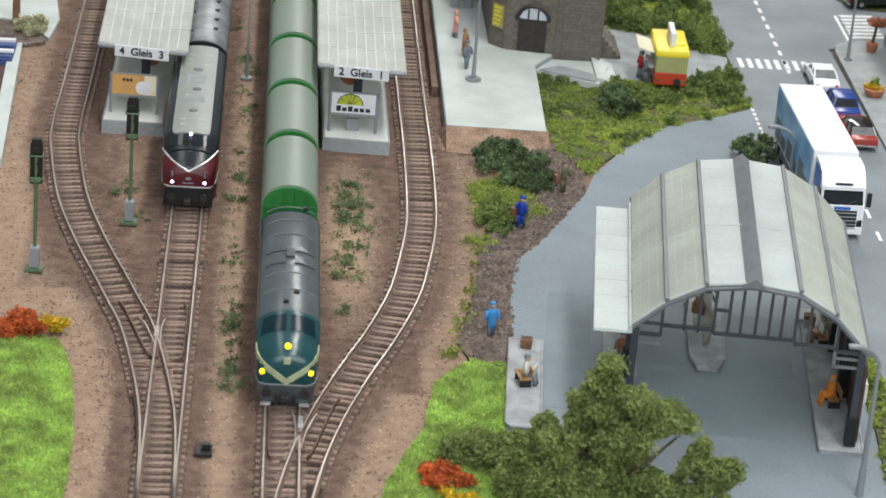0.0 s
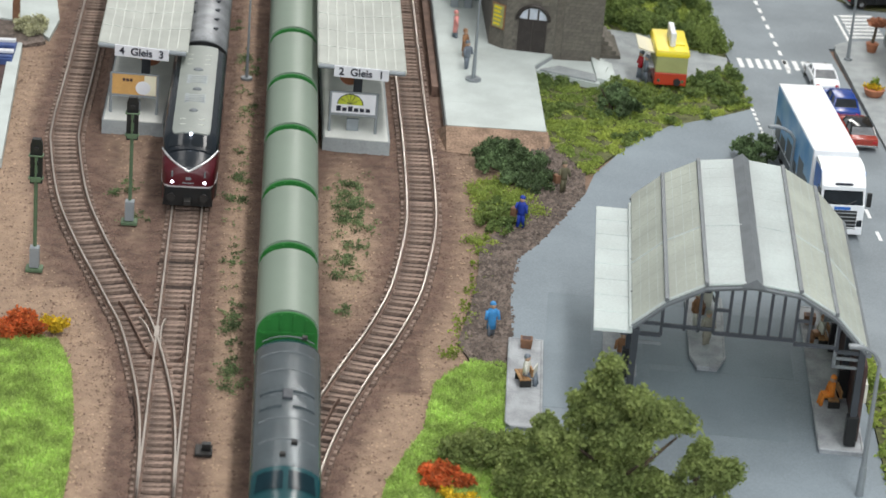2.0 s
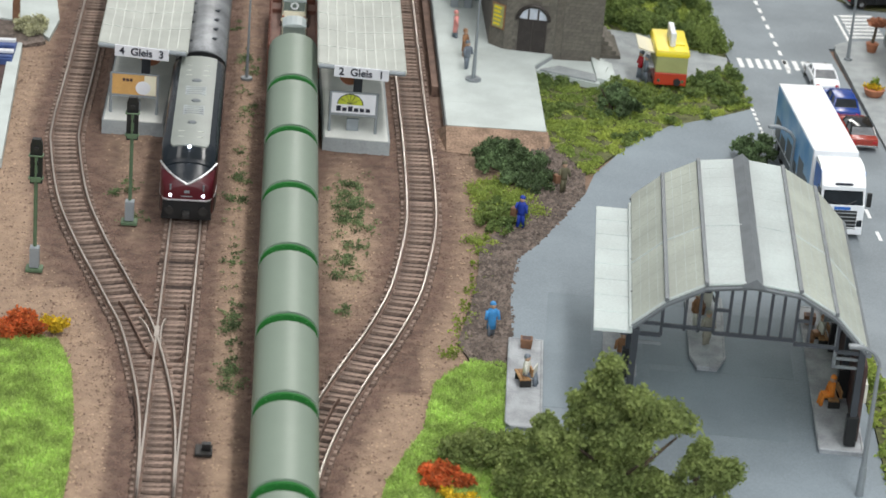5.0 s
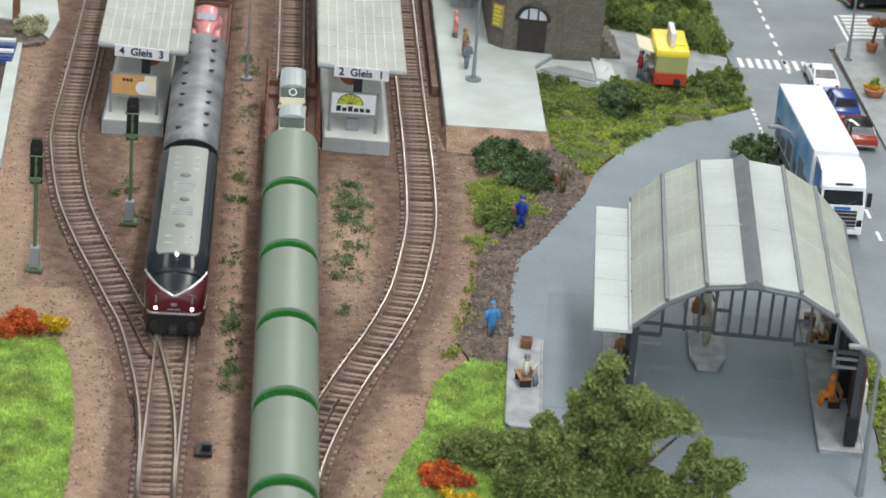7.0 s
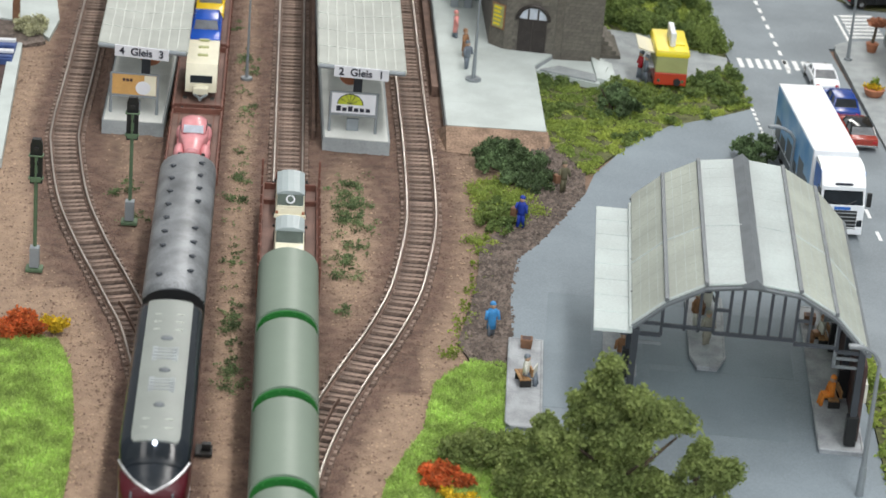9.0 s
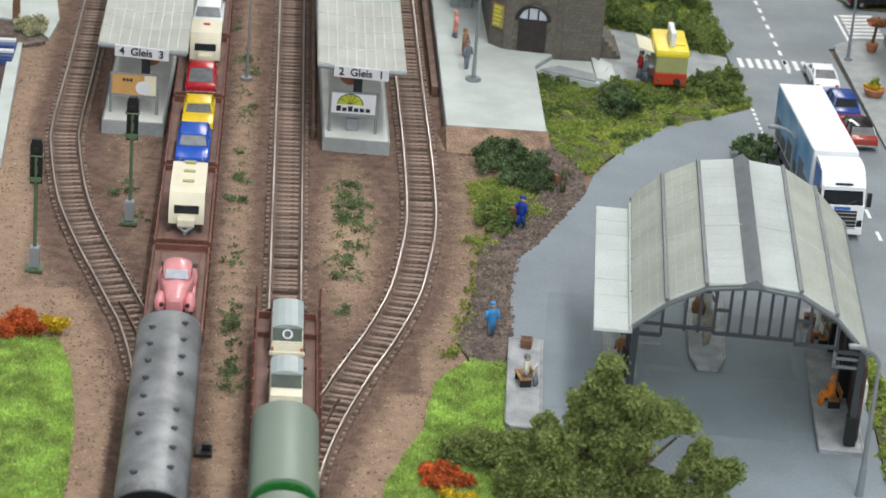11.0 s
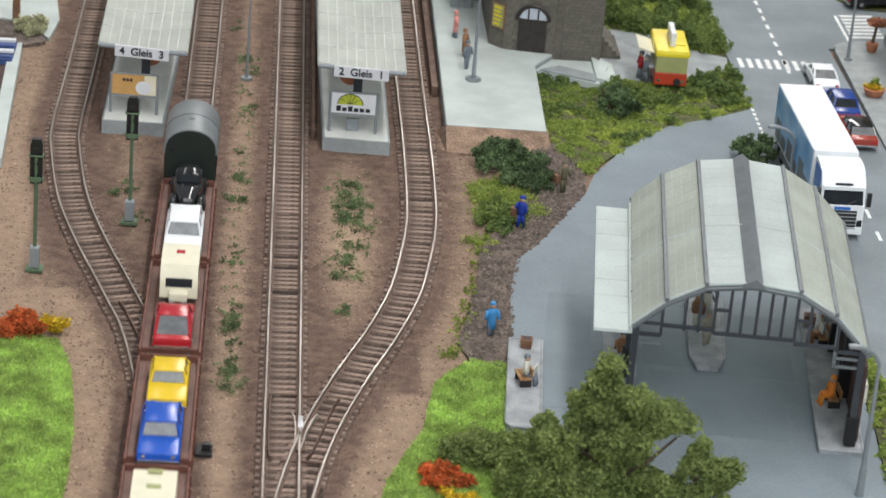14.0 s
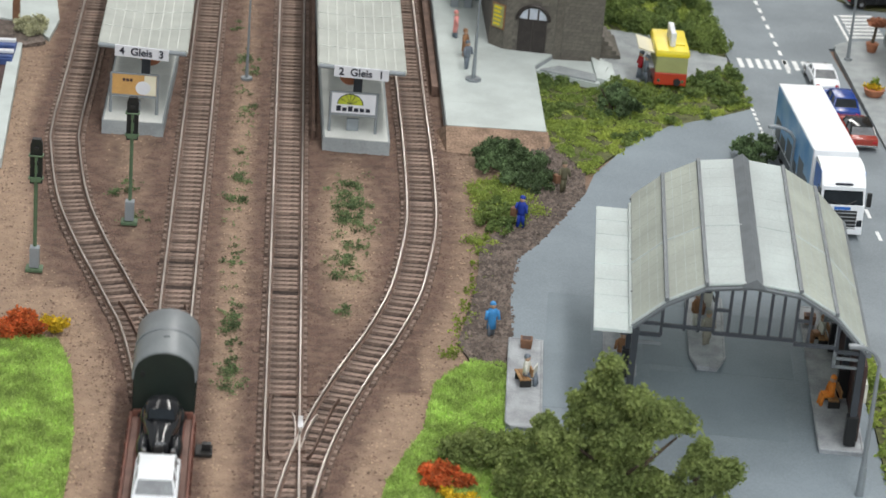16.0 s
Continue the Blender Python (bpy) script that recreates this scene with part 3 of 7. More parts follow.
def shell_patch(sections, x0, x1, y0, y1, lift=0.22, nx=6, ny=5, taper=0.0):
    """A sheet lying on the arched front of a body made by shell_rings."""
    ys = [q[0] for q in sections]
    rows = []
    for j in range(ny + 1):
        f = j / ny
        yy = y0 + (y1 - y0) * f
        w, zs, zt = (float(np.interp(yy, ys, [q[i] for q in sections])) for i in (1, 3, 4))
        row = []
        for i in range(nx + 1):
            x = x0 + (x1 * (1 - taper * f) - x0) * i / nx
            row.append((x, yy - lift, zs + (zt - zs) * math.sqrt(max(0.0, 1 - (x / w) ** 2)) + lift))
        rows.append(row)
    bm = B()
    top = [[bm.verts.new(p) for p in r] for r in rows]
    low = [[bm.verts.new((p[0], p[1] + 0.6, p[2] - 0.5)) for p in r] for r in rows]
    for g in (top, low):
        for j in range(ny):
            for i in range(nx):
                bm.faces.new((g[j][i], g[j][i + 1], g[j + 1][i + 1], g[j + 1][i]))
    edge = lambda g: g[0] + [r[-1] for r in g[1:]] + g[-1][-2::-1] + [r[0] for r in g[-2:0:-1]]
    a, b = edge(top), edge(low)
    for i in range(len(a)):
        bm.faces.new((a[i], a[(i + 1) % len(a)], b[(i + 1) % len(a)], b[i]))
    return bm


def red_loco(y):
    """Maroon diesel with a pale roof. Its origin lies on the rails at the nose."""
    t = thing("diesel_locomotive", "maroon and slate diesel locomotive with pale grey roof and lit lamps", "locomotive", X3, y, 0, group="trains")
    L = 108
    # maroon body with a tall sloping nose, both ends alike
    low = [(0, 6.2, 5, 11.0, 14.5), (0.8, 7.6, 4.6, 13.0, 16.6), (2.6, 8.5, 4.4, 15.0, 18.4), (6, 9.0, 4.4, 16.5, 20.2), (11, 9.3, 4.4, 17.0, 21.0)]
    fine = []
    for a, b in zip(low, low[1:]):
        fine += [tuple(p + (q - p) * k / 6 for p, q in zip(a, b)) for k in range(6)]
    fine.append(low[-1])
    bm = quads(B(), shell_rings(fine + [(L - s[0], *s[1:]) for s in fine[::-1]], 31))
    for f in bm.faces:
        c = f.calc_center_median()
        if c.z > 15.2 + 0.43 * abs(c.x) and (c.y < 11 or c.y > L - 11):
            f.material_index = 1
    part("body", bm, [M_MAROON, M_SLATE], t, smooth=True)
    # slate upper works with raked windscreens
    up = [(6.6, 7.4, 15, 19.0, 20.6), (8.0, 8.6, 15, 20.0, 22.4), (10.6, 9.0, 15, 22.0, 25.0), (14, 9.35, 15, 22.3, 25.6)]
    part("cab_and_sides", quads(B(), shell_rings(up + [(L - s[0], *s[1:]) for s in up[::-1]], 11)), M_SLATE, t, "slate-blue upper body", smooth=True)
    pr = []
    for yy, w, dz in ((10.4, 5.6, -0.55), (11.6, 6.2, -0.05), (14, 6.4, 0.15), (L - 14, 6.4, 0.15), (L - 11.6, 6.2, 0.0), (L - 10.4, 5.4, -0.55)):
        top = [(-w + 2 * w * i / 8) for i in range(9)]
        z = lambda x: 22.3 + 3.3 * math.sqrt(max(0, 1 - (x / 9.35) ** 2)) + 0.2 + dz
        pr.append([(x, yy, z(x)) for x in top] + [(x, yy, z(x) - 0.6) for x in top[::-1]])
    roof = part("roof", quads(B(), pr), M_LOCOROOF, t, "pale grey roof", smooth=True)
    for yy, x, w in ((29, 0, 1.6), (50, 0.4, 1.7), (70, 0, 1.9)):
        part("fan_cap", ball(B(), (x, yy, 25.8), w, 1.4, 0.9, 10, 6), M_FRAME, roof)
    for yy in (37, 56):
        b = B()
        box(b, -3.6, 3.6, yy, yy + 9, 25.2, 25.85, 0.15)
        for k in range(4):
            box(b, -3.2, 3.2, yy + 1 + 2 * k, yy + 1.7 + 2 * k, 25.8, 26.05)
        part("grille", b, M_GREYCONC, roof)
    for yy in (16, 21, 76, 81, 86):
        for s in (-1, 1):
            part("rib", box(B(), s * 2.6 - 1.5, s * 2.6 + 1.5, yy, yy + 0.35, 25.3, 25.85), M_CANOPYRIB, roof)
    for s in (-1, 1):
        part("windscreen", shell_patch(up, s * 0.5, s * 7.4, 7.4, 10.2, 0.2, taper=0.1), M_GLASS, t, "dark windscreen", smooth=True)
        for k in range(9):
            yy = 18 + 8.2 * k
            part("side_window", box(B(), s * 9.3 - 0.2, s * 9.3 + 0.2, yy, yy + 4.6, 18.5, 21.4, 0.1), M_GLASS, t)
    for s in (-1, 1):
        b = B()
        pts = [(s * 9.2, 9.5, 19.3), (s * 7.7, 5.9, 18.7), (s * 6.0, 3.5, 17.9), (s * 4.0, 1.6, 17.05), (s * 2.0, 0.7, 16.15), (0, 0.2, 15.2)]
        for p, q in zip(pts, pts[1:]):
            rod(b, p, q, 0.4, 6)
        part("trim_strip", b, M_SILVER, t, "silver trim strip")
        part("headlight", ball(B(), (s * 5.4, 0.1, 11.3), 0.6, 0.6, 0.6, 10, 7), M_LAMPWHITE, t, "lit white headlight")
        b = B()
        box(b, s * 5.4 - 0.3, s * 5.4 + 0.3, 0.0, 1.5, 13.0, 15.0, 0.15)
        part("tail_lamp", b, M_FRAME, t)
    part("top_light", ball(B(), (0, 9.2, 25.0), 0.6, 0.6, 0.6, 10, 7), M_LAMPWHITE, t, "lit white top lamp")
    part("badge", box(B(), -0.9, 0.9, -0.2, 0.5, 12.2, 13.1), M_POST, t, "pale badge")
    part("number_bar", box(B(), -1.9, 1.9, -0.2, 0.5, 10.9, 11.2), M_POST, t, "illegible pale number")
    part("skirt", quads(B(), [[(-8.3, -0.3, 3.0), (8.3, -0.3, 3.0), (8.7, L + 0.3, 3.0), (-8.7, L + 0.3, 3.0)], [(-7.6, -0.5, 9.4), (7.6, -0.5, 9.4), (7.6, L + 0.5, 9.4), (-7.6, L + 0.5, 9.4)]]), M_BLACK, t)
    part("nose_band", quads(B(), [[(-9.1, 5, 4.4), (-7.8, 0.6, 4.4), (-6.4, -0.5, 4.4), (6.4, -0.5, 4.4), (7.8, 0.6, 4.4), (9.1, 5, 4.4), (9.45, 14, 4.4), (-9.45, 14, 4.4)],
                                  [(-9.1, 5, 9.6), (-7.8, 0.6, 9.6), (-6.4, -0.5, 9.6), (6.4, -0.5, 9.6), (7.8, 0.6, 9.6), (9.1, 5, 9.6), (9.45, 14, 9.6), (-9.45, 14, 9.6)]]), M_BLACK, t, "black lower nose")
    part("belt_strip", quads(B(), [[(-9.1, 5, 9.6), (-7.8, 0.5, 9.6), (-6.4, -0.6, 9.6), (6.4, -0.6, 9.6), (7.8, 0.5, 9.6), (9.1, 5, 9.6), (9.5, 14, 9.6), (-9.5, 14, 9.6)],
                                   [(-9.1, 5, 9.95), (-7.8, 0.5, 9.95), (-6.4, -0.6, 9.95), (6.4, -0.6, 9.95), (7.8, 0.5, 9.95), (9.1, 5, 9.95), (9.5, 14, 9.95), (-9.5, 14, 9.95)]]), M_SILVER, t)
    buffers(t, -0.4, -1)
    for yy in (14, 22, 30, L - 30, L - 22, L - 14):
        wheels(t, [yy])
    return t


def green_loco(y):
    t = thing("diesel_locomotive", "teal-green round-nosed diesel locomotive with cream stripe and yellow lamps", "locomotive", 0.6, y, 0, group="trains")
    L = 106
    low = [(0, 5.8, 8.3, 10.5, 14.2), (0.8, 7.4, 8.3, 12.0, 17.0), (2.5, 8.3, 8.3, 13.5, 18.9), (6, 8.9, 8.3, 14.6, 19.8), (10.0, 9.1, 8.3, 15.2, 20.1), (11.2, 9.2, 8.3, 16.6, 20.9), (14.8, 9.3, 8.3, 19.2, 24.3), (18, 9.3, 8.3, 19.4, 24.7)]
    part("body", quads(B(), shell_rings(low + [(L - s[0], *s[1:]) for s in low[::-1]], 13)), M_TEAL, t, smooth=True)
    rr = []
    for yy in (16.2, 17.2, 50, L - 17.2, L - 16.2):
        dz = -0.2 if yy in (16.2, L - 16.2) else 0.25
        xs = [-8.6 + 17.2 * i / 12 for i in range(13)]
        z = lambda x: 19.4 + 5.3 * math.sqrt(max(0, 1 - (x / 9.3) ** 2)) + dz
        rr.append([(x, yy, z(x)) for x in xs] + [(x * 0.98, yy, z(x) - 0.7) for x in xs[::-1]])
    roof = part("roof", quads(B(), rr), M_LOCOGREY, t, "grey weathered roof", smooth=True)
    arc = lambda x: 19.4 + 5.3 * math.sqrt(max(0, 1 - (x / 9.3) ** 2)) + 0.3
    for yy in (30, 42, 56, 71, 82, 92):
        b = B()
        quads(b, [[(x, yy, arc(x)) for x in (-7.5, -5, -2.5, 0, 2.5, 5, 7.5)] + [(x, yy + 0.35, arc(x)) for x in (7.5, 5, 2.5, 0, -2.5, -5, -7.5)],
                  [(x, yy, arc(x) + 0.18) for x in (-7.5, -5, -2.5, 0, 2.5, 5, 7.5)] + [(x, yy + 0.35, arc(x) + 0.18) for x in (7.5, 5, 2.5, 0, -2.5, -5, -7.5)]])
        part("roof_seam", b, M_FRAME, roof)
    for yy in (48.5, 57.5):
        for s in (-1, 1):
            b = B()
            xs = [s * v for v in (1.4, 3.2, 5.2, 7.4)]
            quads(b, [[(x, yy, arc(x) - 0.2) for x in xs] + [(x, yy + 3.2, arc(x) - 0.2) for x in xs[::-1]], [(x, yy, arc(x) + 0.6) for x in xs] + [(x, yy + 3.2, arc(x) + 0.6) for x in xs[::-1]]])
            part("roof_vent", b, M_LOCOGREY, roof)
    part("roof_hatch", box(B(), -1.4, 1.4, 53, 58.5, 24.4, 25.7, 0.3), M_FRAMEDARK, roof)
    for x, yy, zz in ((-1.0, 20, 25.0), (2.0, 27, 24.9), (4.5, 92, 24.2)):
        part("roof_fitting", box(B(), x - 0.8, x + 0.8, yy, yy + 1.6, zz - 0.3, zz + 0.8, 0.2), M_UNDER, roof)
    for s in (-1, 1):
        part("windscreen", shell_patch(low, s * 0.7, s * 7.9, 10.9, 14.5, 0.2, taper=0.08), M_GLASSTEAL, t, "dark teal windscreen", smooth=True)
        b = B()
        pts = [(s * 9.2, 10, 15.7), (s * 8.8, 5, 15.3), (s * 7.8, 2.2, 14.7), (s * 6.2, 0.6, 13.8), (s * 4.0, -0.15, 12.4), (s * 2.0, -0.35, 11.0), (0, -0.5, 9.6)]
        rings = []
        for (px, py, pz) in pts:
            rings.append([(px, py - 0.25, pz - 1.0), (px, py - 0.25, pz + 1.0), (px * 0.97, py + 0.7, pz + 1.0), (px * 0.97, py + 0.7, pz - 1.0)])
        part("stripe", quads(b, rings), M_STRIPE, t, "cream V stripe")
        b = B()
        ball(b, (s * 6.9, 0.75, 12.1), 0.95, 0.8, 0.95, 12, 8)
        part("headlight", b, M_LAMPYEL, t, "lit yellow headlight")
    part("top_light", ball(B(), (0.0, 2.9, 19.3), 1.05, 0.9, 1.05, 12, 8), M_LAMPYEL, t, "lit yellow top lamp")
    part("badge", box(B(), -1.0, 1.0, 0.2, 1.5, 14.2, 16.8, 0.2), M_STRIPE, t, "cream badge")
    belt = [(-9.4, 20), (-9.05, 6), (-8.5, 2.5), (-7.6, 0.7), (-6.0, -0.15), (6.0, -0.15), (7.6, 0.7), (8.5, 2.5), (9.05, 6), (9.4, 20)]
    part("belt_strip", slab(B(), belt, 8.2, 8.7), M_POST, t)
    part("skirt", quads(B(), [[(px * 0.93, py + (0.9 if py < 4 else 0), 2.4) for px, py in belt], [(px * 1.003, py, 8.4) for px, py in belt]]), M_LOCOGREY, t, "grey lower nose apron", smooth=True)
    part("underframe", box(B(), -8.4, 8.4, 19, L, 2.6, 8.3), M_UNDER, t)
    for x in (-2.6, 0, 2.6):
        part("hose", rod(B(), (x, -0.9, 5.6), (x * 0.9, -1.2, 2.6), 0.4, 6), M_UNDER, t)
    for s in (-1, 1):
        part("step", box(B(), s * 5.6 - 1.5, s * 5.6 + 1.5, -0.3, 1.2, 1.7, 2.4, 0.15), M_SILVER, t, "pale step")
    buffers(t, -0.2, -1)
    wheels(t, [14, 22, 30, L - 30, L - 22, L - 14])
    return t


def hood_profile(w, z0, zs, zt, n=13):
    return [(-w, z0)] + [(-w * math.cos(math.pi * i / (n - 1)), zs + (zt - zs) * math.sin(math.pi * i / (n - 1)) ** 0.85) for i in range(n)] + [(w, z0)]


def hood_wagon(y, first=False):
    t = thing("hood_wagon", "goods wagon with smooth grey-green telescopic hood and green ends", "goods wagon", 0.3, y, 0, group="hood wagons of the goods train")
    L = 46.0
    part("hood", extrude_y(B(), hood_profile(9.2, 7.2, 17.5, 25.4), 1.0, L - 1.0), M_HOOD, t, "smooth grey-green hood", smooth=True)
    for yy in (0.0, L - 1.0):
        part("end_wall", extrude_y(B(), hood_profile(8.9, 5.4, 17.2, 24.7), yy, yy + 1.0), M_GREEN, t, "green end wall", smooth=True)
        for x in (-5.5, -1.9, 1.9, 5.5):
            yo = yy - 0.5 if yy == 0 else yy + 1.0
            part("end_brace", box(B(), x - 0.35, x + 0.35, yo, yo + 0.5, 6, 24.9 - abs(x) * 0.42), M_GREEN, t)
    part("end_rail", box(B(), -8.2, 8.2, -0.7, -0.1, 17.6, 18.6), M_GREEN, t)
    part("frame", box(B(), -8.6, 8.6, -0.2, L + 0.2, 4.6, 6.9, 0.2), M_GREEN, t)
    buffers(t, 0, -1)
    wheels(t, [10, L - 10])
    return t


def coach(y):
    t = thing("baggage_coach", "silver-grey baggage coach with rounded vented roof", "railway coach", X3, y, 0, group="trains")
    L = 106.0
    part("body", box(B(), -9.0, 9.0, 0.3, L - 0.3, 4.6, 18.6, 0.3), M_VANGREEN, t, "dark coach sides")
    secs = [(0, 8.4, 17.0, 17.5, 22.6), (1.2, 9.1, 17.0, 18.0, 23.9), (4, 9.3, 17.0, 18.3, 24.5)]
    roof = part("roof", quads(B(), shell_rings(secs + [(L - s[0], *s[1:]) for s in secs[::-1]], 13)), M_COACH, t, "weathered silver roof", smooth=True)
    for k in range(9):
        for s, dy in ((-1, 0), (1, 3.5)):
            if (k * 7 + (s > 0) * 3) % 8 == 7 or k > 8:
                continue
            yy = 6 + k * 10.8 + dy
            b = B()
            rod(b, (s * 4.6, yy, 23.2), (s * 4.6, yy, 24.2), 0.55, 8)
            ball(b, (s * 4.6, yy, 24.2), 1.1, 0.75, 0.5, 8, 5)
            part("roof_vent", b, M_FRAMEDARK, roof)
    for yy in (-1.6, L):
        part("gangway", box(B(), -4.2, 4.2, yy, yy + 1.6, 5, 18.5, 0.4), M_BLACK, t)
    # black sheet over the coach end, with the gap's shade in its colour
    part("end_shade", extrude_y(B(), hood_profile(8.9, 4.6, 17, 22.2), -0.35, 0.2), M_BLACK, t, "black end wall, darkened as shade behind the locomotive", smooth=True)
    for s in (-1, 1):
        for k in range(10):
            part("window", box(B(), s * 9 - 0.15, s * 9 + 0.15, 8 + k * 9.5, 13 + k * 9.5, 11.5, 15.5, 0.1), M_GLASS, t)
    wheels(t, [14, 26, L - 26, L - 14])
    buffers(t, L, 1)
    return t


def flat_wagon(y):
    t = thing("flat_wagon", "reddish-brown low-sided flat wagon carrying cars", "goods wagon", X3, y, 0, group="flat wagons of the car train")
    L = 64.0
    part("floor", box(B(), -8.4, 8.4, 0.4, L - 0.4, 5.0, 6.6), M_WAGONFLOOR, t, "brown plank floor")
    for s in (-1, 1):
        part("side_rail", box(B(), s * 8.7 - 0.35, s * 8.7 + 0.35, 0, L, 4.2, 8.0, 0.12), M_WAGON, t)
        part("inner_rail", box(B(), s * 6.2 - 0.2, s * 6.2 + 0.2, 1, L - 1, 6.6, 7.0), M_WAGON, t)
        for k in range(9):
            part("stake", box(B(), s * 9.25 - 0.25, s * 9.25 + 0.25, 3 + k * 7.1, 3.9 + k * 7.1, 3.8, 7.6), M_WAGON, t)
    for yy in (0, L - 0.8):
        part("end_board", box(B(), -8.4, 8.4, yy, yy + 0.8, 4.2, 8.6, 0.12), M_WAGON, t)
    for k in range(6):
        part("end_stake", box(B(), -6.7 + 2.5 * k, -5.7 + 2.5 * k, -0.6, 0, 3.6, 8.9), M_WAGON, t)
    part("headstock", box(B(), -8.2, 8.2, -1.6, -0.6, 3.6, 6.0, 0.15), M_WAGON, t)
    part("underframe", box(B(), -4, 4, 2, L - 2, 3.4, 5.0), M_UNDER, t)
    wheels(t, [12, L - 12], r=2.6)
    buffers(t, 0, -1)
    return t


def stake_wagon(y):
    t = thing("stake_wagon", "reddish-brown stake wagon with upright posts along both sides", "goods wagon", 0.6, y, 0, group="wagons of the goods train")
    L = 84.0
    part("floor", box(B(), -8.6, 8.6, 0, L, 5.0, 6.8), M_WAGONFLOOR, t, "brown plank floor")
    for s in (-1, 1):
        part("side_board", box(B(), s * 9.0 - 0.3, s * 9.0 + 0.3, 0, L, 4.4, 8.2, 0.1), M_WAGON, t)
        for k in range(11):
            yy = 1 + k * 8.1
            part("stake", box(B(), s * 9.55 - 0.35, s * 9.55 + 0.35, yy, yy + 1.1, 4.4, 15.0 if k < 10 else 18.0, 0.1), M_WAGON, t)
        part("end_stake", box(B(), s * 4.6 - 0.4, s * 4.6 + 0.4, L - 0.7, L, 5, 13), M_WAGON, t)
    part("end_board", box(B(), -8.6, 8.6, L - 0.8, L, 5, 9, 0.1), M_WAGON, t)
    part("cross_board", box(B(), -9.0, 9.0, L - 14, L - 12.8, 6.8, 8.4), M_WAGON, t)
    wheels(t, [12, 22, L - 22, L - 12], r=2.6)
    buffers(t, L, 1)
    return t


def closed_van(y):
    t = thing("closed_van", "short dark covered van with grey rounded roof", "goods wagon", X3, y, 0, group="wagons of the car train")
    L = 29.0
    part("body", box(B(), -8.4, 8.4, 0.6, L - 0.6, 4.6, 18.6, 0.3), M_VANGREEN, t, "blackish green boarded sides")
    part("end_wall", extrude_y(B(), hood_profile(8.4, 5, 18, 25.2), -0.15, 0.9), M_VANGREEN, t)
    for k in range(5):
        for s in (-1, 1):
            part("side_post", box(B(), s * 8.5 - 0.2, s * 8.5 + 0.2, 2 + k * 6, 2.9 + k * 6, 5, 17.5), M_VANGREEN, t)
    secs = [(0, 8.9, 16.8, 18.0, 25.6), (0.8, 9.1, 16.8, 18.2, 26.0)]
    roof = part("roof", quads(B(), [r for r in shell_rings(secs + [(L - s[0], *s[1:]) for s in secs[::-1]], 13)]), M_VANROOF, t, "grey sheet roof", smooth=True)
    part("roof_vent", box(B(), -0.9, 0.9, 9, 10.4, 25.4, 26.4, 0.2), M_VANROOF, roof)
    part("roof_seam", extrude_y(B(), hood_profile(9.2, 17.5, 18.3, 26.15), 14, 14.4), M_FRAME, roof)
    part("lamp", box(B(), -6.6, -5.4, -0.3, 0.3, 17.5, 19.5, 0.2), M_BLACK, t)
    wheels(t, [9, L - 9])
    buffers(t, 0, -1)
    return t


def rounded(bm, offset):
    """Softens the sharp edges of a moulded body."""
    bmesh.ops.recalc_face_normals(bm, faces=bm.faces[:])
    sharp = [e for e in bm.edges if len(e.link_faces) == 2 and e.calc_face_angle(0) > 0.45]
    bmesh.ops.bevel(bm, geom=sharp, offset=offset, segments=2, profile=0.5, affect="EDGES", clamp_overlap=True)
    return bm


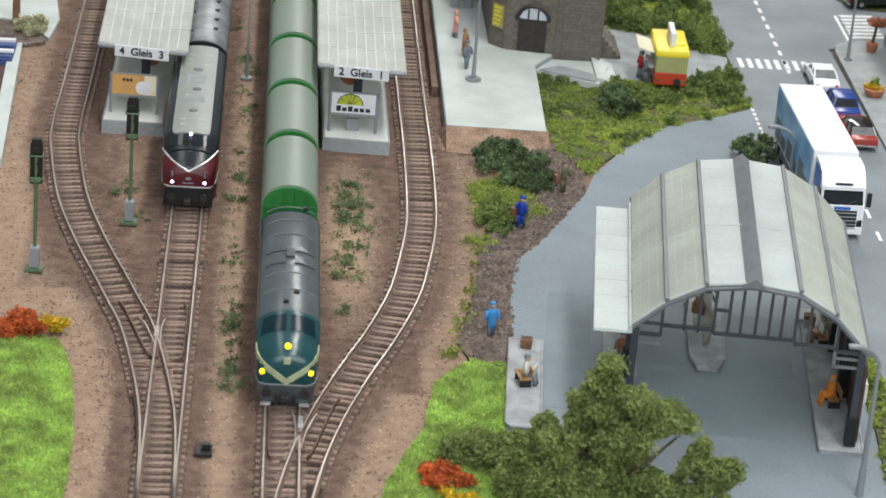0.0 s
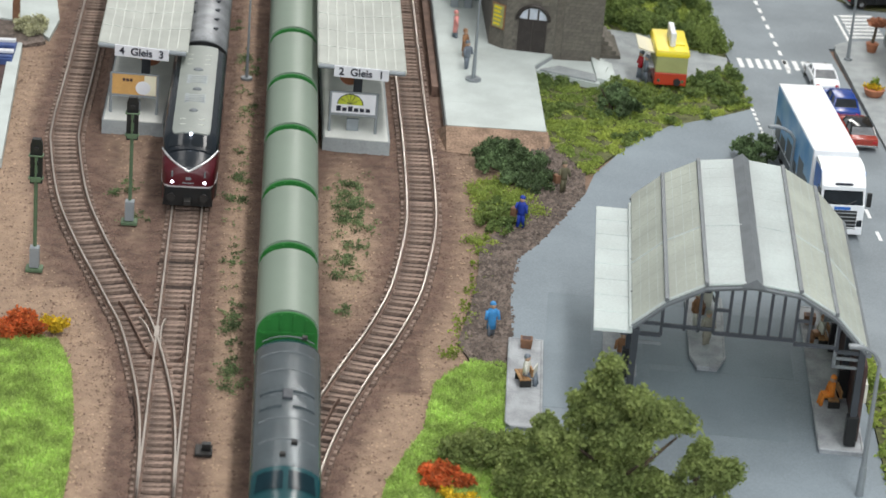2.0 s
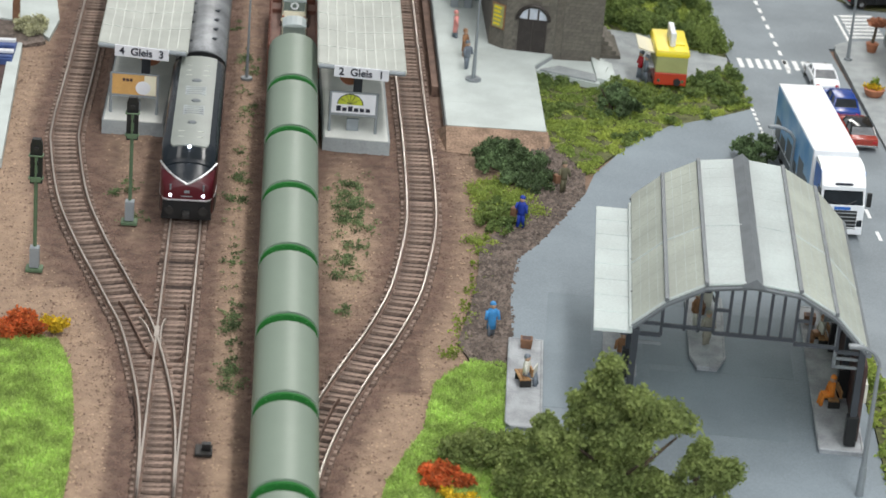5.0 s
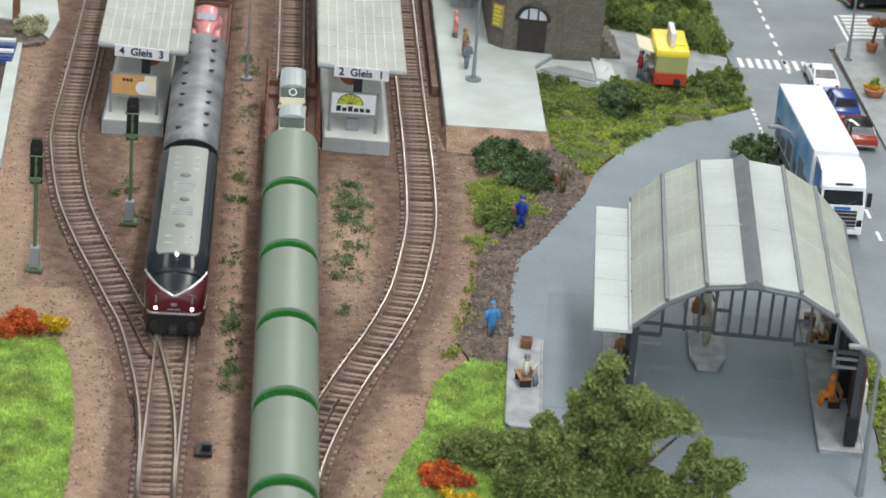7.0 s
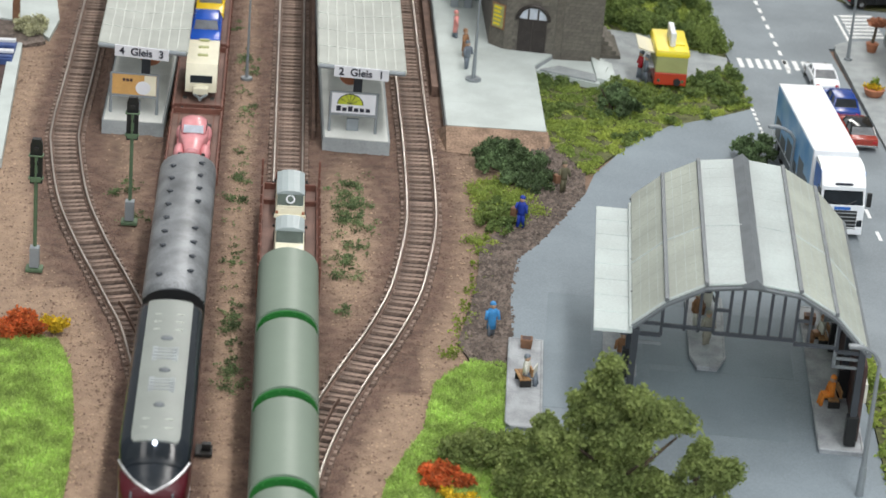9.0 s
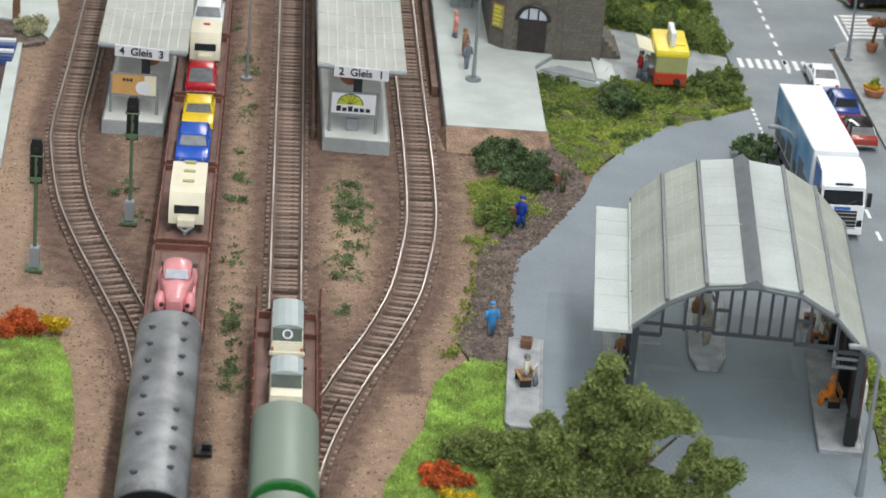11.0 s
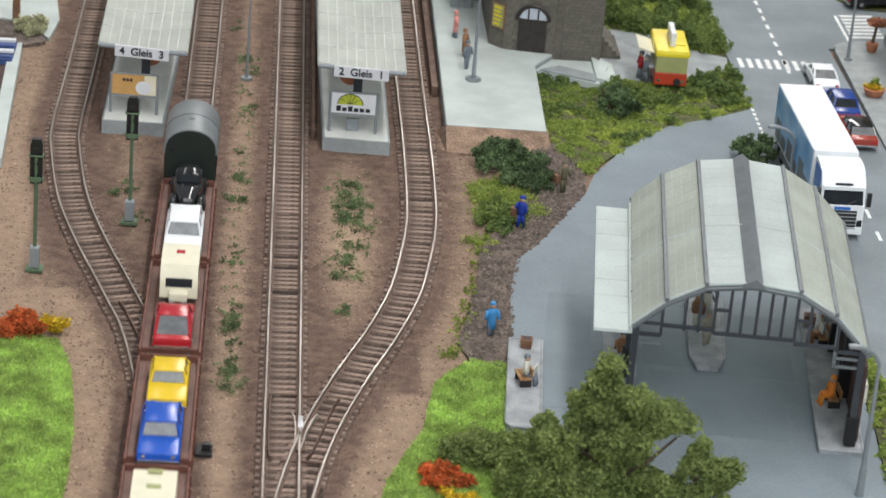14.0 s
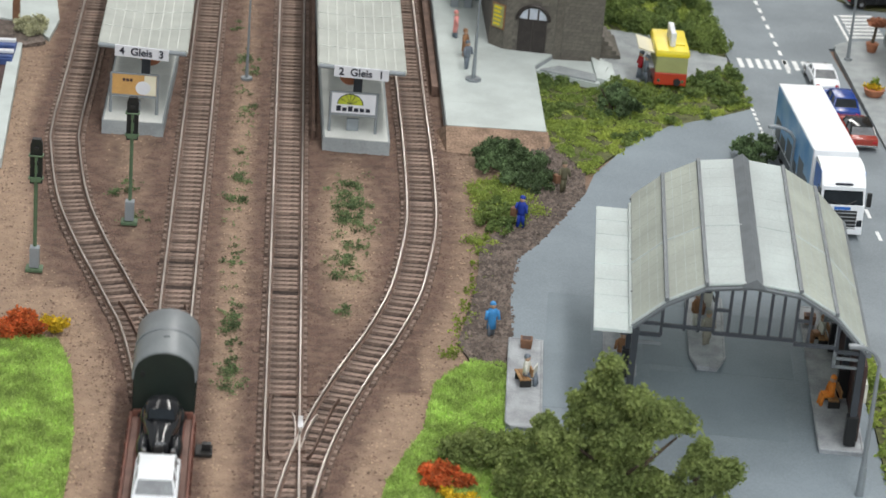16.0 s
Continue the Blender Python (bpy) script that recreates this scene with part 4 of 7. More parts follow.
# ---- road vehicles; local front is -y, the origin on the ground under the middle ----
def car(name, label, x, y, z, paint, rz=0, L=26, W=11.2, H=8.8, style="saloon", group="", glass=None, parent_roof=None):
    t = thing(name, label, "car", x, y, z, rz, group)
    h = L / 2
    styles = {
        "saloon": ([(-h, 2.0), (-h + .4, 4.3), (-h + 7, 5.1), (h - 5, 5.1), (h - .4, 4.7), (h, 2.0)], (-h + 9.0, -h + 11.0, h - 6.6, h - 3.8)),
        "fastback": ([(-h, 1.8), (-h + .6, 3.6), (-h + 4, 4.4), (-h + 8, 4.9), (h - 7, 5.4), (h - 2, 4.4), (h - .3, 3.6), (h, 2.0)], (-h + 8.0, -h + 11.0, h - 9.5, h - 4.5)),
        "coupe": ([(-h, 1.8), (-h + .5, 3.9), (-h + 8, 4.8), (h - 3, 5.0), (h - .4, 4.6), (h, 2.0)], (-h + 8, -h + 11, h - 9.0, h - 2.4)),
        "beetle": ([(-h, 1.8), (-h + .8, 4.2), (-h + 3, 5.3), (-h + 8, 5.8), (h - 5, 5.9), (h - 1.6, 4.6), (h, 2.0)], (-h + 9.0, -h + 11.4, h - 6.0, h - 1.8)),
        "estate": ([(-h, 2.0), (-h + .4, 4.4), (-h + 6.5, 5.1), (h - 1, 5.1), (h - .3, 4.7), (h, 2.0)], (-h + 6.0, -h + 9.2, h - 3.0, h - 1.0)),
    }
    prof, (wf, rf, rb, wb) = styles[style]
    rings = []
    bow = 1.6 if style == "beetle" else 0.9
    for s, inset in ((-1, 0.9), (-1, 0.25), (-0.86, 0), (0.86, 0), (1, 0.25), (1, 0.9)):
        xx = s * W / 2
        if inset == 0.9:
            rings.append([(xx, yy * (1 - 0.05 * bow), 1.6 + (zz - 1.6) * 0.62) for yy, zz in prof])
        elif inset == 0.25:
            rings.append([(xx * 0.985, yy * (1 - 0.015 * bow), 1.6 + (zz - 1.6) * 0.93) for yy, zz in prof])
        else:
            rings.append([(xx, yy, zz) for yy, zz in prof])
    body = part("body", rounded(quads(B(), rings), 0.55), paint, t, smooth=True)
    w0, w1 = W / 2 * 0.90, W / 2 * 0.76
    zb, zt = 4.9, H - 0.5
    part("greenhouse", rounded(quads(B(), [[(-w0, wf, zb), (w0, wf, zb), (w0, wb, zb), (-w0, wb, zb)], [(-w1, rf, zt), (w1, rf, zt), (w1, rb, zt), (-w1, rb, zt)]]), 0.5), glass or M_GLASS, t, "dark glazed cabin")
    rw = w1 + 0.12
    part("roof", quads(B(), [[(-rw, rf - 0.2, zt - 0.3), (rw, rf - 0.2, zt - 0.3), (rw, rb + 0.2, zt - 0.3), (-rw, rb + 0.2, zt - 0.3)],
                             [(-rw * 0.97, rf - 0.1, zt + 0.1), (rw * 0.97, rf - 0.1, zt + 0.1), (rw * 0.97, rb + 0.1, zt + 0.1), (-rw * 0.97, rb + 0.1, zt + 0.1)],
                             [(-rw * 0.8, rf + 0.8, zt + 0.5), (rw * 0.8, rf + 0.8, zt + 0.5), (rw * 0.8, rb - 0.8, zt + 0.5), (-rw * 0.8, rb - 0.8, zt + 0.5)]]), parent_roof or paint, t, smooth=True)
    for s in (-1, 1):
        for a, b_ in (((s * w0, wf, zb), (s * w1, rf, zt)), ((s * w0, wb, zb), (s * w1, rb, zt)), ((s * w0, (wf + wb) / 2, zb), (s * w1, (rf + rb) / 2, zt))):
            part("pillar", rod(B(), a, b_, 0.38, 6), parent_roof or paint, t)
        for yy in (-h + L * 0.19, h - L * 0.2):
            wh = part("wheel", rod(B(), (s * (W / 2 - 1.5), yy, 1.95), (s * (W / 2 + 0.05), yy, 1.95), 1.95, 14), M_TYRE, t)
            part("hubcap", rod(B(), (s * (W / 2 + 0.05), yy, 1.95), (s * (W / 2 + 0.15), yy, 1.95), 1.0, 10), M_CHROME, wh)
        part("headlight", ball(B(), (s * W * 0.34, -h + 0.35, 3.4), 0.75, 0.5, 0.65, 8, 6), M_CHROME if style != "beetle" else M_UNDER, t)
        part("tail_light", box(B(), s * W * 0.36 - 0.7, s * W * 0.36 + 0.7, h - 0.35, h + 0.1, 3.2, 4.0, 0.1), M_CARRED, t)
    for yy in (-h - 0.35, h - 0.25):
        part("bumper", box(B(), -W / 2 * 0.95, W / 2 * 0.95, yy, yy + 0.6, 1.7, 2.5, 0.15), M_CHROME, t)
    return t


def vintage_car(label, x, y, z, paint, L=29.0, lamps=None):
    """Rounded old saloon: narrow tapering bonnet between separate wings, domed cabin sloping down at the back."""
    t = thing("vintage_car", label, "car", x, y, z, 0, "cars on the flat wagons")
    h = L / 2
    hull = [(-h + 0.8, 1.6, 1.6, 4.0, 5.0), (-h + 1.6, 2.5, 1.5, 5.0, 6.3), (-h + 6, 3.2, 1.4, 5.6, 7.0), (-h + 11, 4.1, 1.4, 5.8, 7.3), (-h + 14, 4.8, 1.4, 5.8, 7.4), (h - 8, 5.2, 1.4, 5.8, 7.5), (h - 3, 4.6, 1.4, 4.6, 6.0), (h, 3.4, 1.6, 2.8, 3.4)]
    part("body", quads(B(), shell_rings(hull, 11)), paint, t, smooth=True)
    cab = [(-h + 13.2, 3.9, 6.5, 7.4, 8.0), (-h + 15.0, 4.3, 6.5, 8.4, 10.0), (-h + 18.0, 4.5, 6.5, 8.6, 10.7), (h - 7.5, 4.5, 6.5, 8.4, 10.5), (h - 3.5, 4.0, 5.6, 7.0, 8.6), (h - 0.8, 3.2, 3.8, 4.6, 5.4)]
    part("cabin", quads(B(), shell_rings(cab, 13)), paint, t, smooth=True)
    # the pale pane paints the windscreen's white reflection as colour
    part("windscreen", quads(B(), [[(-3.5, -h + 12.4, 7.6), (3.5, -h + 12.4, 7.6), (3.3, -h + 14.0, 9.7), (-3.3, -h + 14.0, 9.7)], [(-3.5, -h + 13.6, 7.5), (3.5, -h + 13.6, 7.5), (3.3, -h + 15.2, 9.5), (-3.3, -h + 15.2, 9.5)]]), M_GLASS if lamps else M_PANE, t, "windscreen")
    for s in (-1, 1):
        part("front_wing", ball(B(), (s * 4.5, -h + 5.4, 2.8), 1.9, 5.6, 2.9, 12, 9), paint, t, smooth=True)
        part("rear_wing", ball(B(), (s * 4.7, h - 5.2, 2.6), 1.6, 4.8, 2.6, 12, 9), paint, t, smooth=True)
        part("running_board", box(B(), s * 4.9 - 0.9, s * 4.9 + 0.9, -h + 8, h - 8, 1.2, 1.9, 0.2), paint, t)
        part("headlight", ball(B(), (s * 3.9, -h + 0.6, 4.2), 0.75, 0.6, 0.75, 10, 7), lamps or M_UNDER, t)
        part("side_window", box(B(), s * 4.45 - 0.12, s * 4.45 + 0.12, -h + 15.6, h - 8.5, 7.4, 8.9, 0.05), M_GLASS, t)
        for yy in (-h + 5.2, h - 5.2):
            part("wheel", rod(B(), (s * 4.2, yy, 1.7), (s * 5.8, yy, 1.7), 1.75, 14), M_TYRE, t)
    part("bumper", box(B(), -5.6, 5.6, -h - 0.5, -h + 0.3, 1.3, 2.5, 0.3), M_UNDER, t)
    part("grille", box(B(), -1.3, 1.3, -h + 0.5, -h + 1.5, 2.0, 5.4, 0.3), M_UNDER if lamps else paint, t)
    return t


def caravan(x, y, z, group, label, slots=True):
    t = thing("caravan", label, "caravan", x, y, z, 0, group)
    L, W = 33, 11.4
    if not slots:
        L = 22
    prof = [(-L / 2, 2.5), (-L / 2, 4.5), (-L / 2 + 1.2, 9.6), (-L / 2 + 3.5, 12.2), (0, 12.8), (L / 2 - 2.5, 12.0), (L / 2, 9.5), (L / 2, 2.5)]
    body = part("body", extrude_x(B(), prof, -W / 2, W / 2), M_CREAM, t, smooth=True)
    part("front_window", quads(B(), [[(-4.0, -L / 2 + 0.15, 6.0), (4.0, -L / 2 + 0.15, 6.0), (4.0, -L / 2 + 0.78, 8.6), (-4.0, -L / 2 + 0.78, 8.6)],
                                     [(-4.0, -L / 2 + 0.9, 6.0), (4.0, -L / 2 + 0.9, 6.0), (4.0, -L / 2 + 1.6, 8.6), (-4.0, -L / 2 + 1.6, 8.6)]]), M_GLASS, t, "dark front window")
    part("gas_box", box(B(), -2.8, 2.8, -L / 2 - 3.0, -L / 2 + 0.2, 2.4, 5.2, 0.5), M_CREAM, t)
    b = B()
    rod(b, (-2.4, -L / 2 - 2.6, 2.6), (0, -L / 2 - 6.2, 2.4), 0.45)
    rod(b, (2.4, -L / 2 - 2.6, 2.6), (0, -L / 2 - 6.2, 2.4), 0.45)
    rod(b, (0, -L / 2 - 6.2, 2.4), (0, -L / 2 - 7.6, 2.4), 0.6)
    part("drawbar", b, M_POST, t, "grey drawbar")
    if slots:
        for yy in (-5.5, 3.0, 11.5):
            part("roof_hatch", box(B(), -1.9, 1.9, yy, yy + 1.7, 12.4, 13.1 - abs(yy) * 0.02, 0.1), M_OLIVE, t)
    else:
        part("roof_mark", box(B(), -1.3, 1.3, -0.6, 1.9, 12.3, 12.9, 0.1), M_CARRED, t, "small red roof mark")
    for s in (-1, 1):
        part("wheel", rod(B(), (s * 4.2, 1, 1.9), (s * 5.6, 1, 1.9), 1.9, 14), M_TYRE, t)
        part("side_window", box(B(), s * W / 2 - 0.1, s * W / 2 + 0.1, -6, 4, 6.4, 9.2, 0.1), M_GLASS, t)
    return t


def offroader(x, y, z, label, spare):
    t = thing("microcar", label, "car", x, y, z, 0, "cars on the stake wagon")
    h = 13
    part("body", box(B(), -4.9, 4.9, -h, h, 1.6, 5.6, 0.6, 0.2, 0.4), M_CREAM, t, smooth=True)
    part("deck", box(B(), -4.5, 4.5, -h + 0.6, h - 0.6, 5.4, 6.1, 0.25), M_CREAM, t, smooth=True)
    y0, y1 = (-h + 4.2, h - 3.0) if spare else (-h + 8.6, h - 6.8)
    # dark raked panel at the near end, flat roof of five facets behind it
    part("cabin", quads(B(), [[(-4.3, y0 - 3.4, 5.8), (4.3, y0 - 3.4, 5.8), (4.3, y1 + 1.0, 5.8), (-4.3, y1 + 1.0, 5.8)], [(-4.2, y0 + 0.2, 9.0), (4.2, y0 + 0.2, 9.0), (4.2, y1 - 0.2, 9.0), (-4.2, y1 - 0.2, 9.0)]]), M_GLASSGREEN, t, "dark raked window panel")
    prof = [(-4.6, 8.5), (4.6, 8.5), (4.6, 8.9), (2.9, 9.7), (1.0, 10.0), (-1.0, 10.0), (-2.9, 9.7), (-4.6, 8.9)]
    part("roof", extrude_y(B(), prof, y0, y1), M_LOCOGREYPALE, t, "pale blue-grey faceted roof")
    if spare:
        tilt = Vector((0, -3.2, 3.6)).normalized()
        mid = Vector((0, y0 - 1.6, 7.5))
        part("spare_wheel", rod(B(), mid + tilt * 0.1, mid + tilt * 0.55, 1.5, 18), M_SIGN, t, "round pale disc")
        part("spare_hub", rod(B(), mid + tilt * 0.3, mid + tilt * 0.7, 1.05, 14), M_GLASSGREEN, t)
        part("bumper", box(B(), -5.2, 5.2, -h - 0.8, -h + 0.4, 2.2, 3.4, 0.3), M_CREAM, t)
        for s in (-1, 1):
            part("tail_light", box(B(), s * 4.3 - 0.4, s * 4.3 + 0.4, -h - 0.2, -h + 0.3, 3.7, 4.5), M_TERRA, t)
    for s in (-1, 1):
        for yy in (-8, 8):
            part("wheel", rod(B(), (s * 3.8, yy, 1.8), (s * 5.1, yy, 1.8), 1.8, 12), M_TYRE, t)
        part("mirror", box(B(), s * 5.2 - 0.4, s * 5.2 + 0.4, y1 - 1, y1 - 0.2, 5.8, 6.6, 0.1), M_UNDER, t)
    return t


M_LOCOGREYPALE = mat("roof_blue_grey", (0.36, 0.42, 0.43), 0.4, 0, 0.05, 8)

T_CAR = [(red_loco(-14), -14)] + [(coach(97.5), 97.5)]
T_CAR += [(flat_wagon(y), y) for y in (221, 288.5, 356, 423.5, 491)]
T_CAR += [(closed_van(557), 557)]
FLOOR = 6.6
LOADS = [
    (vintage_car("glossy pink rounded old saloon car on a flat wagon", X3, 248, FLOOR, M_PINK, 29.5), 248),
    (caravan(X3 + 0.6, 316.5, FLOOR, "cars on the flat wagons", "cream caravan with three roof hatches on a flat wagon"), 316.5),
    (car("saloon_car", "glossy blue saloon car on a flat wagon", X3 + 0.2, 368, FLOOR, M_CARBLUE, 0, 29, 11.6, 9.2, "saloon", "cars on the flat wagons", M_GLASSPALE), 368),
    (car("saloon_car", "glossy yellow saloon car on a flat wagon", X3 + 0.8, 399, FLOOR, M_YELLOW, 0, 26, 11.2, 8.6, "saloon", "cars on the flat wagons", M_GLASSPALE, M_YELLOW), 399),
    (car("coupe_car", "glossy red coupe car with glazed back on a flat wagon", X3 + 0.4, 438.0, FLOOR, M_CARRED, 180, 27.5, 11.2, 8.8, "coupe", "cars on the flat wagons", M_GLASSPALE), 438.0),
    (caravan(X3 + 0.8, 469.0, FLOOR, "cars on the flat wagons", "cream caravan with a small red roof mark on a flat wagon", False), 469.0),
    (car("estate_car", "white estate car on a flat wagon", X3 + 0.4, 507.0, FLOOR, M_WHITE, 0, 31, 12.0, 9.4, "saloon", "cars on the flat wagons", M_GLASSPALE), 507.0),
    (vintage_car("glossy black rounded old saloon car on a flat wagon", X3 + 0.2, 541.0, FLOOR, M_CARBLACK, 29.0, M_CHROME), 541.0),
]
T_GOODS = [(green_loco(-157), -157)] + [(hood_wagon(-48.3 + 50.4 * k), -48.3 + 50.4 * k) for k in range(8)]
T_GOODS += [(stake_wagon(357), 357)]
T_GOODS_LOADS = [(offroader(0.6, 389, 6.8, "cream small car with ribbed grey roof on the stake wagon", False), 389),
                 (offroader(0.6, 424, 6.8, "cream small car with a round disc on its dark back window", True), 424)]


M_FIGDRAB = mat("figure_drab", (0.36, 0.34, 0.28), 0.6)


# ---- platforms ----
def platform(poly, label):
    t = thing("platform", label, "railway platform", group="platforms", kind="structure")
    c = Vector((sum(p[0] for p in poly) / len(poly), sum(p[1] for p in poly) / len(poly)))
    part("deck", slab(B(), poly, -1, 4.2), M_GREYCONC, t, "grey concrete base")
    top = [tuple(Vector(p) + (Vector((c.x, p[1] + (1.2 if p[1] < 100 else 0))) - Vector(p)) * 0.06) for p in poly]
    part("surface", slab(B(), top, 4.2, 4.6), M_PLATFORM, t, "pale walking surface")
    return t


def upright_sign(parent, name, x, y, z, w, h, material, label=""):
    return part(name, box(B(), x - w / 2, x + w / 2, y, y + 0.6, z, z + h, 0.08), material, parent, label)


def canopy(xl, xr, y, tilt, text, post_y, label):
    """Butterfly roof on a row of posts, with the track sign on its front edge."""
    t = thing("platform_canopy", label, "canopy", group="platform canopies", kind="structure")
    L = 240
    xm = (xl + xr) / 2
    zt = 29.6
    prof = lambda yy: [(xl, yy, zt + 0.6), (xm, yy, zt - 0.6), (xr, yy, zt + 0.6), (xr, yy, zt - 1.0), (xm, yy, zt - 2.6), (xl, yy, zt - 1.0)]
    a, b = prof(y), prof(y + L)
    a = [(px, py - tilt * (px - xl) / (xr - xl), pz) for px, py, pz in a]
    part("roof", quads(B(), [a, b]), M_CANOPY, t, "off-white sheet roof")
    for k in range(1, 9):
        f = k / 9
        x = xl + (xr - xl) * f
        z = zt + 0.6 - 1.2 * (1 - abs(2 * f - 1))
        part("seam", box(B(), x - 0.28, x + 0.28, y + 1 - tilt * f, y + L, z - 0.1, z + 0.22, 0.1), M_CANOPYRIB, t)
    for s, x in ((0, xl), (1, xr)):
        part("gutter", rod(B(), (x, y - tilt * s, zt - 0.3), (x, y + L, zt - 0.3), 0.55, 8), M_CANOPY, t)
    fb = B()
    rod(fb, (xl, y - 0.2, zt - 0.6), (xr, y - tilt - 0.2, zt - 0.6), 0.9, 8)
    part("fascia", fb, M_POST, t, "grey front edge")
    for k in range(4):
        yy = post_y + 58 * k
        part("post", box(B(), xm - 1.6, xm + 1.6, yy, yy + 2.4, 4.6, zt - 1.5, 0.2), M_FRAMEDARK, t)
        bm = B()
        for s in (-1, 1):
            rod(bm, (xm, yy + 1.2, zt - 9), (xm + s * 11, yy + 1.2, zt - 1.6), 0.6, 6)
        part("bracket", bm, M_FRAMEDARK, t)
    dx = 1.6 if xm < 0 else -2.8
    part("notice_disc", rod(B(), (xm + dx, post_y + 3.4, 15.5), (xm + dx, post_y + 4.0, 15.5), 4.3, 20), M_TERRA, t, "round brown notice disc")
    for k in range(1, 12):
        for s in (-1, 1):
            yy = y + 18.5 * k
            part("cross_seam", quads(B(), [[(xm, yy, zt - 0.62), (xm, yy + 0.5, zt - 0.62), (xm, yy + 0.5, zt - 0.35), (xm, yy, zt - 0.35)], [(xm + s * (xr - xl) / 2, yy, zt + 0.58), (xm + s * (xr - xl) / 2, yy + 0.5, zt + 0.58), (xm + s * (xr - xl) / 2, yy + 0.5, zt + 0.85), (xm + s * (xr - xl) / 2, yy, zt + 0.85)]]), M_CANOPYRIB, t)
    sg = thing("track_sign", "white track number sign hung from the canopy front", "sign", xm - 0.2, y - tilt / 2 - 1.6, zt - 1.6, -math.degrees(math.atan2(tilt, xr - xl)), "track signs")
    part("board", box(B(), -9.8, 9.8, -0.3, 0.3, -1.9, 2.3, 0.1), M_SIGN, sg)
    words("lettering", text, 3.9, M_INK, sg, pose(0, -0.42 * MM, 0.2 * MM, 90, 0, 0), "dark lettering")
    return t


def ad_board(x, y, w, label, lemon):
    t = thing("advertising_board", label, "sign", x, y, 4.6, -3, "advertising boards")
    for s in (-1, 1):
        part("post", rod(B(), (s * w / 2, 0, 0), (s * w / 2, 0, 15.2), 0.55, 8), M_POST, t)
    part("panel", box(B(), -w / 2 + 0.4, w / 2 - 0.4, -0.35, 0.35, 7.2, 14.8, 0.1), M_SIGN if lemon else M_ORANGEAD, t)
    part("rail", box(B(), -w / 2, w / 2, -0.45, 0.45, 6.3, 7.2, 0.1), M_POST, t)
    part("top_rail", box(B(), -w / 2, w / 2, -0.45, 0.45, 14.8, 15.3, 0.1), M_POST, t)
    if lemon:
        pts = [(4.6 * math.cos(math.pi * i / 16) - 1.2, 4.0 * math.sin(math.pi * i / 16) + 10.6) for i in range(17)]
        part("half_disc", extrude_y(B(), pts, -0.45, -0.36), M_LIME, t, "lime half disc")
        bm = B()
        for k in range(17):
            a = math.pi * k / 16
            if k < 16:
                b2 = math.pi * (k + 1) / 16
                rod(bm, (4.6 * math.cos(a) - 1.2, -0.46, 4.0 * math.sin(a) + 10.6), (4.6 * math.cos(b2) - 1.2, -0.46, 4.0 * math.sin(b2) + 10.6), 0.16, 5)
        for k in (3, 6, 8, 10, 13):
            a = math.pi * k / 16
            rod(bm, (-1.2, -0.46, 10.7), (4.4 * math.cos(a) - 1.2, -0.46, 3.8 * math.sin(a) + 10.7), 0.1, 5)
        part("disc_lines", bm, M_INK, t)
        for k in range(6):
            part("word_bar", box(B(), -6.1 + 2.1 * k, -4.5 + 2.1 * k, -0.46, -0.36, 8.0, 9.4 + (0.6 if k in (0, 2) else 0)), M_INK, t, "dark word bar")
    else:
        part("pale_side", box(B(), 3.6, w / 2 - 0.5, -0.42, -0.36, 7.3, 14.7), M_CREAM, t, "pale poster side")
        part("cup_shape", extrude_y(B(), [(3.2 + 2.7 * math.cos(2 * math.pi * i / 18), 10 + 2.6 * math.sin(2 * math.pi * i / 18)) for i in range(18)], -0.5, -0.43), M_SIGN, t, "pale round cup shape")
        for k in range(3):
            part("word_bar", box(B(), -4.2 + 1.3 * k, -3.2 + 1.3 * k, -0.46, -0.36, 12.2, 13.3), M_DARKWALL, t)
    part("foot_box", box(B(), -2.2, 2.2, 1.2, 3, 0, 4.5, 0.3), M_POST, t)
    return t


def lamp_post(x, y, z, h, label, arm=0.0, foot=3.0, double=False, girth=1.0):
    t = thing("street_lamp", label, "street lamp", x, y, z, 0, "lamps")
    part("foot", rod(B(), (0, 0, 0), (0, 0, 0.9), foot, 16), M_POST, t)
    part("pole", rod(B(), (0, 0, 0.9), (0, 0, h), 0.9 * girth, 10, 0.5 * girth), M_POST, t)
    part("sleeve", rod(B(), (0, 0, 0.9), (0, 0, h * 0.22), 1.15 * girth, 10, 1.0 * girth), M_POST, t)
    for s in ((-1, 1) if double else (-1,)):
        bm = B()
        pts = [(0, 0, h), (s * arm * 0.25, 0, h + 2.8), (s * arm * 0.6, 0, h + 4.2), (s * arm, 0, h + 4.6)]
        for p, q in zip(pts, pts[1:]):
            rod(bm, p, q, 0.6, 8)
        part("arm", bm, M_POST, t)
        part("lamp_head", box(B(), s * arm - 2.2, s * arm + 2.2, -0.9, 0.9, h + 4.0, h + 5.2, 0.4), M_POST, t)
    return t


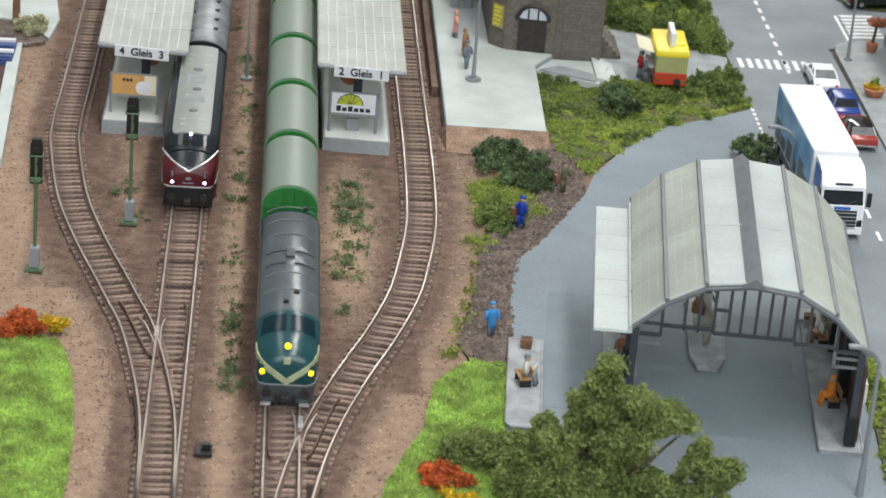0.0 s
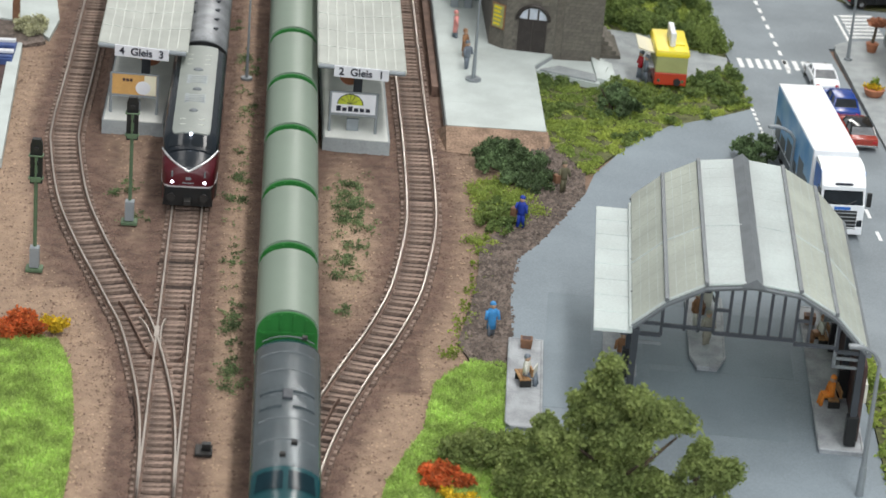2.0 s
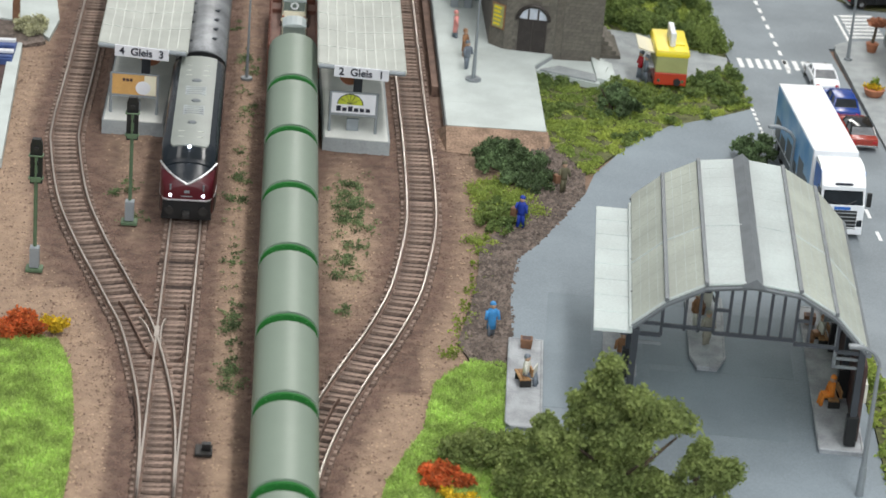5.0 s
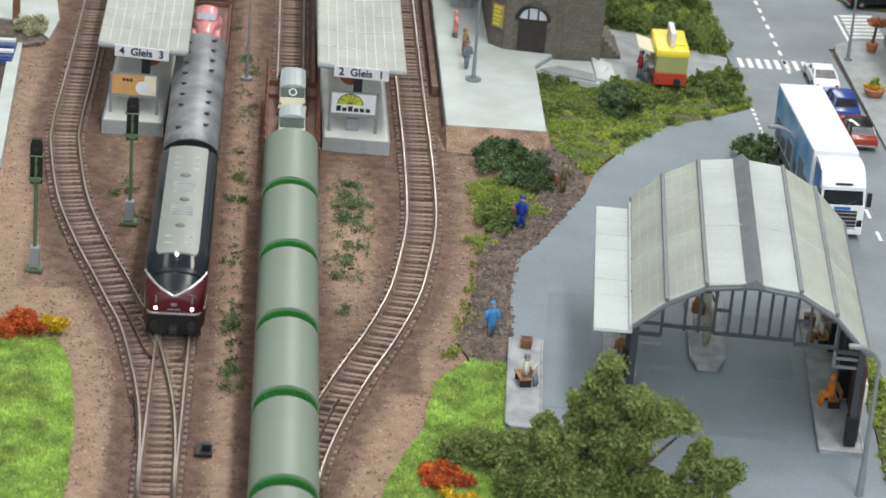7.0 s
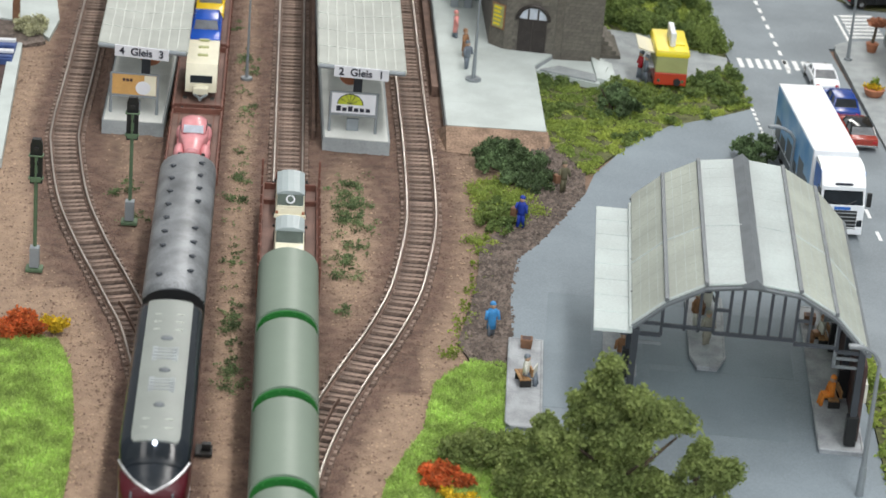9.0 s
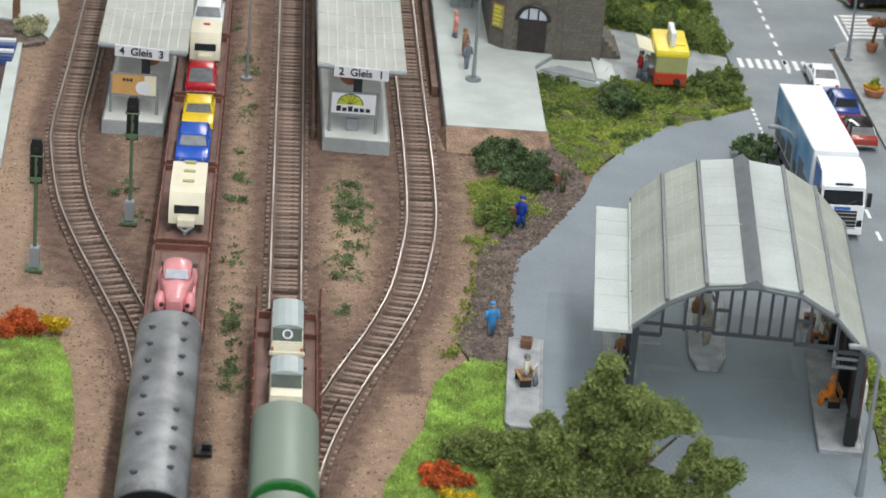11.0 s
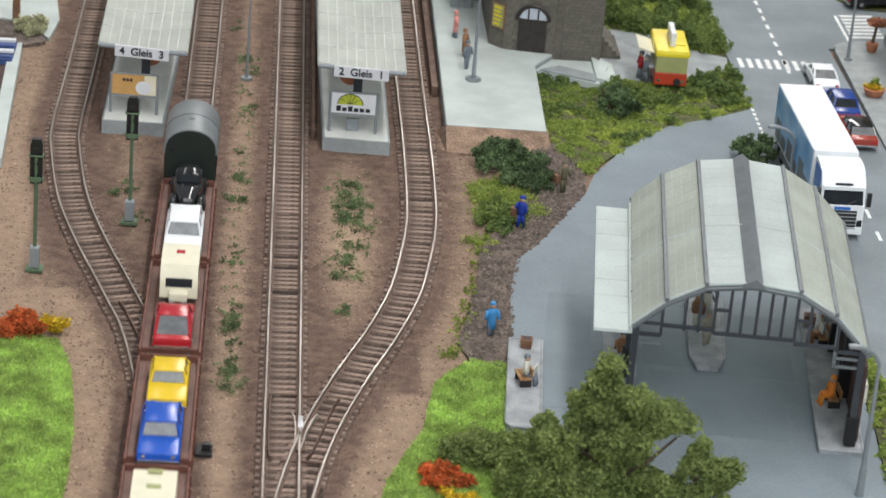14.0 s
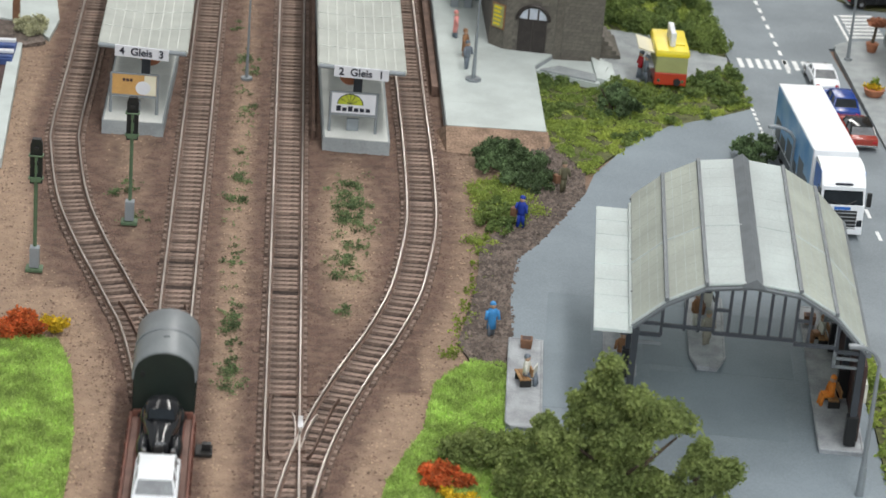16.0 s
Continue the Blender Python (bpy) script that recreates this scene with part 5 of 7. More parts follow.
def signal(x, y, label):
    t = thing("rail_signal", label, "railway signal", x, y, -0.5, 0, "light signals")
    part("base", box(B(), -2.7, 2.7, -2.2, 2.2, 0, 1.2, 0.3), M_SIGPOST, t)
    part("box", box(B(), -1.5, 1.5, -1.6, 1.4, 1.4, 8.2, 0.2), M_POST, t, "grey relay box")
    part("pole", rod(B(), (0, 0.4, 1.4), (0, 0.4, 38.5), 0.6, 8), M_SIGPOST, t)
    prof = [(-1.9, 29.4), (1.9, 29.4), (1.9, 42.4), (1.3, 44.1), (-1.3, 44.1), (-1.9, 42.4)]
    head = part("head", extrude_y(B(), prof, 0.2, 2.2), M_BLACK, t, "black signal head")
    for z in (41.1, 36.4, 32.4):
        part("lens_hood", rod(B(), (0, 0.2, z), (0, -0.7, z), 0.75, 10), M_UNDER, head)
    for z in (39.1, 31.5):
        bm = B()
        rod(bm, (-2.1, -1.2, z), (2.1, -1.2, z), 0.28, 6)
        for s in (-1, 1):
            rod(bm, (s * 2.1, -1.2, z), (s * 2.1, 1.2, z), 0.28, 6)
        part("bracket", bm, M_SIGPOST, t)
    part("ladder_plate", box(B(), -1.6, 1.6, -1.5, -0.9, 30.5, 32.1, 0.1), M_SIGPOST, t)
    part("ladder", rod(B(), (0, -1.2, 31.5), (0, -1.2, 39.1), 0.3, 6), M_SIGPOST, t)
    return t


# ---- small figures, one plain mesh each ----
def figure(label, x, y, z, coat, legs, rz=0, seat=False, coat_long=False, load=None):
    bm = B()
    def add(f, mi, *a):
        k = len(bm.faces)
        f(bm, *a)
        bm.faces.ensure_lookup_table()
        for face in bm.faces[k:]:
            face.material_index = mi
    if seat:
        add(box, 1, -1.5, 1.5, -3.0, 0.6, 2.6, 4.0, 0.4)
        for s in (-1, 1):
            add(rod, 1, (s * 0.8, -2.7, 3.2), (s * 0.8, -3.2, 0.1), 0.65, 8)
        base = 2.8
    else:
        for s in (-1, 1):
            add(rod, 1, (s * 0.7, s * 0.5, 0.05), (s * 0.55, 0, 5.2), 0.62, 8, 0.8)
        base = 4.6
    low = base - (2.2 if coat_long else 0)
    k = len(bm.faces)
    quads(bm, [[(w * math.cos(2 * math.pi * i / 10), d * math.sin(2 * math.pi * i / 10), zz) for i in range(10)] for w, d, zz in ((1.5, 1.1, low), (1.35, 1.0, base + 1.2), (1.7, 1.05, base + 3.4), (1.5, 0.95, base + 4.2), (0.6, 0.6, base + 4.6))])
    for s in (-1, 1):
        rod(bm, (s * 1.7, 0, base + 3.8), (s * 2.1, -0.6, base + 1.0), 0.5, 7)
    bm.faces.ensure_lookup_table()
    for face in bm.faces[k:]:
        face.material_index = 0
    add(ball, 2, (0, 0, base + 5.5), 0.95, 0.95, 1.15, 10, 7)
    add(ball, 0 if coat_long else 1, (0, 0.15, base + 5.95), 1.02, 1.02, 0.95, 10, 6)
    if load == "basket":
        add(box, 3, -3.6, -1.6, -1.2, 1.2, base - 1, base + 2, 0.2)
    if load == "paper":
        add(box, 4, -2.2, 2.2, -2.8, -2.5, base + 0.6, base + 3.4, 0.1)
    for face in bm.faces:
        face.smooth = True
    ob = part("figurine", bm, [coat, legs, M_SKIN, M_WOODBOX, M_FIGWHITE])
    ob.matrix_world = at(x, y, z, rz)
    return tagged(ob, label, "figurine", "painted miniature figures")


# ---- filling station: arched shed on an angled plot ----
SHED = at(164, -164.3, 0, -6)


def shed():
    t = thing("filling_station_shed", "large arched open shed with pale sheet roof and grey steel frame", "shed", 164, -164.3, 0, -6)
    arch = [(-66.8, 33.6), (-57.8, 41.7), (-47.2, 47.6), (-34, 49.4), (-20.6, 48.0), (-9.7, 42.0), (0.4, 31.8)]
    L = 97
    for y in (0.3, 24, 48, 72, L - 0.6):
        bmr = B()
        for (a, za), (b, zb) in zip(arch, arch[1:]):
            rod(bmr, (a, y, za - 0.9), (b, y, zb - 0.9), 0.8, 6)
        part("arch_frame", bmr, M_FRAME, t, "grey arched frame")
    for k, ((a, za), (b, zb)) in enumerate(zip(arch, arch[1:])):
        for f0, f1 in ((0.0, 0.44), (0.44, 1.0)):
            bm = B()
            y0, y1 = f0 * L + 0.15, f1 * L - 0.15
            quads(bm, [[(a, y0, za), (b, y0, zb), (b, y0, zb + 0.7), (a, y0, za + 0.7)], [(a, y1, za), (b, y1, zb), (b, y1, zb + 0.7), (a, y1, za + 0.7)]])
            sheet = part("roof_panel", bm, M_ROOFIVORY if k in (0, 1, 4, 5) else M_ROOF, t)
            n = 7
            for j in range(1, n):
                yy = y0 + (y1 - y0) * j / n
                part("batten", rod(B(), (a, yy, za + 0.66), (b, yy, zb + 0.66), 0.1, 5), M_ROOFIVORY if k in (0, 1, 4, 5) else M_ROOF, sheet)
            for j in (1, 2, 3):
                f = j / 4
                xx, zz = a + (b - a) * f, za + (zb - za) * f
                part("rib", rod(B(), (xx, y0, zz + 0.66), (xx, y1, zz + 0.66), 0.09, 5), M_ROOF, sheet)
        part("cross_seam", rod(B(), (a, 0.44 * L, za + 0.7), (b, 0.44 * L, zb + 0.7), 0.34, 6), M_ROOF, t)
        part("front_trim", rod(B(), (a, 0.2, za + 0.5), (b, 0.2, zb + 0.5), 0.45, 6), M_ROOF, t)
    for a, za in arch[1:-1]:
        if a == -34:
            continue
        part("purlin", box(B(), a - 0.6, a + 0.6, -0.3, L, za + 0.1, za + 1.4, 0.2), M_FRAME, t, "grey roof rib")
    cap = [(-37.2, 49.3), (-33.6, 51.6), (-30.4, 49.0), (-30.4, 48.6), (-37.2, 48.8)]
    part("ridge_cap", extrude_y(B(), cap, -1.0, L + 0.5), M_FRAME, t, "grey ridge cap")
    part("side_roof", box(B(), -77.6, -66.9, -0.3, L - 6, 31.0, 32.0, 0.1), M_ROOF, t, "flat pale side roof")
    for j in range(1, 8):
        part("batten", box(B(), -77.4, -67, L * j / 8.5, L * j / 8.5 + 0.25, 31.9, 32.2), M_ROOF, t)
    part("side_gutter", box(B(), -67.6, -66.6, -0.4, L - 4, 31.2, 33.4, 0.1), M_ROOF, t)
    part("eave_gutter", rod(B(), (0.6, -1, 31.4), (0.6, L, 31.4), 0.9, 8), M_FRAME, t)
    # gable frames with hanging bars
    for y in (0.2, L - 1.0):
        z_at = lambda u: np.interp(u, [p[0] for p in arch], [p[1] for p in arch]) - 1
        bars = [-58.5, -52.1, -48.1, -43.9, -39.7, -36.2, -32.0, -28.2, -24.7, -20.8, -16.8, -8.5]
        for i, u in enumerate(bars):
            low = 31.0 if i in (0, 11) else 33.2
            part("gable_bar", box(B(), u - 0.42, u + 0.42, y, y + 0.9, low, float(z_at(u))), M_FRAMEDARK, t)
        for u0, u1, z in ((-66, -58.5, 31.0), (-58.5, -43.9, 34.2), (-43.9, -20.8, 33.2), (-20.8, -8.5, 32.2), (-8.5, 0, 31.0)):
            part("gable_rail", box(B(), u0, u1, y, y + 0.9, z - 0.5, z + 0.5), M_FRAMEDARK, t)
        for u0, u1, z in ((-43.9, -39.7, 40.5), (-16.8, -20.8, 39.5), (-66, -58.5, 34.5)):
            part("gable_rail", box(B(), min(u0, u1), max(u0, u1), y, y + 0.9, z - 0.4, z + 0.4), M_FRAMEDARK, t)
    for u in (-65.6, -1.0):
        for y in (0.6, 32, 64, L - 2):
            col = part("column", box(B(), u - 1.0, u + 1.0, y - 0.9, y + 0.9, 2.2, 32.5, 0.15), M_FRAMEDARK, t, "dark steel column")
            part("column_base", box(B(), u - 1.7, u + 1.7, y - 1.5, y + 1.5, 2.2, 11.5, 0.3), M_BLACK, col, "black column base")
        part("beam", box(B(), u - 0.7, u + 0.7, 0, L, 30.4, 32.4), M_FRAMEDARK, t)
    for y in (0.6, 32):
        for z in (26.0, 28.6):
            part("tie", box(B(), -9, -1, y - 0.3, y + 0.3, z, z + 0.8), M_FRAME, t)
        part("knee_bar", box(B(), -9.2, -8.2, y - 0.3, y + 0.3, 26, 41), M_FRAME, t)
        part("tie", box(B(), -66, -58, y - 0.3, y + 0.3, 28, 28.8), M_FRAME, t)
    for k in range(4):
        part("wall_panel", box(B(), 0.6, 1.6, 3 + 23.5 * k, 25.5 + 23.5 * k, 2.0, 26), M_DARKWALL, t, "dark brown wall panel")
    for k in range(5):
        part("wall_plate", box(B(), 1.6, 3.2, 8 + 18 * k, 13 + 18 * k, 12, 18, 0.2), M_FIGWHITE, t, "pale wall plate")
    return t


def island(poly, label, x=164, y=-164.3, rz=-6):
    t = thing("pump_island", label, "kerb island", x, y, 0, rz, "pump islands")
    part("slab", slab(B(), poly, -0.5, 1.7), M_KERB, t)
    c = Vector((sum(p[0] for p in poly) / len(poly), sum(p[1] for p in poly) / len(poly)))
    rim = B()
    for p, q in zip(poly, poly[1:] + poly[:1]):
        rod(rim, (*p, 1.6), (*q, 1.6), 0.45, 6)
    part("rim", rim, M_KERB, t)
    return t


def bench(x, y, z, rz, label):
    t = thing("bench", label, "bench", x, y, z, rz, "benches")
    for k in range(3):
        part("seat_slat", box(B(), -3.6, 3.6, -1.6 + 1.1 * k, -0.7 + 1.1 * k, 2.4, 2.9), M_BENCHWOOD, t)
    for k in range(2):
        part("back_slat", box(B(), -3.6, 3.6, 1.7, 2.2, 3.6 + 1.3 * k, 4.6 + 1.3 * k), M_BENCHWOOD, t)
    for s in (-1, 1):
        part("leg", box(B(), s * 2.8 - 0.3, s * 2.8 + 0.3, -1.4, 2.0, 0, 2.5), M_UNDER, t)
    return t


def bin_box(x, y, z, rz=-6):
    t = thing("planter_box", "small brown wooden tub on the kerb island", "planter", x, y, z, rz, "brown tubs")
    part("tub", box(B(), -1.6, 1.6, -1.5, 1.5, 0, 3.0, 0.2, -0.3, -0.25), M_WOODBOX, t)
    part("fill", box(B(), -1.3, 1.3, -1.2, 1.2, 2.5, 3.1, 0.1), M_DARKWALL, t)
    return t


def pump(x, y, z, rz=-6):
    t = thing("fuel_pump", "old pale fuel pump with round head", "fuel pump", x, y, z, rz, "fuel pumps")
    part("cabinet", box(B(), -1.6, 1.6, -1.2, 1.2, 0, 8, 0.3), M_FIGWHITE, t)
    part("head", rod(B(), (0, -0.8, 9.8), (0, 0.8, 9.8), 1.7, 14), M_FIGWHITE, t)
    part("dial", box(B(), -1.1, 1.1, -1.35, -1.2, 5, 7.2), M_FRAMEDARK, t)
    bm = B()
    pts = [(1.7, 0, 7), (2.8, -0.6, 4.5), (2.4, -1.0, 2.0), (1.7, -0.6, 4.2)]
    for p, q in zip(pts, pts[1:]):
        rod(bm, p, q, 0.28, 6)
    part("hose", bm, M_BLACK, t)
    return t


def loc(u, v):
    p = SHED @ Vector((u * MM, v * MM, 0))
    return p.x / MM, p.y / MM


# ---- lorry ----
def lorry():
    t = thing("lorry", "white and blue articulated lorry parked at the kerb of the street", "lorry", 188.4, 0, 0.3, 1.3)
    tr = part("trailer", box(B(), -7.9, 7.9, 12, 79, 5.2, 25, 0.3), M_WHITE, t, "white box trailer")
    for s in (-1, 1):
        part("side_picture", box(B(), s * 7.95 - 0.08, s * 7.95 + 0.08, 13.5, 78, 8, 24.3), M_TRUCKBLUE, tr, "blue picture side")
        for k, (y0, z0, z1) in enumerate(((16, 6.5, 12), (24, 6.5, 15), (35, 6.5, 10.5), (45, 6.5, 13.5), (56, 6.5, 11), (66, 6.5, 14))):
            part("picture_block", box(B(), s * 8.05 - 0.06, s * 8.05 + 0.06, y0, y0 + 8.5, z0, z1), M_FRAME, tr)
        part("skirt", box(B(), s * 7.6 - 0.3, s * 7.6 + 0.3, 30, 62, 2.4, 5.4, 0.1), M_FRAME, tr)
    part("cooler", box(B(), -6.8, 6.8, 10.6, 12, 9, 22.5, 0.3), M_WHITE, tr)
    part("chassis", box(B(), -3, 3, -2, 77, 3.2, 5.2), M_UNDER, t)
    prof = [(-5.6, 3.0), (-6.4, 4.5), (-6.4, 12.4), (-5.8, 13), (-4.6, 19.0), (-1.5, 22.6), (2.5, 24.2), (8.6, 24.4), (9.2, 3.0)]
    cab = part("cab", extrude_x(B(), prof, -7.6, 7.6), M_WHITE, t, "white cab with roof fairing")
    for s in (-1, 1):
        part("fairing_side", box(B(), s * 7.65 - 0.08, s * 7.65 + 0.08, -1.8, 8, 14.5, 22.8), M_BLUE, cab, "blue fairing side")
        part("side_window", box(B(), s * 7.66 - 0.08, s * 7.66 + 0.08, -4.2, 0.8, 12.6, 17.2, 0.05), M_GLASS, cab)
        mir = part("mirror", box(B(), s * 9.0 - 0.8, s * 9.0 + 0.8, -6.2, -5.0, 12.0, 17.0, 0.2), M_BLACK, cab, "black mirror")
        part("headlight", box(B(), s * 6.4 - 0.9, s * 6.4 + 0.9, -6.75, -6.3, 4.9, 7.2, 0.15), M_GLASS, cab)
    part("windscreen", quads(B(), [[(-7.0, -6.25, 12.6), (7.0, -6.25, 12.6), (6.7, -5.0, 17.6), (-6.7, -5.0, 17.6)], [(-7.0, -5.2, 12.6), (7.0, -5.2, 12.6), (6.7, -4.0, 17.6), (-6.7, -4.0, 17.6)]]), M_GLASS, cab)
    part("sun_visor", box(B(), -7.2, 7.2, -5.6, -4.2, 17.5, 18.9, 0.2), M_WHITE, cab)
    part("name_bar", box(B(), -3.0, 3.0, -4.9, -4.2, 19.2, 19.75), M_INK, cab, "dark name bar")
    part("front_bar", box(B(), -2.8, 2.8, -6.7, -6.3, 10.9, 11.9), M_BLUE, cab, "blue badge bar")
    part("grille", box(B(), -5.3, 5.3, -6.6, -6.2, 3.4, 10.6, 0.1), M_BLACK, cab, "black radiator grille")
    for k in range(5):
        part("grille_slat", box(B(), -5.2, 5.2, -6.9, -6.55, 4.0 + 1.4 * k, 4.45 + 1.4 * k), M_CHROME, cab)
    for s in (-1, 1):
        part("wiper", rod(B(), (s * 1.0, -6.5, 12.7), (s * 4.6, -6.1, 14.2), 0.16, 5), M_BLACK, cab)
    part("bumper", box(B(), -7.7, 7.7, -6.9, -5.2, 2.0, 4.6, 0.3), M_WHITE, cab)
    for y in (-1.2, 14, 55, 63, 71):
        for s in (-1, 1):
            w = part("wheel", rod(B(), (s * 4.8, y, 3.1), (s * 7.6, y, 3.1), 3.1, 18), M_TYRE, t)
            part("hub", rod(B(), (s * 7.6, y, 3.1), (s * 7.8, y, 3.1), 1.6, 12), M_POST, w)
    return t


# ---- snack stall ----
def snack_stall():
    t = thing("snack_stall", "yellow and red snack trailer with open serving flap", "food stall", 147.4, 145.5, 0.8, -2)
    part("lower_body", box(B(), -6.3, 6.3, -13, 13, 2.0, 7.2, 0.5), M_AWNRED, t, "red lower body")
    part("upper_body", box(B(), -6.2, 6.2, -12.9, 12.9, 7.0, 13.6, 0.4), M_OLIVE, t, "olive upper body")
    part("roof", box(B(), -6.9, 6.9, -13.6, 13.6, 13.4, 16.4, 1.2, 0.3, 0.3), M_AWNYEL, t, "yellow roof", smooth=True)
    part("roof_hatch", box(B(), -0.5, 5.0, -7, -3, 16.2, 17.0, 0.2), M_AWNYEL, t)
    f = B()
    quads(f, [[(-6.3, -8, 12.8), (-6.3, 8, 12.8), (-13, 8, 14.6), (-13, -8, 14.6)], [(-6.3, -8, 13.4), (-6.3, 8, 13.4), (-13, 8, 15.2), (-13, -8, 15.2)]])
    part("serving_flap", f, M_CREAM, t, "pale yellow serving flap")
    part("counter", box(B(), -8.2, -6.2, -8, 8, 7.0, 7.7, 0.1), M_SIGN, t)
    part("roof_sign", box(B(), -1.1, 1.1, -9, 5.5, 16.4, 22.0, 0.5), M_SIGN, t, "white upright roof sign")
    for s in (-1, 1):
        part("wheel", rod(B(), (s * 4.4, 0, 1.8), (s * 6.0, 0, 1.8), 1.9, 14), M_TYRE, t)
        part("tail_light", rod(B(), (s * 4.6, -13.3, 4), (s * 4.6, -12.9, 4), 0.6, 10), M_CHROME, t)
    part("spare_wheel", rod(B(), (2.6, -13.6, 3.6), (2.6, -12.9, 3.6), 1.4, 14), M_TYRE, t)
    return t


# ---- station building in dark stone ----
def station_building():
    t = thing("station_building", "dark stone station building with an arched double door", "building", 0, 0, 4.6)
    foot = [(78, 330), (78, 165.2), (83.5, 159.6), (103.2, 156.3), (106.5, 158.5), (122, 156.6), (122, 330)]
    part("wall", slab(B(), foot, -5, 62), M_MORTAR, t, "dark stone wall")
    # stone courses on the faces that show
    shared = {}
    rng = random.Random(5)
    for (ax, ay), (bx, by), zmax in (((78, 165.2), (83.5, 159.6), 30), ((83.5, 159.6), (103.2, 156.3), 30), ((103.2, 156.3), (106.5, 158.5), 30), ((106.5, 158.5), (122, 156.6), 30)):
        d = Vector((bx - ax, by - ay))
        n = d.length
        ang = math.degrees(math.atan2(d.y, d.x))
        row = 0
        z = -4.4 if ax > 100 else 0.1
        while z < zmax:
            x = 0.05 + (0 if row % 2 else -1.1)
            while x < n - 0.3:
                w = rng.choice((1.9, 2.3, 2.7))
                x0, x1 = max(0.05, x), min(n - 0.05, x + w)
                key = round(x1 - x0, 1)
                mid = (x0 + x1) / 2
                in_door = abs(ax - 83.5) < 0.1 and 4.6 < mid < 17.2 and (z < 14.5 or (mid - 10.9) ** 2 + (z - 13) ** 2 < 49)
                if x1 - x0 > 0.4 and not in_door:
                    if key not in shared:
                        bm = B()
                        box(bm, -key / 2 + 0.07, key / 2 - 0.07, -0.14, 0.1, 0.07, 1.43)
                        shared[key] = part("stone", bm, M_STONE, t)
                        ob = shared[key]
                    else:
                        ob = new("stone", shared[key].data)
                        ob.parent = t
                    p = Vector((ax, ay)) + d.normalized() * mid
                    ob.matrix_local = at(p.x, p.y, z, ang)
                x += w
            z += 1.5
            row += 1
    e = Vector((103.2 - 83.5, 156.3 - 159.6)).normalized()
    door = thing("door_1", "dark wooden double door under an arched fanlight", "door", 83.5 + e.x * 10.9, 159.6 + e.y * 10.9, 4.6, math.degrees(math.atan2(e.y, e.x)), kind="structure")
    for s in (-1, 1):
        leaf = part("door_leaf", box(B(), min(s * 0.1, s * 5.6), max(s * 0.1, s * 5.6), -0.35, 0.1, 0.0, 13.0, 0.08), M_DOOR, door)
        for z in (1.2, 5.2, 9.2):
            part("door_panel", box(B(), min(s * 0.9, s * 4.9), max(s * 0.9, s * 4.9), -0.5, -0.3, z, z + 3.2, 0.1), M_DOOR, leaf)
    arcpts = lambda r: [(r * math.cos(math.pi * i / 14), 13.2 + r * 0.92 * math.sin(math.pi * i / 14)) for i in range(15)]
    part("fanlight", extrude_y(B(), arcpts(5.4), -0.3, 0.1), M_PANE, door, "pale arched fanlight")
    bm = B()
    pts = arcpts(6.2)
    for p, q in zip(pts, pts[1:]):
        rod(bm, (p[0], -0.3, p[1]), (q[0], -0.3, q[1]), 0.85, 6)
    part("arch_stones", bm, M_DOOR, door, "dark arch surround")
    for x in (-1.9, 1.9):
        part("glazing_bar", box(B(), x - 0.35, x + 0.35, -0.45, -0.25, 13, 17.6), M_DOOR, door)
    part("transom", box(B(), -5.6, 5.6, -0.5, -0.2, 12.8, 13.5), M_DOOR, door)
    poster = thing("wall_poster", "yellow framed timetable poster on the stone wall", "poster", 81.0, 161.8, 13.0, -45)
    part("frame", box(B(), -3.2, 3.2, -0.5, 0, -0.5, 9.5, 0.1), M_FIGBROWN, poster)
    part("sheet", box(B(), -2.7, 2.7, -0.6, -0.5, 0, 9.0), M_OLIVE, poster)
    for k in range(5):
        part("text_bar", box(B(), -2.2, 1.2 + (k % 3) * 0.4, -0.68, -0.6, 0.8 + 1.7 * k, 1.7 + 1.7 * k), M_AWNYEL, poster)
    st = thing("side_steps", "dark stone steps at the side of the building", "steps", 122.3, 166, 0, 0, kind="structure")
    for k in range(5):
        part("step", box(B(), 0, 9 - 1.7 * k, 0 + 0.5 * k, 26, 0.6 + 1.7 * k, 2.3 + 1.7 * k), M_STONE, st)
    ramp = thing("ramp", "pale concrete ramp and stairs down to the footpath", "ramp", kind="structure")
    part("landing", slab(B(), [(95.2, 142.2), (103, 156), (122, 156), (125, 152), (119, 130)], -1, 2.6), M_CONCRETE, ramp)
    part("slope", slab(B(), [(97, 141.6), (118, 131.5), (119.5, 139), (105, 147)], 2.6, 3.4), M_GREYCONC, ramp)
    for k in range(6):
        part("stair", box(B(), 118.5 + 1.4 * k, 120.2 + 1.4 * k, 133 + k, 160, -0.5, 4.0 - 0.6 * k), M_CONCRETE, ramp)
    porch = thing("station_porch", "grey pillars and pale wall of the station front", "building", 66, 214, 4.6)
    part("wall", box(B(), -6, 12, 6, 30, 0, 45), M_CONCRETE, porch)
    for x in (-1, 4.5):
        part("pillar", box(B(), x, x + 3.2, -6, -3, 0, 42, 0.2), M_POST, porch)
    part("doorway", box(B(), 8.2, 11.2, 5.6, 6.1, 0, 18), M_FRAMEDARK, porch)
    return t


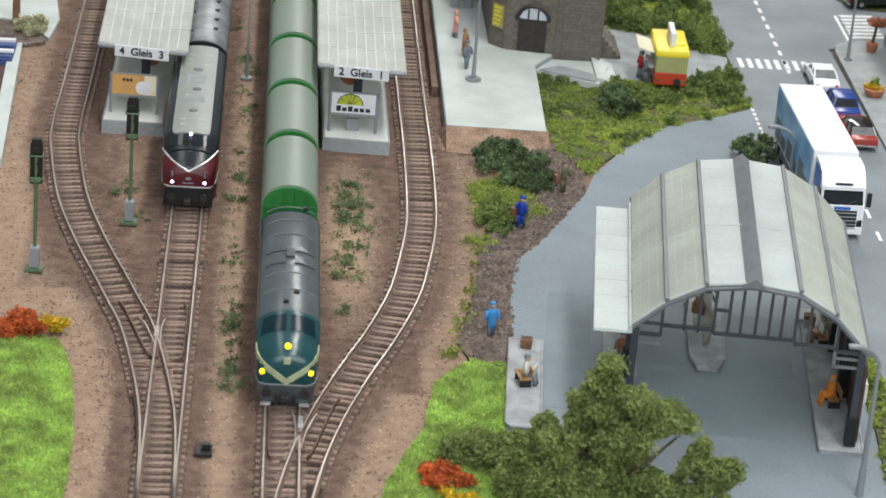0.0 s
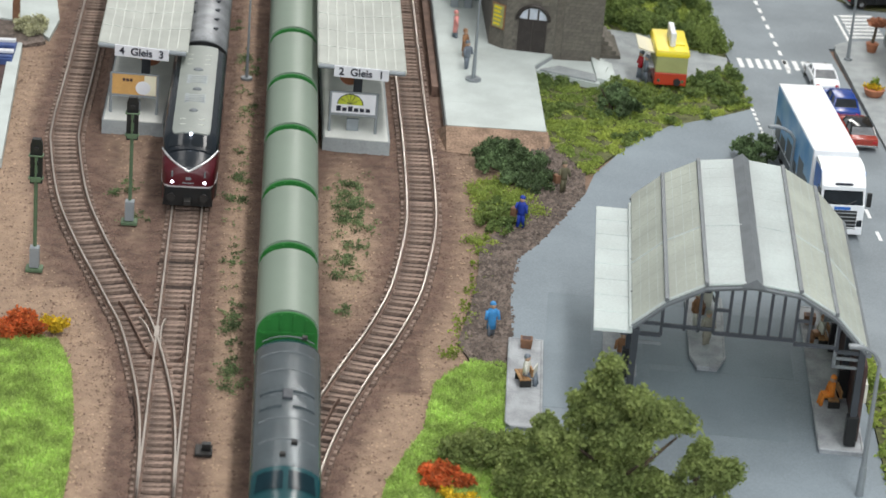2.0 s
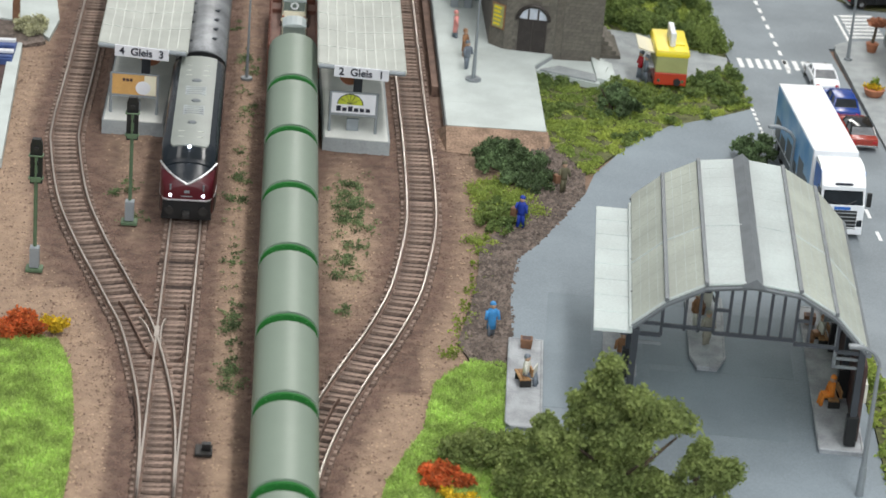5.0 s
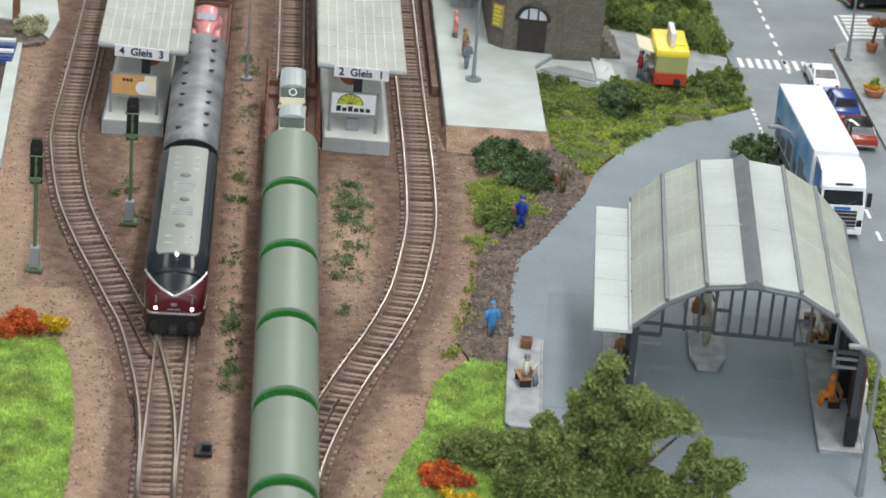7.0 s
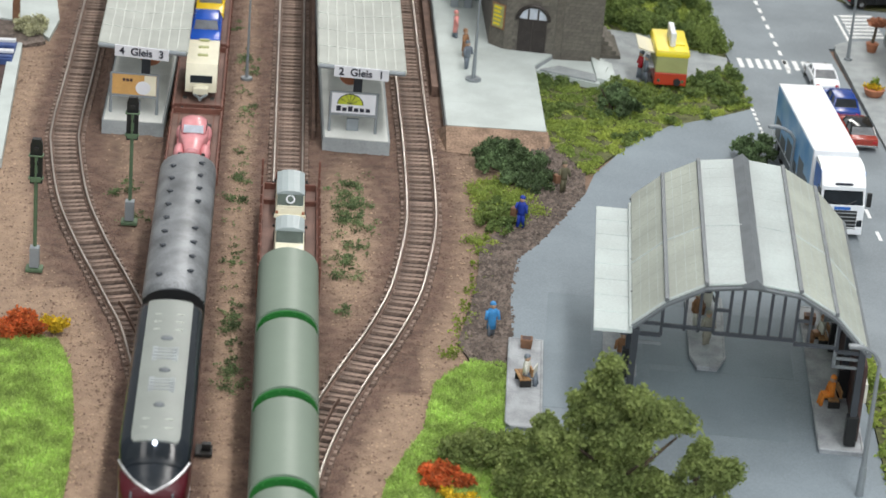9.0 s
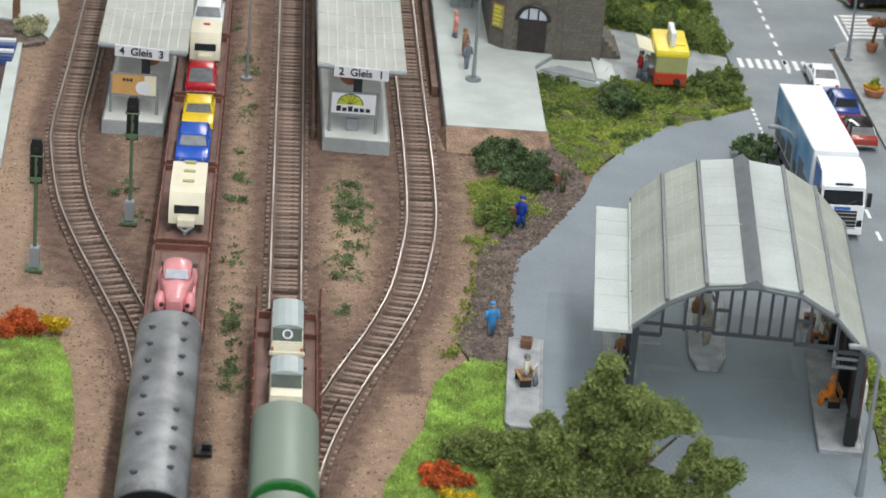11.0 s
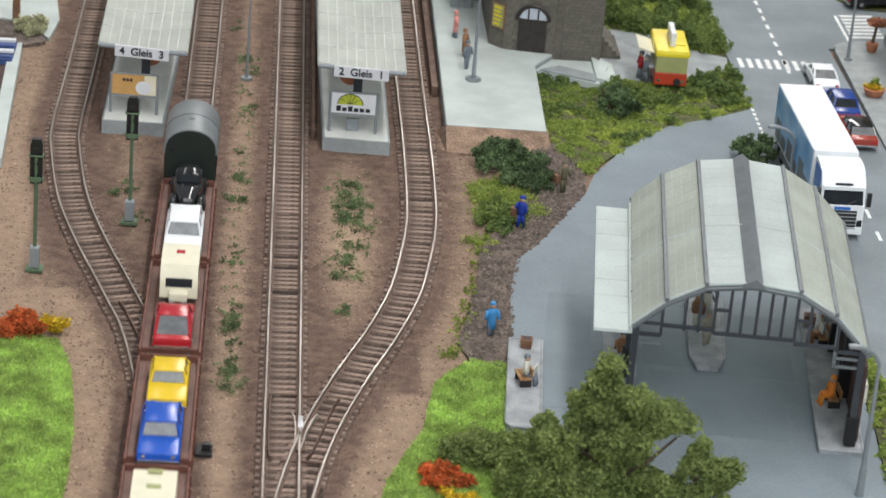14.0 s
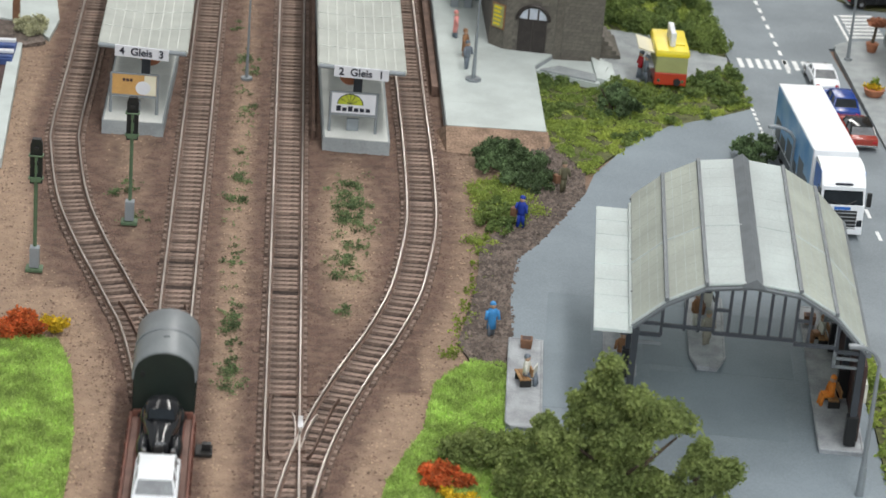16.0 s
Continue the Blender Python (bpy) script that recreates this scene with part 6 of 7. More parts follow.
def plaza():
    t = thing("station_forecourt", "pale concrete station forecourt and platform", "platform", kind="structure")
    poly = [(57, 71), (94, 70), (95.2, 142.5), (103, 156.2), (106, 170), (106, 330), (58, 330)]
    part("base", slab(B(), poly, -1, 4.0), M_GREYCONC, t, "grey concrete edge")
    part("surface", slab(B(), [(57.3, 71.4), (93.7, 70.4), (94.9, 142.5), (102.7, 156.2), (106, 170), (106, 330), (58.3, 330)], 4.0, 4.6), M_CONCRETE, t, "pale concrete surface")
    for y in (96, 118, 150):
        part("joint", box(B(), 58, 94 if y < 142 else 78, y, y + 0.2, 4.5, 4.63), M_CONCRETE, t)
    part("joint", box(B(), 76, 76.2, 71, 155, 4.5, 4.63), M_CONCRETE, t)
    bm = B()
    quads(bm, [[(54, 80, -1), (57, 71.6, 4.3), (66, 71.3, 4.4), (76, 71, 4.4), (86, 70.7, 4.4), (94.4, 70.4, 4.3), (96, 78, -1)], [(54, 62, -1), (57, 58, -0.7), (66, 56, -0.6), (76, 58, -0.6), (86, 60, -0.5), (94, 62, -0.5), (96, 66, -1)]], close=False, cap=False)
    tagged(part("soil_ramp", bm, M_BANK), "sandy soil banked up against the forecourt edge", "ground", "", "structure")
    e = tagged(part("platform_edge", box(B(), 53.6, 56.0, 115, 330, -0.8, 3.4, 0.2), M_RAILSIDE), "brown timber platform edge strip", "trim", "", "structure")
    tagged(part("platform_edge", box(B(), 8.0, 9.4, 62, 330, -0.8, 3.0, 0.2), M_RAILSIDE), "brown timber platform edge strip", "trim", "", "structure")
    tagged(part("platform_edge", box(B(), -68.6, -67.3, 70, 330, -0.8, 3.0, 0.2), M_RAILSIDE), "brown timber platform edge strip", "trim", "", "structure")


def pot(x, y, z, label, kind):
    t = thing("plant_pot", label, "plant pot", x, y, z, 0, "plant pots")
    prof = [(2.6, 0), (3.6, 1.2), (4.2, 3.0), (3.7, 3.2)] if kind == "bowl" else [(1.8, 0), (2.7, 3.6), (2.4, 3.8)]
    part("pot", quads(B(), [[(r * math.cos(2 * math.pi * i / 14), r * math.sin(2 * math.pi * i / 14), zz) for i in range(14)] for r, zz in prof]), M_TERRA, t, smooth=True)
    if kind == "bowl":
        v, f = flock_mesh([(0, 0, 3.8, 3.6, 3.2, 1.8)], 26, 0.7, 7)
        raw("flowers", v, f, M_YELFLOWER, t, "yellow flowers")
        v, f = flock_mesh([(0.3, 0.5, 5.8, 1.6, 1.6, 1.6)], 26, 0.7, 8)
        raw("leaves", v, f, M_MOSS, t)
    else:
        part("stem", rod(B(), (0, 0, 3.5), (0.9, 0, 11), 0.7, 8, 0.5), M_TRUNK, t)
        v, f = flock_mesh([(1.5, 0, 12.6, 4.2, 3.6, 1.8)], 22, 1.1, 9)
        raw("leaves", v, f, M_TERRA, t, "dry orange leaves")
    return t


# ---- planting ----
def shrub(x, y, label, blobs, material, per=9, size=0.9, seed=1, category="shrub"):
    t = thing("shrub", label, category, x, y, 0, 0, "shrubs")
    b = B()
    for k in range(5):
        a = 2 * math.pi * k / 5 + seed
        bx, by, bz = blobs[k % len(blobs)][:3]
        rod(b, (bx * 0.2, by * 0.2, -0.5), (bx + math.cos(a), by + math.sin(a), bz), 0.5, 6, 0.2)
    part("twigs", b, M_TRUNK, t)
    v, f = flock_mesh(blobs, per * 2.2, size * 0.68, seed, 0.4)
    raw("leaves", v, f, material, t)
    return t


def cloud(cx, cy, cz, rx, ry, rz, n, r, seed):
    rng = np.random.default_rng(seed)
    out = []
    for _ in range(n):
        d = rng.normal(size=3)
        d /= np.linalg.norm(d)
        k = rng.random() ** 0.4
        s = r * (0.6 + 0.7 * rng.random())
        out.append((cx + d[0] * rx * k, cy + d[1] * ry * k, cz + d[2] * rz * k, s, s, s * 0.85))
    return out


def big_tree():
    t = thing("tree", "leafy yellow-green tree with bumpy flocked crown", "tree", 92, -205, 0)
    b = B()
    quads(b, [[(r * math.cos(2 * math.pi * i / 10) + ox, r * math.sin(2 * math.pi * i / 10) + oy, z) for i in range(10)] for r, z, ox, oy in ((3.4, -0.6, 0, 0), (2.4, 3, 0.2, 0), (1.9, 12, 0.8, 0.4), (1.0, 19, -0.6, 0.6), (0.5, 25, -1.5, 0.8))])
    part("trunk", b, M_TRUNK, t)
    limbs = [((0, 0, 8), (14, 2, 22)), ((0, 0, 9), (-16, 2, 20)), ((0, 0, 14), (-5, 4, 27)), ((0, 0, 12), (5, 6, 24)), ((0, 0, 10), (2, -12, 20))]
    for p, q in limbs:
        part("limb", rod(B(), p, q, 0.9, 7, 0.3), M_TRUNK, t)
    blobs = (cloud(-6, 5, 37, 4, 4, 4.5, 9, 3.4, 1) + cloud(-12, 5, 29, 7, 6, 5, 16, 3.6, 2) + cloud(4, 5, 28.5, 9, 6, 4.5, 20, 3.6, 3) + cloud(12, 5, 25.5, 6, 5, 3.5, 12, 3.2, 4)
             + cloud(-18, 4, 19, 7, 7, 5, 18, 3.6, 5) + cloud(-4, 2, 20, 10, 7, 5, 22, 3.8, 6) + cloud(-24, 2, 10, 7, 7, 5, 16, 3.6, 7) + cloud(-8, -2, 9, 12, 8, 5, 30, 3.8, 8)
             + cloud(-2, 6, 14, 12, 6, 6, 26, 3.8, 9) + cloud(-14, 6, 14, 9, 6, 5, 18, 3.6, 10) + cloud(-30, 4, 6, 8, 6, 4, 14, 3.4, 13))
    v, f = flock_mesh(blobs, 42, 0.62, 11, 0.5)
    raw("crown", v, f, M_LEAF, t)
    t2 = thing("tree", "small yellow-green flocked tree beside the forecourt", "tree", 112, -206, 0)
    part("trunk", rod(B(), (0, 0, -0.5), (0, 0, 12), 1.6, 8, 0.7), M_TRUNK, t2)
    blobs = cloud(0, 2, 17, 5, 5, 4, 10, 3.2, 21) + cloud(6, 2, 11.5, 6, 5, 3.5, 12, 3.2, 22) + cloud(-8, 1, 8, 7, 6, 4, 14, 3.4, 23) + cloud(4, -4, 5, 9, 6, 4, 14, 3.4, 24)
    v, f = flock_mesh(blobs, 42, 0.62, 12, 0.5)
    raw("crown", v, f, M_LEAF, t2)


def blades(name, poly, n, h, material, label, z, seed):
    rng = np.random.default_rng(seed)
    p = scatter(poly, n, seed)
    n = len(p)
    a = rng.random(n) * 6.283
    w = 0.32
    lean = rng.normal(size=(n, 2)) * 0.5
    hh = h * (0.6 + 0.8 * rng.random(n)) * (1 + 0.4 * np.sin(p[:, 0] * 0.9) * np.sin(p[:, 1] * 0.8 + 1))
    v = np.empty((n, 3, 3))
    v[:, 0] = np.column_stack([p[:, 0] - w * np.cos(a), p[:, 1] - w * np.sin(a), np.full(n, z)])
    v[:, 1] = np.column_stack([p[:, 0] + w * np.cos(a), p[:, 1] + w * np.sin(a), np.full(n, z)])
    v[:, 2] = np.column_stack([p[:, 0] + lean[:, 0], p[:, 1] + lean[:, 1], z + hh])
    return raw(name, v.reshape(-1, 3), [(3 * i, 3 * i + 1, 3 * i + 2) for i in range(n)], material, None, label, "grass", "stuff")


def tufts(name, spots, r, material, label, seed, per=9, size=0.45, hz=0.5):
    rng = np.random.default_rng(seed)
    blobs = []
    for x, y, s in spots:
        for _ in range(int(4 + 5 * s)):
            rr = r * s * (0.4 + 0.5 * rng.random())
            blobs.append((x + rng.normal() * r * s * 0.8, y + rng.normal() * r * s * 1.1, 0.1, rr, rr, rr * hz))
    v, f = flock_mesh(blobs, per, size, seed, 0.2)
    return raw(name, v, f, material, None, label, "weeds", "stuff")


def planting():
    for poly, nm, seed in ((LAWN_L, "lawn_west", 1), (LAWN_R, "lawn_east", 2)):
        inlay(nm, poly, 0.25, M_GRASSBASE, "bright green lawn base", "lawn")
        blades("lawn_grass", poly, 95000, 0.95, M_GRASS, "bright yellow-green short lawn grass", 0.2, seed)
    big_tree()
    shrub(80, 40, "dense dark green bush on the bank", cloud(-2, 6, 2.8, 14, 15, 3.0, 80, 2.2, 31) + cloud(4, -8, 2.2, 10, 13, 2.4, 52, 1.9, 131), M_BUSH, 13, 0.9, 31)
    shrub(73, -6, "low dark green bush on the soil bank", cloud(0, 0, 1.4, 9, 17, 1.8, 60, 1.7, 32), M_MEADOWDARK, 12, 0.85, 32)
    tufts("bank_moss", [(72, 18, 1.6), (80, 8, 1.6), (74, 26, 1.2), (66, -24, 1.0), (82, 16, 1.3), (76, -2, 1.3), (70, 8, 1.3)], 4.0, M_MEADOW, "dull green moss on the bank", 33, 18)
    shrub(170, 64, "dark green bush behind the shed", cloud(0, 0, 4.5, 8, 10, 4.5, 56, 1.9, 34), M_BUSH, 13, 0.9, 34)
    shrub(124, 108, "dark green bush in the meadow", cloud(0, 0, 4.5, 9, 11, 5.0, 60, 1.9, 35), M_BUSH, 13, 0.9, 35)
    shrub(52, -182, "olive green low bush beside the lawn", cloud(0, 2, 4, 8, 8, 3.5, 26, 3.4, 36), M_LEAF, 9, 1.0, 36)
    shrub(64, -186, "olive green low bush beside the tree", cloud(0, 2, 5, 8, 8, 4, 26, 3.4, 46), M_LEAF, 9, 1.0, 46)
    shrub(44.5, -196, "red flowering shrub on the lawn", cloud(0, 0, 2.8, 8.5, 6, 2.4, 34, 2.0, 37), M_REDFLOWER, 13, 0.9, 37)
    shrub(48, -207, "yellow flowering shrub on the lawn", cloud(0, 0, 1.8, 6, 4, 1.5, 18, 1.8, 38), M_YELFLOWER, 13, 0.9, 38)
    shrub(-79, -112, "red flowering shrub beside the lawn", cloud(0, 0, 2.8, 8, 5.5, 2.2, 22, 2.6, 39), M_REDFLOWER, 13, 0.9, 39)
    shrub(-69, -110, "yellow flowering shrub beside the lawn", cloud(0, 0, 2.4, 5, 4, 2, 12, 2.2, 40), M_YELFLOWER, 10, 0.9, 40)
    shrub(-101, 158, "pale yellow flowering shrub", cloud(0, 0, 3, 5, 9, 2.2, 16, 2.8, 41), M_PALEFLOWER, 11, 1.0, 41)
    shrub(176, -118, "yellow-green bush beside the shed", cloud(0, 0, 4, 4, 9, 3, 14, 2.6, 47), M_MEADOW, 10, 1.0, 47)
    rng = np.random.default_rng(9)
    for nm, poly, n, seed in (("meadow", MEADOW, 900, 51), ("back_meadow", BACK_MEADOW, 900, 52)):
        back = nm != "meadow"
        low, high = [], []
        for x, y in scatter(poly, n, seed):
            lush = noise.noise(Vector((x * 0.045, y * 0.045, seed))) + (0.18 if back else (y - 112) * 0.006)
            r = 1.3 + 1.7 * rng.random()
            if lush > 0.06:
                up = 0.6 + 1.3 * min(lush, 0.6) + (0.8 if back else 0)
                for _ in range(2):
                    high.append((x + rng.normal() * 1.4, y + rng.normal() * 1.4, r * (0.3 + 0.9 * rng.random()) * up, r * 0.8, r * 0.8, r * 0.7 * up))
            low.append((x, y, 0.5, r * 1.3, r * 1.3, r * 0.35))
        v, f = flock_mesh(low, 17, 0.62, seed, 0.3)
        raw(nm + "_turf", v, f, M_MEADOW, None, "lime green low meadow turf", "meadow", "stuff")
        v, f = flock_mesh(high, 20, 0.62, seed + 5, 0.35)
        raw(nm + "_growth", v, f, M_MEADOWDARK, None, "mid green bushy meadow growth", "shrubs", "stuff")
    vg = [(171.8, -172), (173.8, -150), (175, -120), (176.2, -50), (180, -50), (182, -120), (182, -225), (169, -225)]
    v, f = flock_mesh([(x, y, 0.8, 1.8, 1.8, 1.2) for x, y in scatter(vg, 330, 61)], 8, 0.9, 61, 0.3)
    raw("verge_growth", v, f, M_MEADOW, None, "green verge growth", "shrubs", "stuff")
    tufts("yard_weeds", [(-19.5, 180, .7), (-17.5, 143, .9), (-15, 88, .8), (-16.6, 45, .5), (-16.6, 20, .9), (-16, 0, .9), (-18.3, -52, .7), (-15.5, -46, .5), (-16.4, -89, .8), (-17, -99, 1), (-16.2, -127, 1), (-15.8, -138, 1),
                        (22.6, 20, 1), (22.4, 8, 1.2), (20.3, -9.7, 1.2), (22.1, -19, 1.1), (19.4, -45, .9), (19.2, -57, .9), (17.7, -83, .9), (21, -30, .6), (-56, 4, .9), (-54, 12, .6), (-50.5, -18, .9), (24, -2, .9), (19, 2, .8), (23.5, -36, .7), (-14, 132, .7), (-18, 110, .5), (-14.5, -112, .6)], 3.4, M_WEED, "dark green weed tufts between the tracks", 62, 16, 0.36)
    wr = np.random.default_rng(65)
    strip = [(20.5 + wr.normal() * 3.0, y + wr.normal() * 2, 0.25 + 0.3 * wr.random()) for y in np.linspace(28, -62, 46)] + [(-16.5 + wr.normal() * 2.2, y + wr.normal() * 4, 0.15 + 0.25 * wr.random()) for y in np.linspace(150, -140, 46)]
    tufts("fine_weeds", strip, 3.2, M_WEEDPALE, "fine dry green weeds in the sandy strips", 66, 14, 0.3, 0.35)
    tufts("bank_edge_moss", [(63, -32, .8), (62, -44, .8), (61, -56, .9), (60, -66, .9), (58.5, -78, 1), (56, -88, 1), (54, -97, 1), (52, -108, 1), (50, -114, .8), (66, -20, .8)], 2.4, M_MOSS, "yellow-green moss edging the soil bank", 63)
    far = [(x, y, 3, 4, 4, 3) for x, y in scatter([(241, 300), (246, 258), (262, 262), (262, 320)], 60, 64)]
    v, f = flock_mesh(far, 8, 1.0, 64, 0.3)
    raw("corner_growth", v, f, M_BUSH, None, "dark green growth at the street corner", "shrubs", "stuff")
    keep = scatter(AREA, 90000, 72)
    d = track_distance(keep)
    grains("ballast_grains", keep[d < 7.4], 0.34, M_SHADEDGRAIN, "brown ballast grains along the tracks, darkened for shade between the sleepers", -0.75, 73)
    thin = np.random.default_rng(78).random(len(keep)) > np.clip((d - 9.5) / 5, 0, 0.9)
    grains("ballast_grains", keep[(d >= 7.4) & thin], 0.34, M_PEBBLE, "brown soil crumbs between the tracks", -0.8, 74)
    sand = scatter(AREA, 60000, 75)
    d = track_distance(sand)
    pick = np.random.default_rng(77).random(len(sand)) < np.clip(sand_and_shade(sand, d) - 0.12, 0, 1)
    grains("sand_grains", sand[pick], 0.36, M_SAND, "pale sandy crumbs between the tracks", -0.8, 76)


# ---- western edge: kerb, beds and a wall corner ----
def west_edge():
    t = thing("garden_kerb", "pale concrete kerb wall round a planted bed", "kerb", kind="structure")
    part("kerb", slab(B(), [(-98.5, 20), (-103.2, 140), (-112, 141), (-130, 141), (-130, 136), (-110, 135), (-107.5, 134), (-103.5, 20)], -1, 2.5), M_CONCRETE, t)
    part("bed", slab(B(), [(-103.6, 20), (-107.6, 134), (-130, 134), (-130, 20)], -1, 1.2), M_DARKWALL, t, "dark brown bed")
    inlay("west_bed", [(-105, 142), (-95, 149), (-100, 168), (-130, 176), (-130, 142)], 0.6, M_DIRT, "dark planted bed", "ground")
    inlay("west_path", [(-94, 152), (-92, 176), (-97, 215), (-130, 225), (-130, 178), (-104, 170)], 0.7, M_CONCRETE, "pale path", "path")
    tub = thing("blue_rack", "dark blue and white slatted rack", "rack", -110, 128, 1.2)
    for k in range(4):
        part("slat", box(B(), -6, 5, -9 + 4.5 * k, -6.6 + 4.5 * k, 2 + 0.6 * k, 3 + 0.6 * k, 0.1), M_SIGN if k % 2 else M_BLUEWALL, tub)
    part("box", box(B(), -6, 5, -10, 10, 0, 2.2), M_BLUEWALL, tub)
    post = thing("wooden_post", "brown wooden post of a shelter", "post", -108.5, 170, 0.6)
    part("post", box(B(), -1.4, 1.4, -1.4, 1.4, 0, 26, 0.2), M_WOODBOX, post)
    part("beam", box(B(), -14, 2, -1.2, 1.2, 24, 26.5, 0.2), M_WOODBOX, post)


def east_side():
    b = thing("corner_house", "tan plastered corner house", "building", 246, 120, 1.4)
    part("wall", box(B(), 0, 60, 0, 84, 0, 70), M_TANWALL, b)
    part("plinth", box(B(), -0.5, 60, -0.5, 84.5, 0, 4), M_GREYCONC, b)
    for k in range(3):
        w = part("window", box(B(), -0.4, 0.2, 12 + 24 * k, 22 + 24 * k, 12, 28, 0.2), M_GLASS, b)
        part("sill", box(B(), -1.4, 0.2, 11 + 24 * k, 23 + 24 * k, 11, 12, 0.1), M_CONCRETE, w)
    st = thing("grille_steps", "grey slatted doorstep on the pavement", "doorstep", 238.5, 143, 1.4)
    for k in range(6):
        part("slat", box(B(), 0, 7.5, 3.2 * k, 3.2 * k + 2.0, 0, 0.8), M_CONCRETE, st)


platform([(12, 53), (36, 51), (35.6, 110), (35.6, 330), (9.6, 330), (9.6, 190)], "pale island platform between two tracks")
platform([(-67, 58), (-45, 57.5), (-43.2, 128), (-43.2, 330), (-66.5, 330), (-66.8, 130)], "pale island platform with orange poster board")
plaza()
station_building()
canopy(9.2, 39.9, 59.4, 4.3, "2  Gleis  1", 86, "off-white flat canopy over the platform")
canopy(-69.3, -38.0, 68.4, 5.5, "4  Gleis  3", 95, "off-white flat canopy over the platform")
ad_board(22.4, 58.4, 16.6, "white advertising board with a lime half disc", True)
ad_board(-56.2, 65.2, 16.6, "orange advertising board with a pale round shape", False)
shed()
island([(-9.5, -3), (3, -3), (3, 96), (-9.5, 96)], "grey concrete pump island along the shed wall")
island([(-45.5, 52), (-43.5, 44.5), (-37.5, 44.5), (-35, 52), (-34.6, 96), (-46, 96)], "grey tapered pump island in the middle")
island([(-72, 34), (-62.5, 34), (-62.5, 96), (-72, 96)], "grey pump island under the side roof")
island([(-5, 1.5), (-3.5, -0.5), (3.5, -0.5), (5, 1.5), (5, 58.5), (-5, 58.5)], "grey concrete kerb island with rounded corners", 69, -161, -4.9)
lorry()
snack_stall()
car("sports_car", "white rear-engined sports car parked at the kerb", 210.3, 153, 0.3, M_WHITE, 180, 27, 10.4, 7.6, "fastback", "parked cars", M_GLASSPALE)
car("saloon_car", "dark blue saloon car parked at the kerb", 212.4, 122, 0.3, M_NAVY, 180, 28, 10.6, 8.4, "saloon", "parked cars")
car("coupe_car", "rust-red coupe with dark roof parked at the kerb", 213.4, 93, 0.3, M_BRICKRED, 180, 28, 10.8, 8.0, "saloon", "parked cars", M_GLASSPALE, M_CARBLACK)
car("saloon_car", "dark car parked at the far corner", 252, 257, 0.6, M_CARBLACK, 100, 27, 10.6, 8.4, "saloon", "parked cars")
lamp_post(69.6, 121, 4.6, 40, "tall grey station lamp with a round foot", 8, 3.0, False, 0.75)
lamp_post(226, 180, 1.4, 40, "grey street lamp on the pavement", 8, 1.8, False, 0.7)
lamp_post(-16.6, 122, -0.6, 40, "slim grey yard lamp between the tracks", 6, 2.2, False, 0.6)
lamp_post(161.3, -190.7, 0.3, 41, "curved grey street lamp beside the forecourt", 7, 1.2)
lamp_post(178.6, 38, 0.3, 18.5, "grey street lamp beside the lorry", 8, 1.4, False, 0.8)
signal(-52, -23.5, "green-posted light signal with black head between the tracks")
signal(-79.2, -65, "green-posted light signal with black head beside the siding")
pot(238, 192, 1.4, "terracotta pot with a dry orange plant", "tree")
pot(228.5, 138, 1.4, "terracotta bowl with yellow flowers", "bowl")
bench(70.6, -133, 1.7, -80, "brown bench on the kerb island")
figure("seated miniature figure with white shirt reading a paper", 71.6, -133, 1.7, M_FIGWHITE, M_FIGGREY, 70, True, False, "paper")
bin_box(73.6, -108, 1.7)
figure("miniature figure in a sky-blue raincoat on the soil bank", 63.5, -98, 0.3, M_FIGSKY, M_FIGGREY, 10, False, True)
figure("miniature figure in dark blue work clothes with a basket", 78.7, -11, 0.4, M_FIGBLUE, M_FIGBLUE, -30, False, False, "basket")
figure("miniature figure in olive clothes on the soil bank", 96, 23, 0.4, M_FIGOLIVE, M_FIGOLIVE, 20, False, False, "basket")
figure("miniature figure in a pink coat on the forecourt", 64.9, 170, 4.6, M_FIGPINK, M_FIGGREY, 90, False, True)
figure("miniature figure in a brown coat on the forecourt", 67.4, 148, 4.6, M_FIGBROWN, M_FIGBROWN, 60, False, True)
figure("miniature figure in grey clothes on the forecourt", 67.6, 134, 4.6, M_FIGGREY, M_FIGGREY, 40)
figure("miniature figure in red waiting at the snack stall", 136.6, 145, 0.8, M_CARRED, M_FIGGREY, -80)
figure("miniature figure in grey waiting at the snack stall", 138.2, 140.5, 0.8, M_FIGGREY, M_FIGGREY, -90)
x, y = loc(-40.5, 61)
figure("pale miniature figure standing on the middle island", x, y, 1.7, M_FIGDRAB, M_FIGDRAB, 10, False, True)
x, y = loc(-43.5, 74)
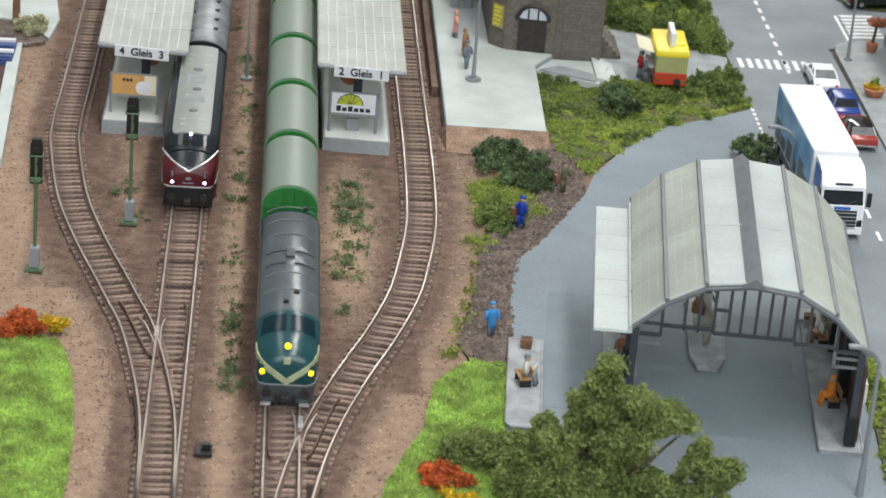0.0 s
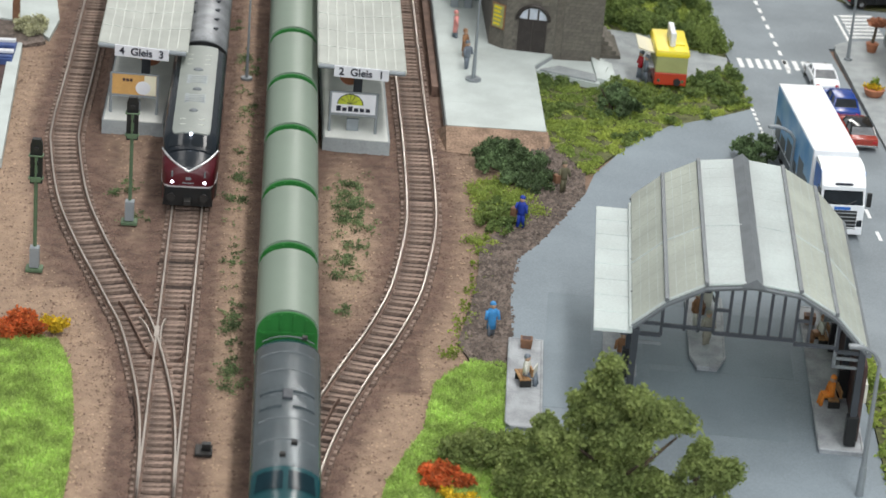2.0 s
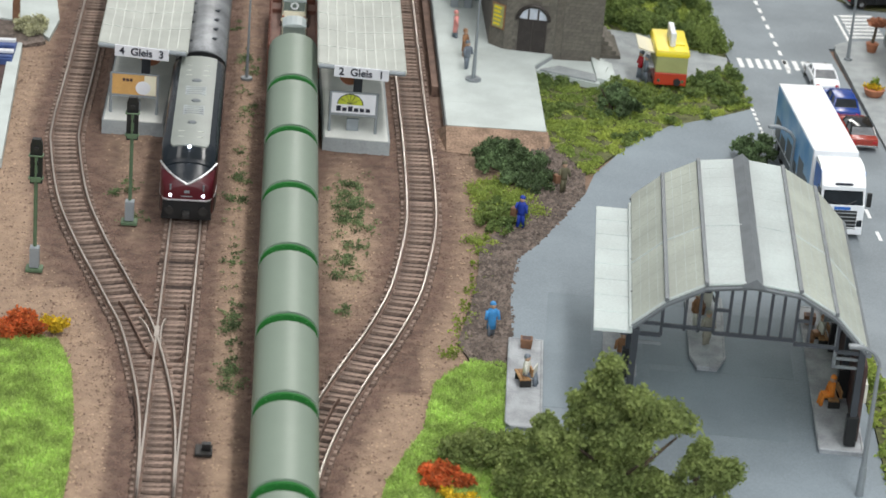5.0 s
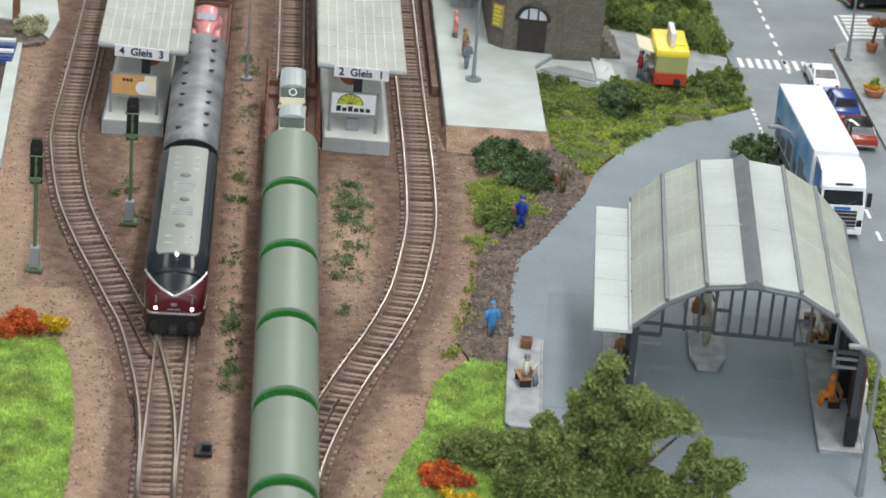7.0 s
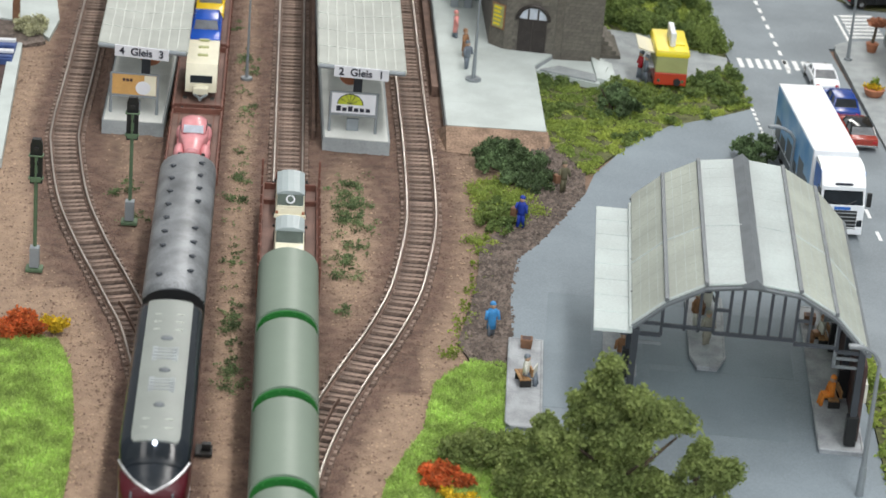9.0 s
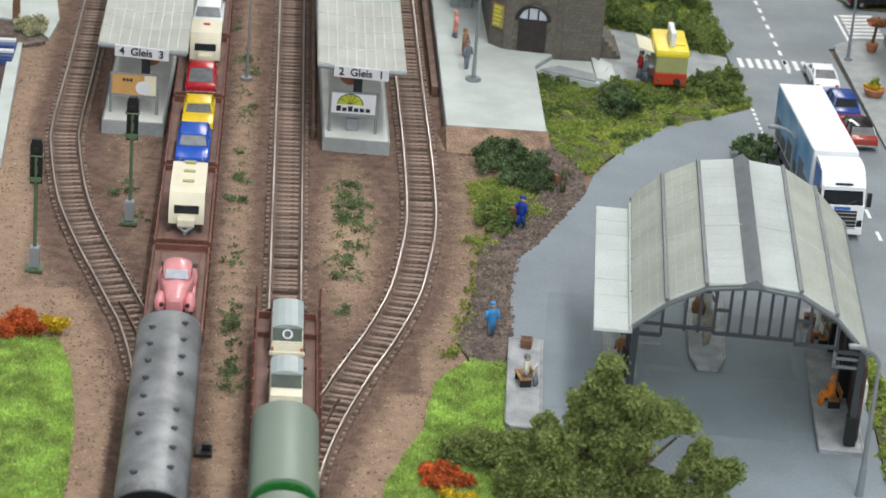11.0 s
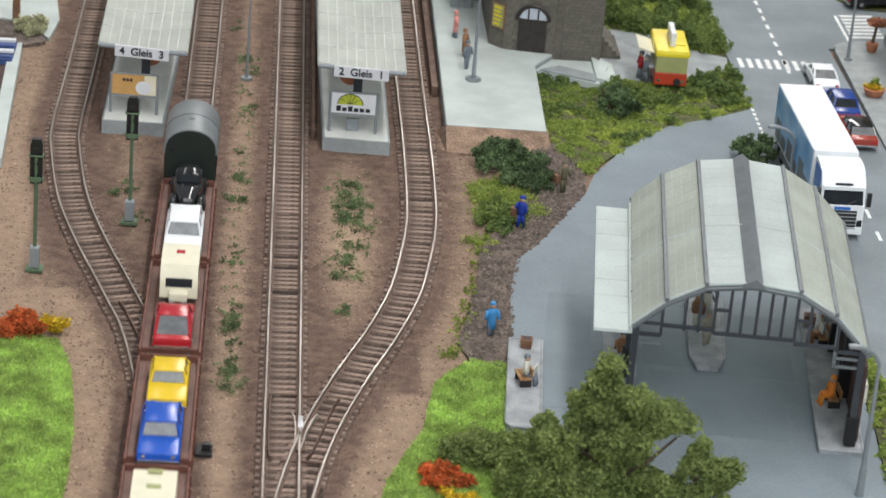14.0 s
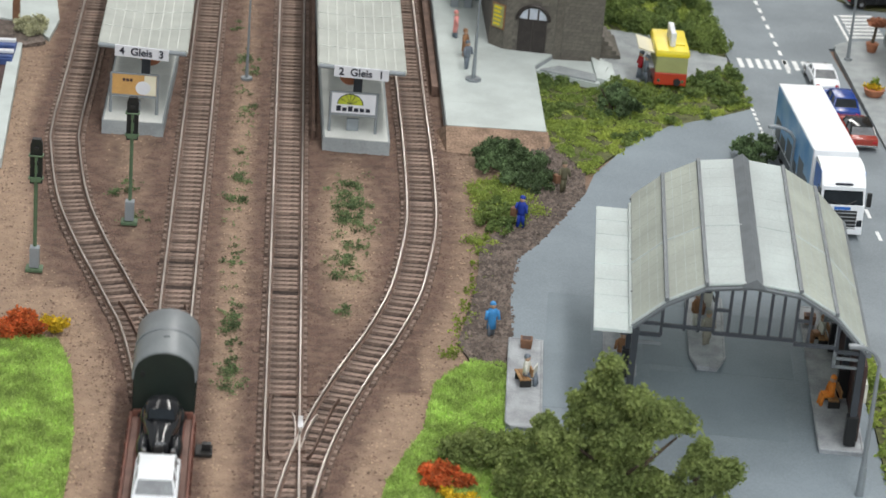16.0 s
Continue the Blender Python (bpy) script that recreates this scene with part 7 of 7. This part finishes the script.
figure("miniature figure in light brown on the middle island", x, y, 1.7, M_FIGBROWN, M_FIGWHITE, 30)
bin_box(*loc(-42, 84), 1.7)
pump(*loc(-39.5, 90), 1.7)
bench(*loc(-4.2, 27), 1.7, -90, "brown bench along the shed wall")
x, y = loc(-4.6, 27)
figure("seated miniature figure in orange clothes", x, y, 1.7, M_FIGORANGE, M_FIGORANGE, -80, True)
x, y = loc(-4.5, 70)
figure("seated miniature figure in white at the shed wall", x, y, 1.7, M_FIGWHITE, M_FIGBROWN, -80, True)
bench(*loc(-4.2, 70), 1.7, -90, "brown bench along the shed wall")
bin_box(*loc(-7, 84), 1.7)
x, y = loc(-67, 40)
figure("miniature figure in brown under the side roof", x, y, 1.7, M_FIGBROWN, M_FIGGREY, 0)
west_edge()
east_side()
planting()


# ---- what moves: two trains on straight tracks ----
def motions():
    goods = [(0, 1.4), (0.5, -16.4), (1, -41.5), (1.5, -67.2), (2, -93.4), (2.5, -119.6), (3, -145.2), (3.5, -171), (4, -196.6), (4.2, -206.8), (5.25, -259), (6.3, -310.5), (6.5, -320), (7, -344), (7.5, -369.5),
             (8, -395), (8.5, -420), (9, -445.3), (9.2, -455.6), (10.25, -509.5), (11.3, -564), (12, -600.3), (12.5, -626.6), (13, -652.5), (14, -704), (15, -756), (16, -808)]
    cars = [(0, 0), (4.2, 0), (4.5, -2), (4.9, -9), (5.4, -24), (5.9, -44), (6.3, -61.3), (6.5, -70.6), (7, -100), (7.5, -130), (8, -160), (8.5, -190.3), (9, -221.3), (9.2, -234.3), (9.8, -272.5), (10.5, -315), (11.3, -359.2),
            (11.5, -368), (12, -396.6), (12.5, -434.6), (13, -476.3), (13.5, -517.5), (14, -559.5), (14.5, -601.3), (15, -644), (15.5, -687.2), (16, -730.6)]
    for rows, members in ((goods, T_GOODS + T_GOODS_LOADS), (cars, T_CAR + LOADS)):
        for ob, y in members:
            x, z, turn = ob.location.x, ob.location.z, math.degrees(ob.matrix_world.to_euler().z)
            walk(ob, [(s, pose(x, (y + d) * MM, z, 0, 0, turn)) for s, d in rows])


motions()
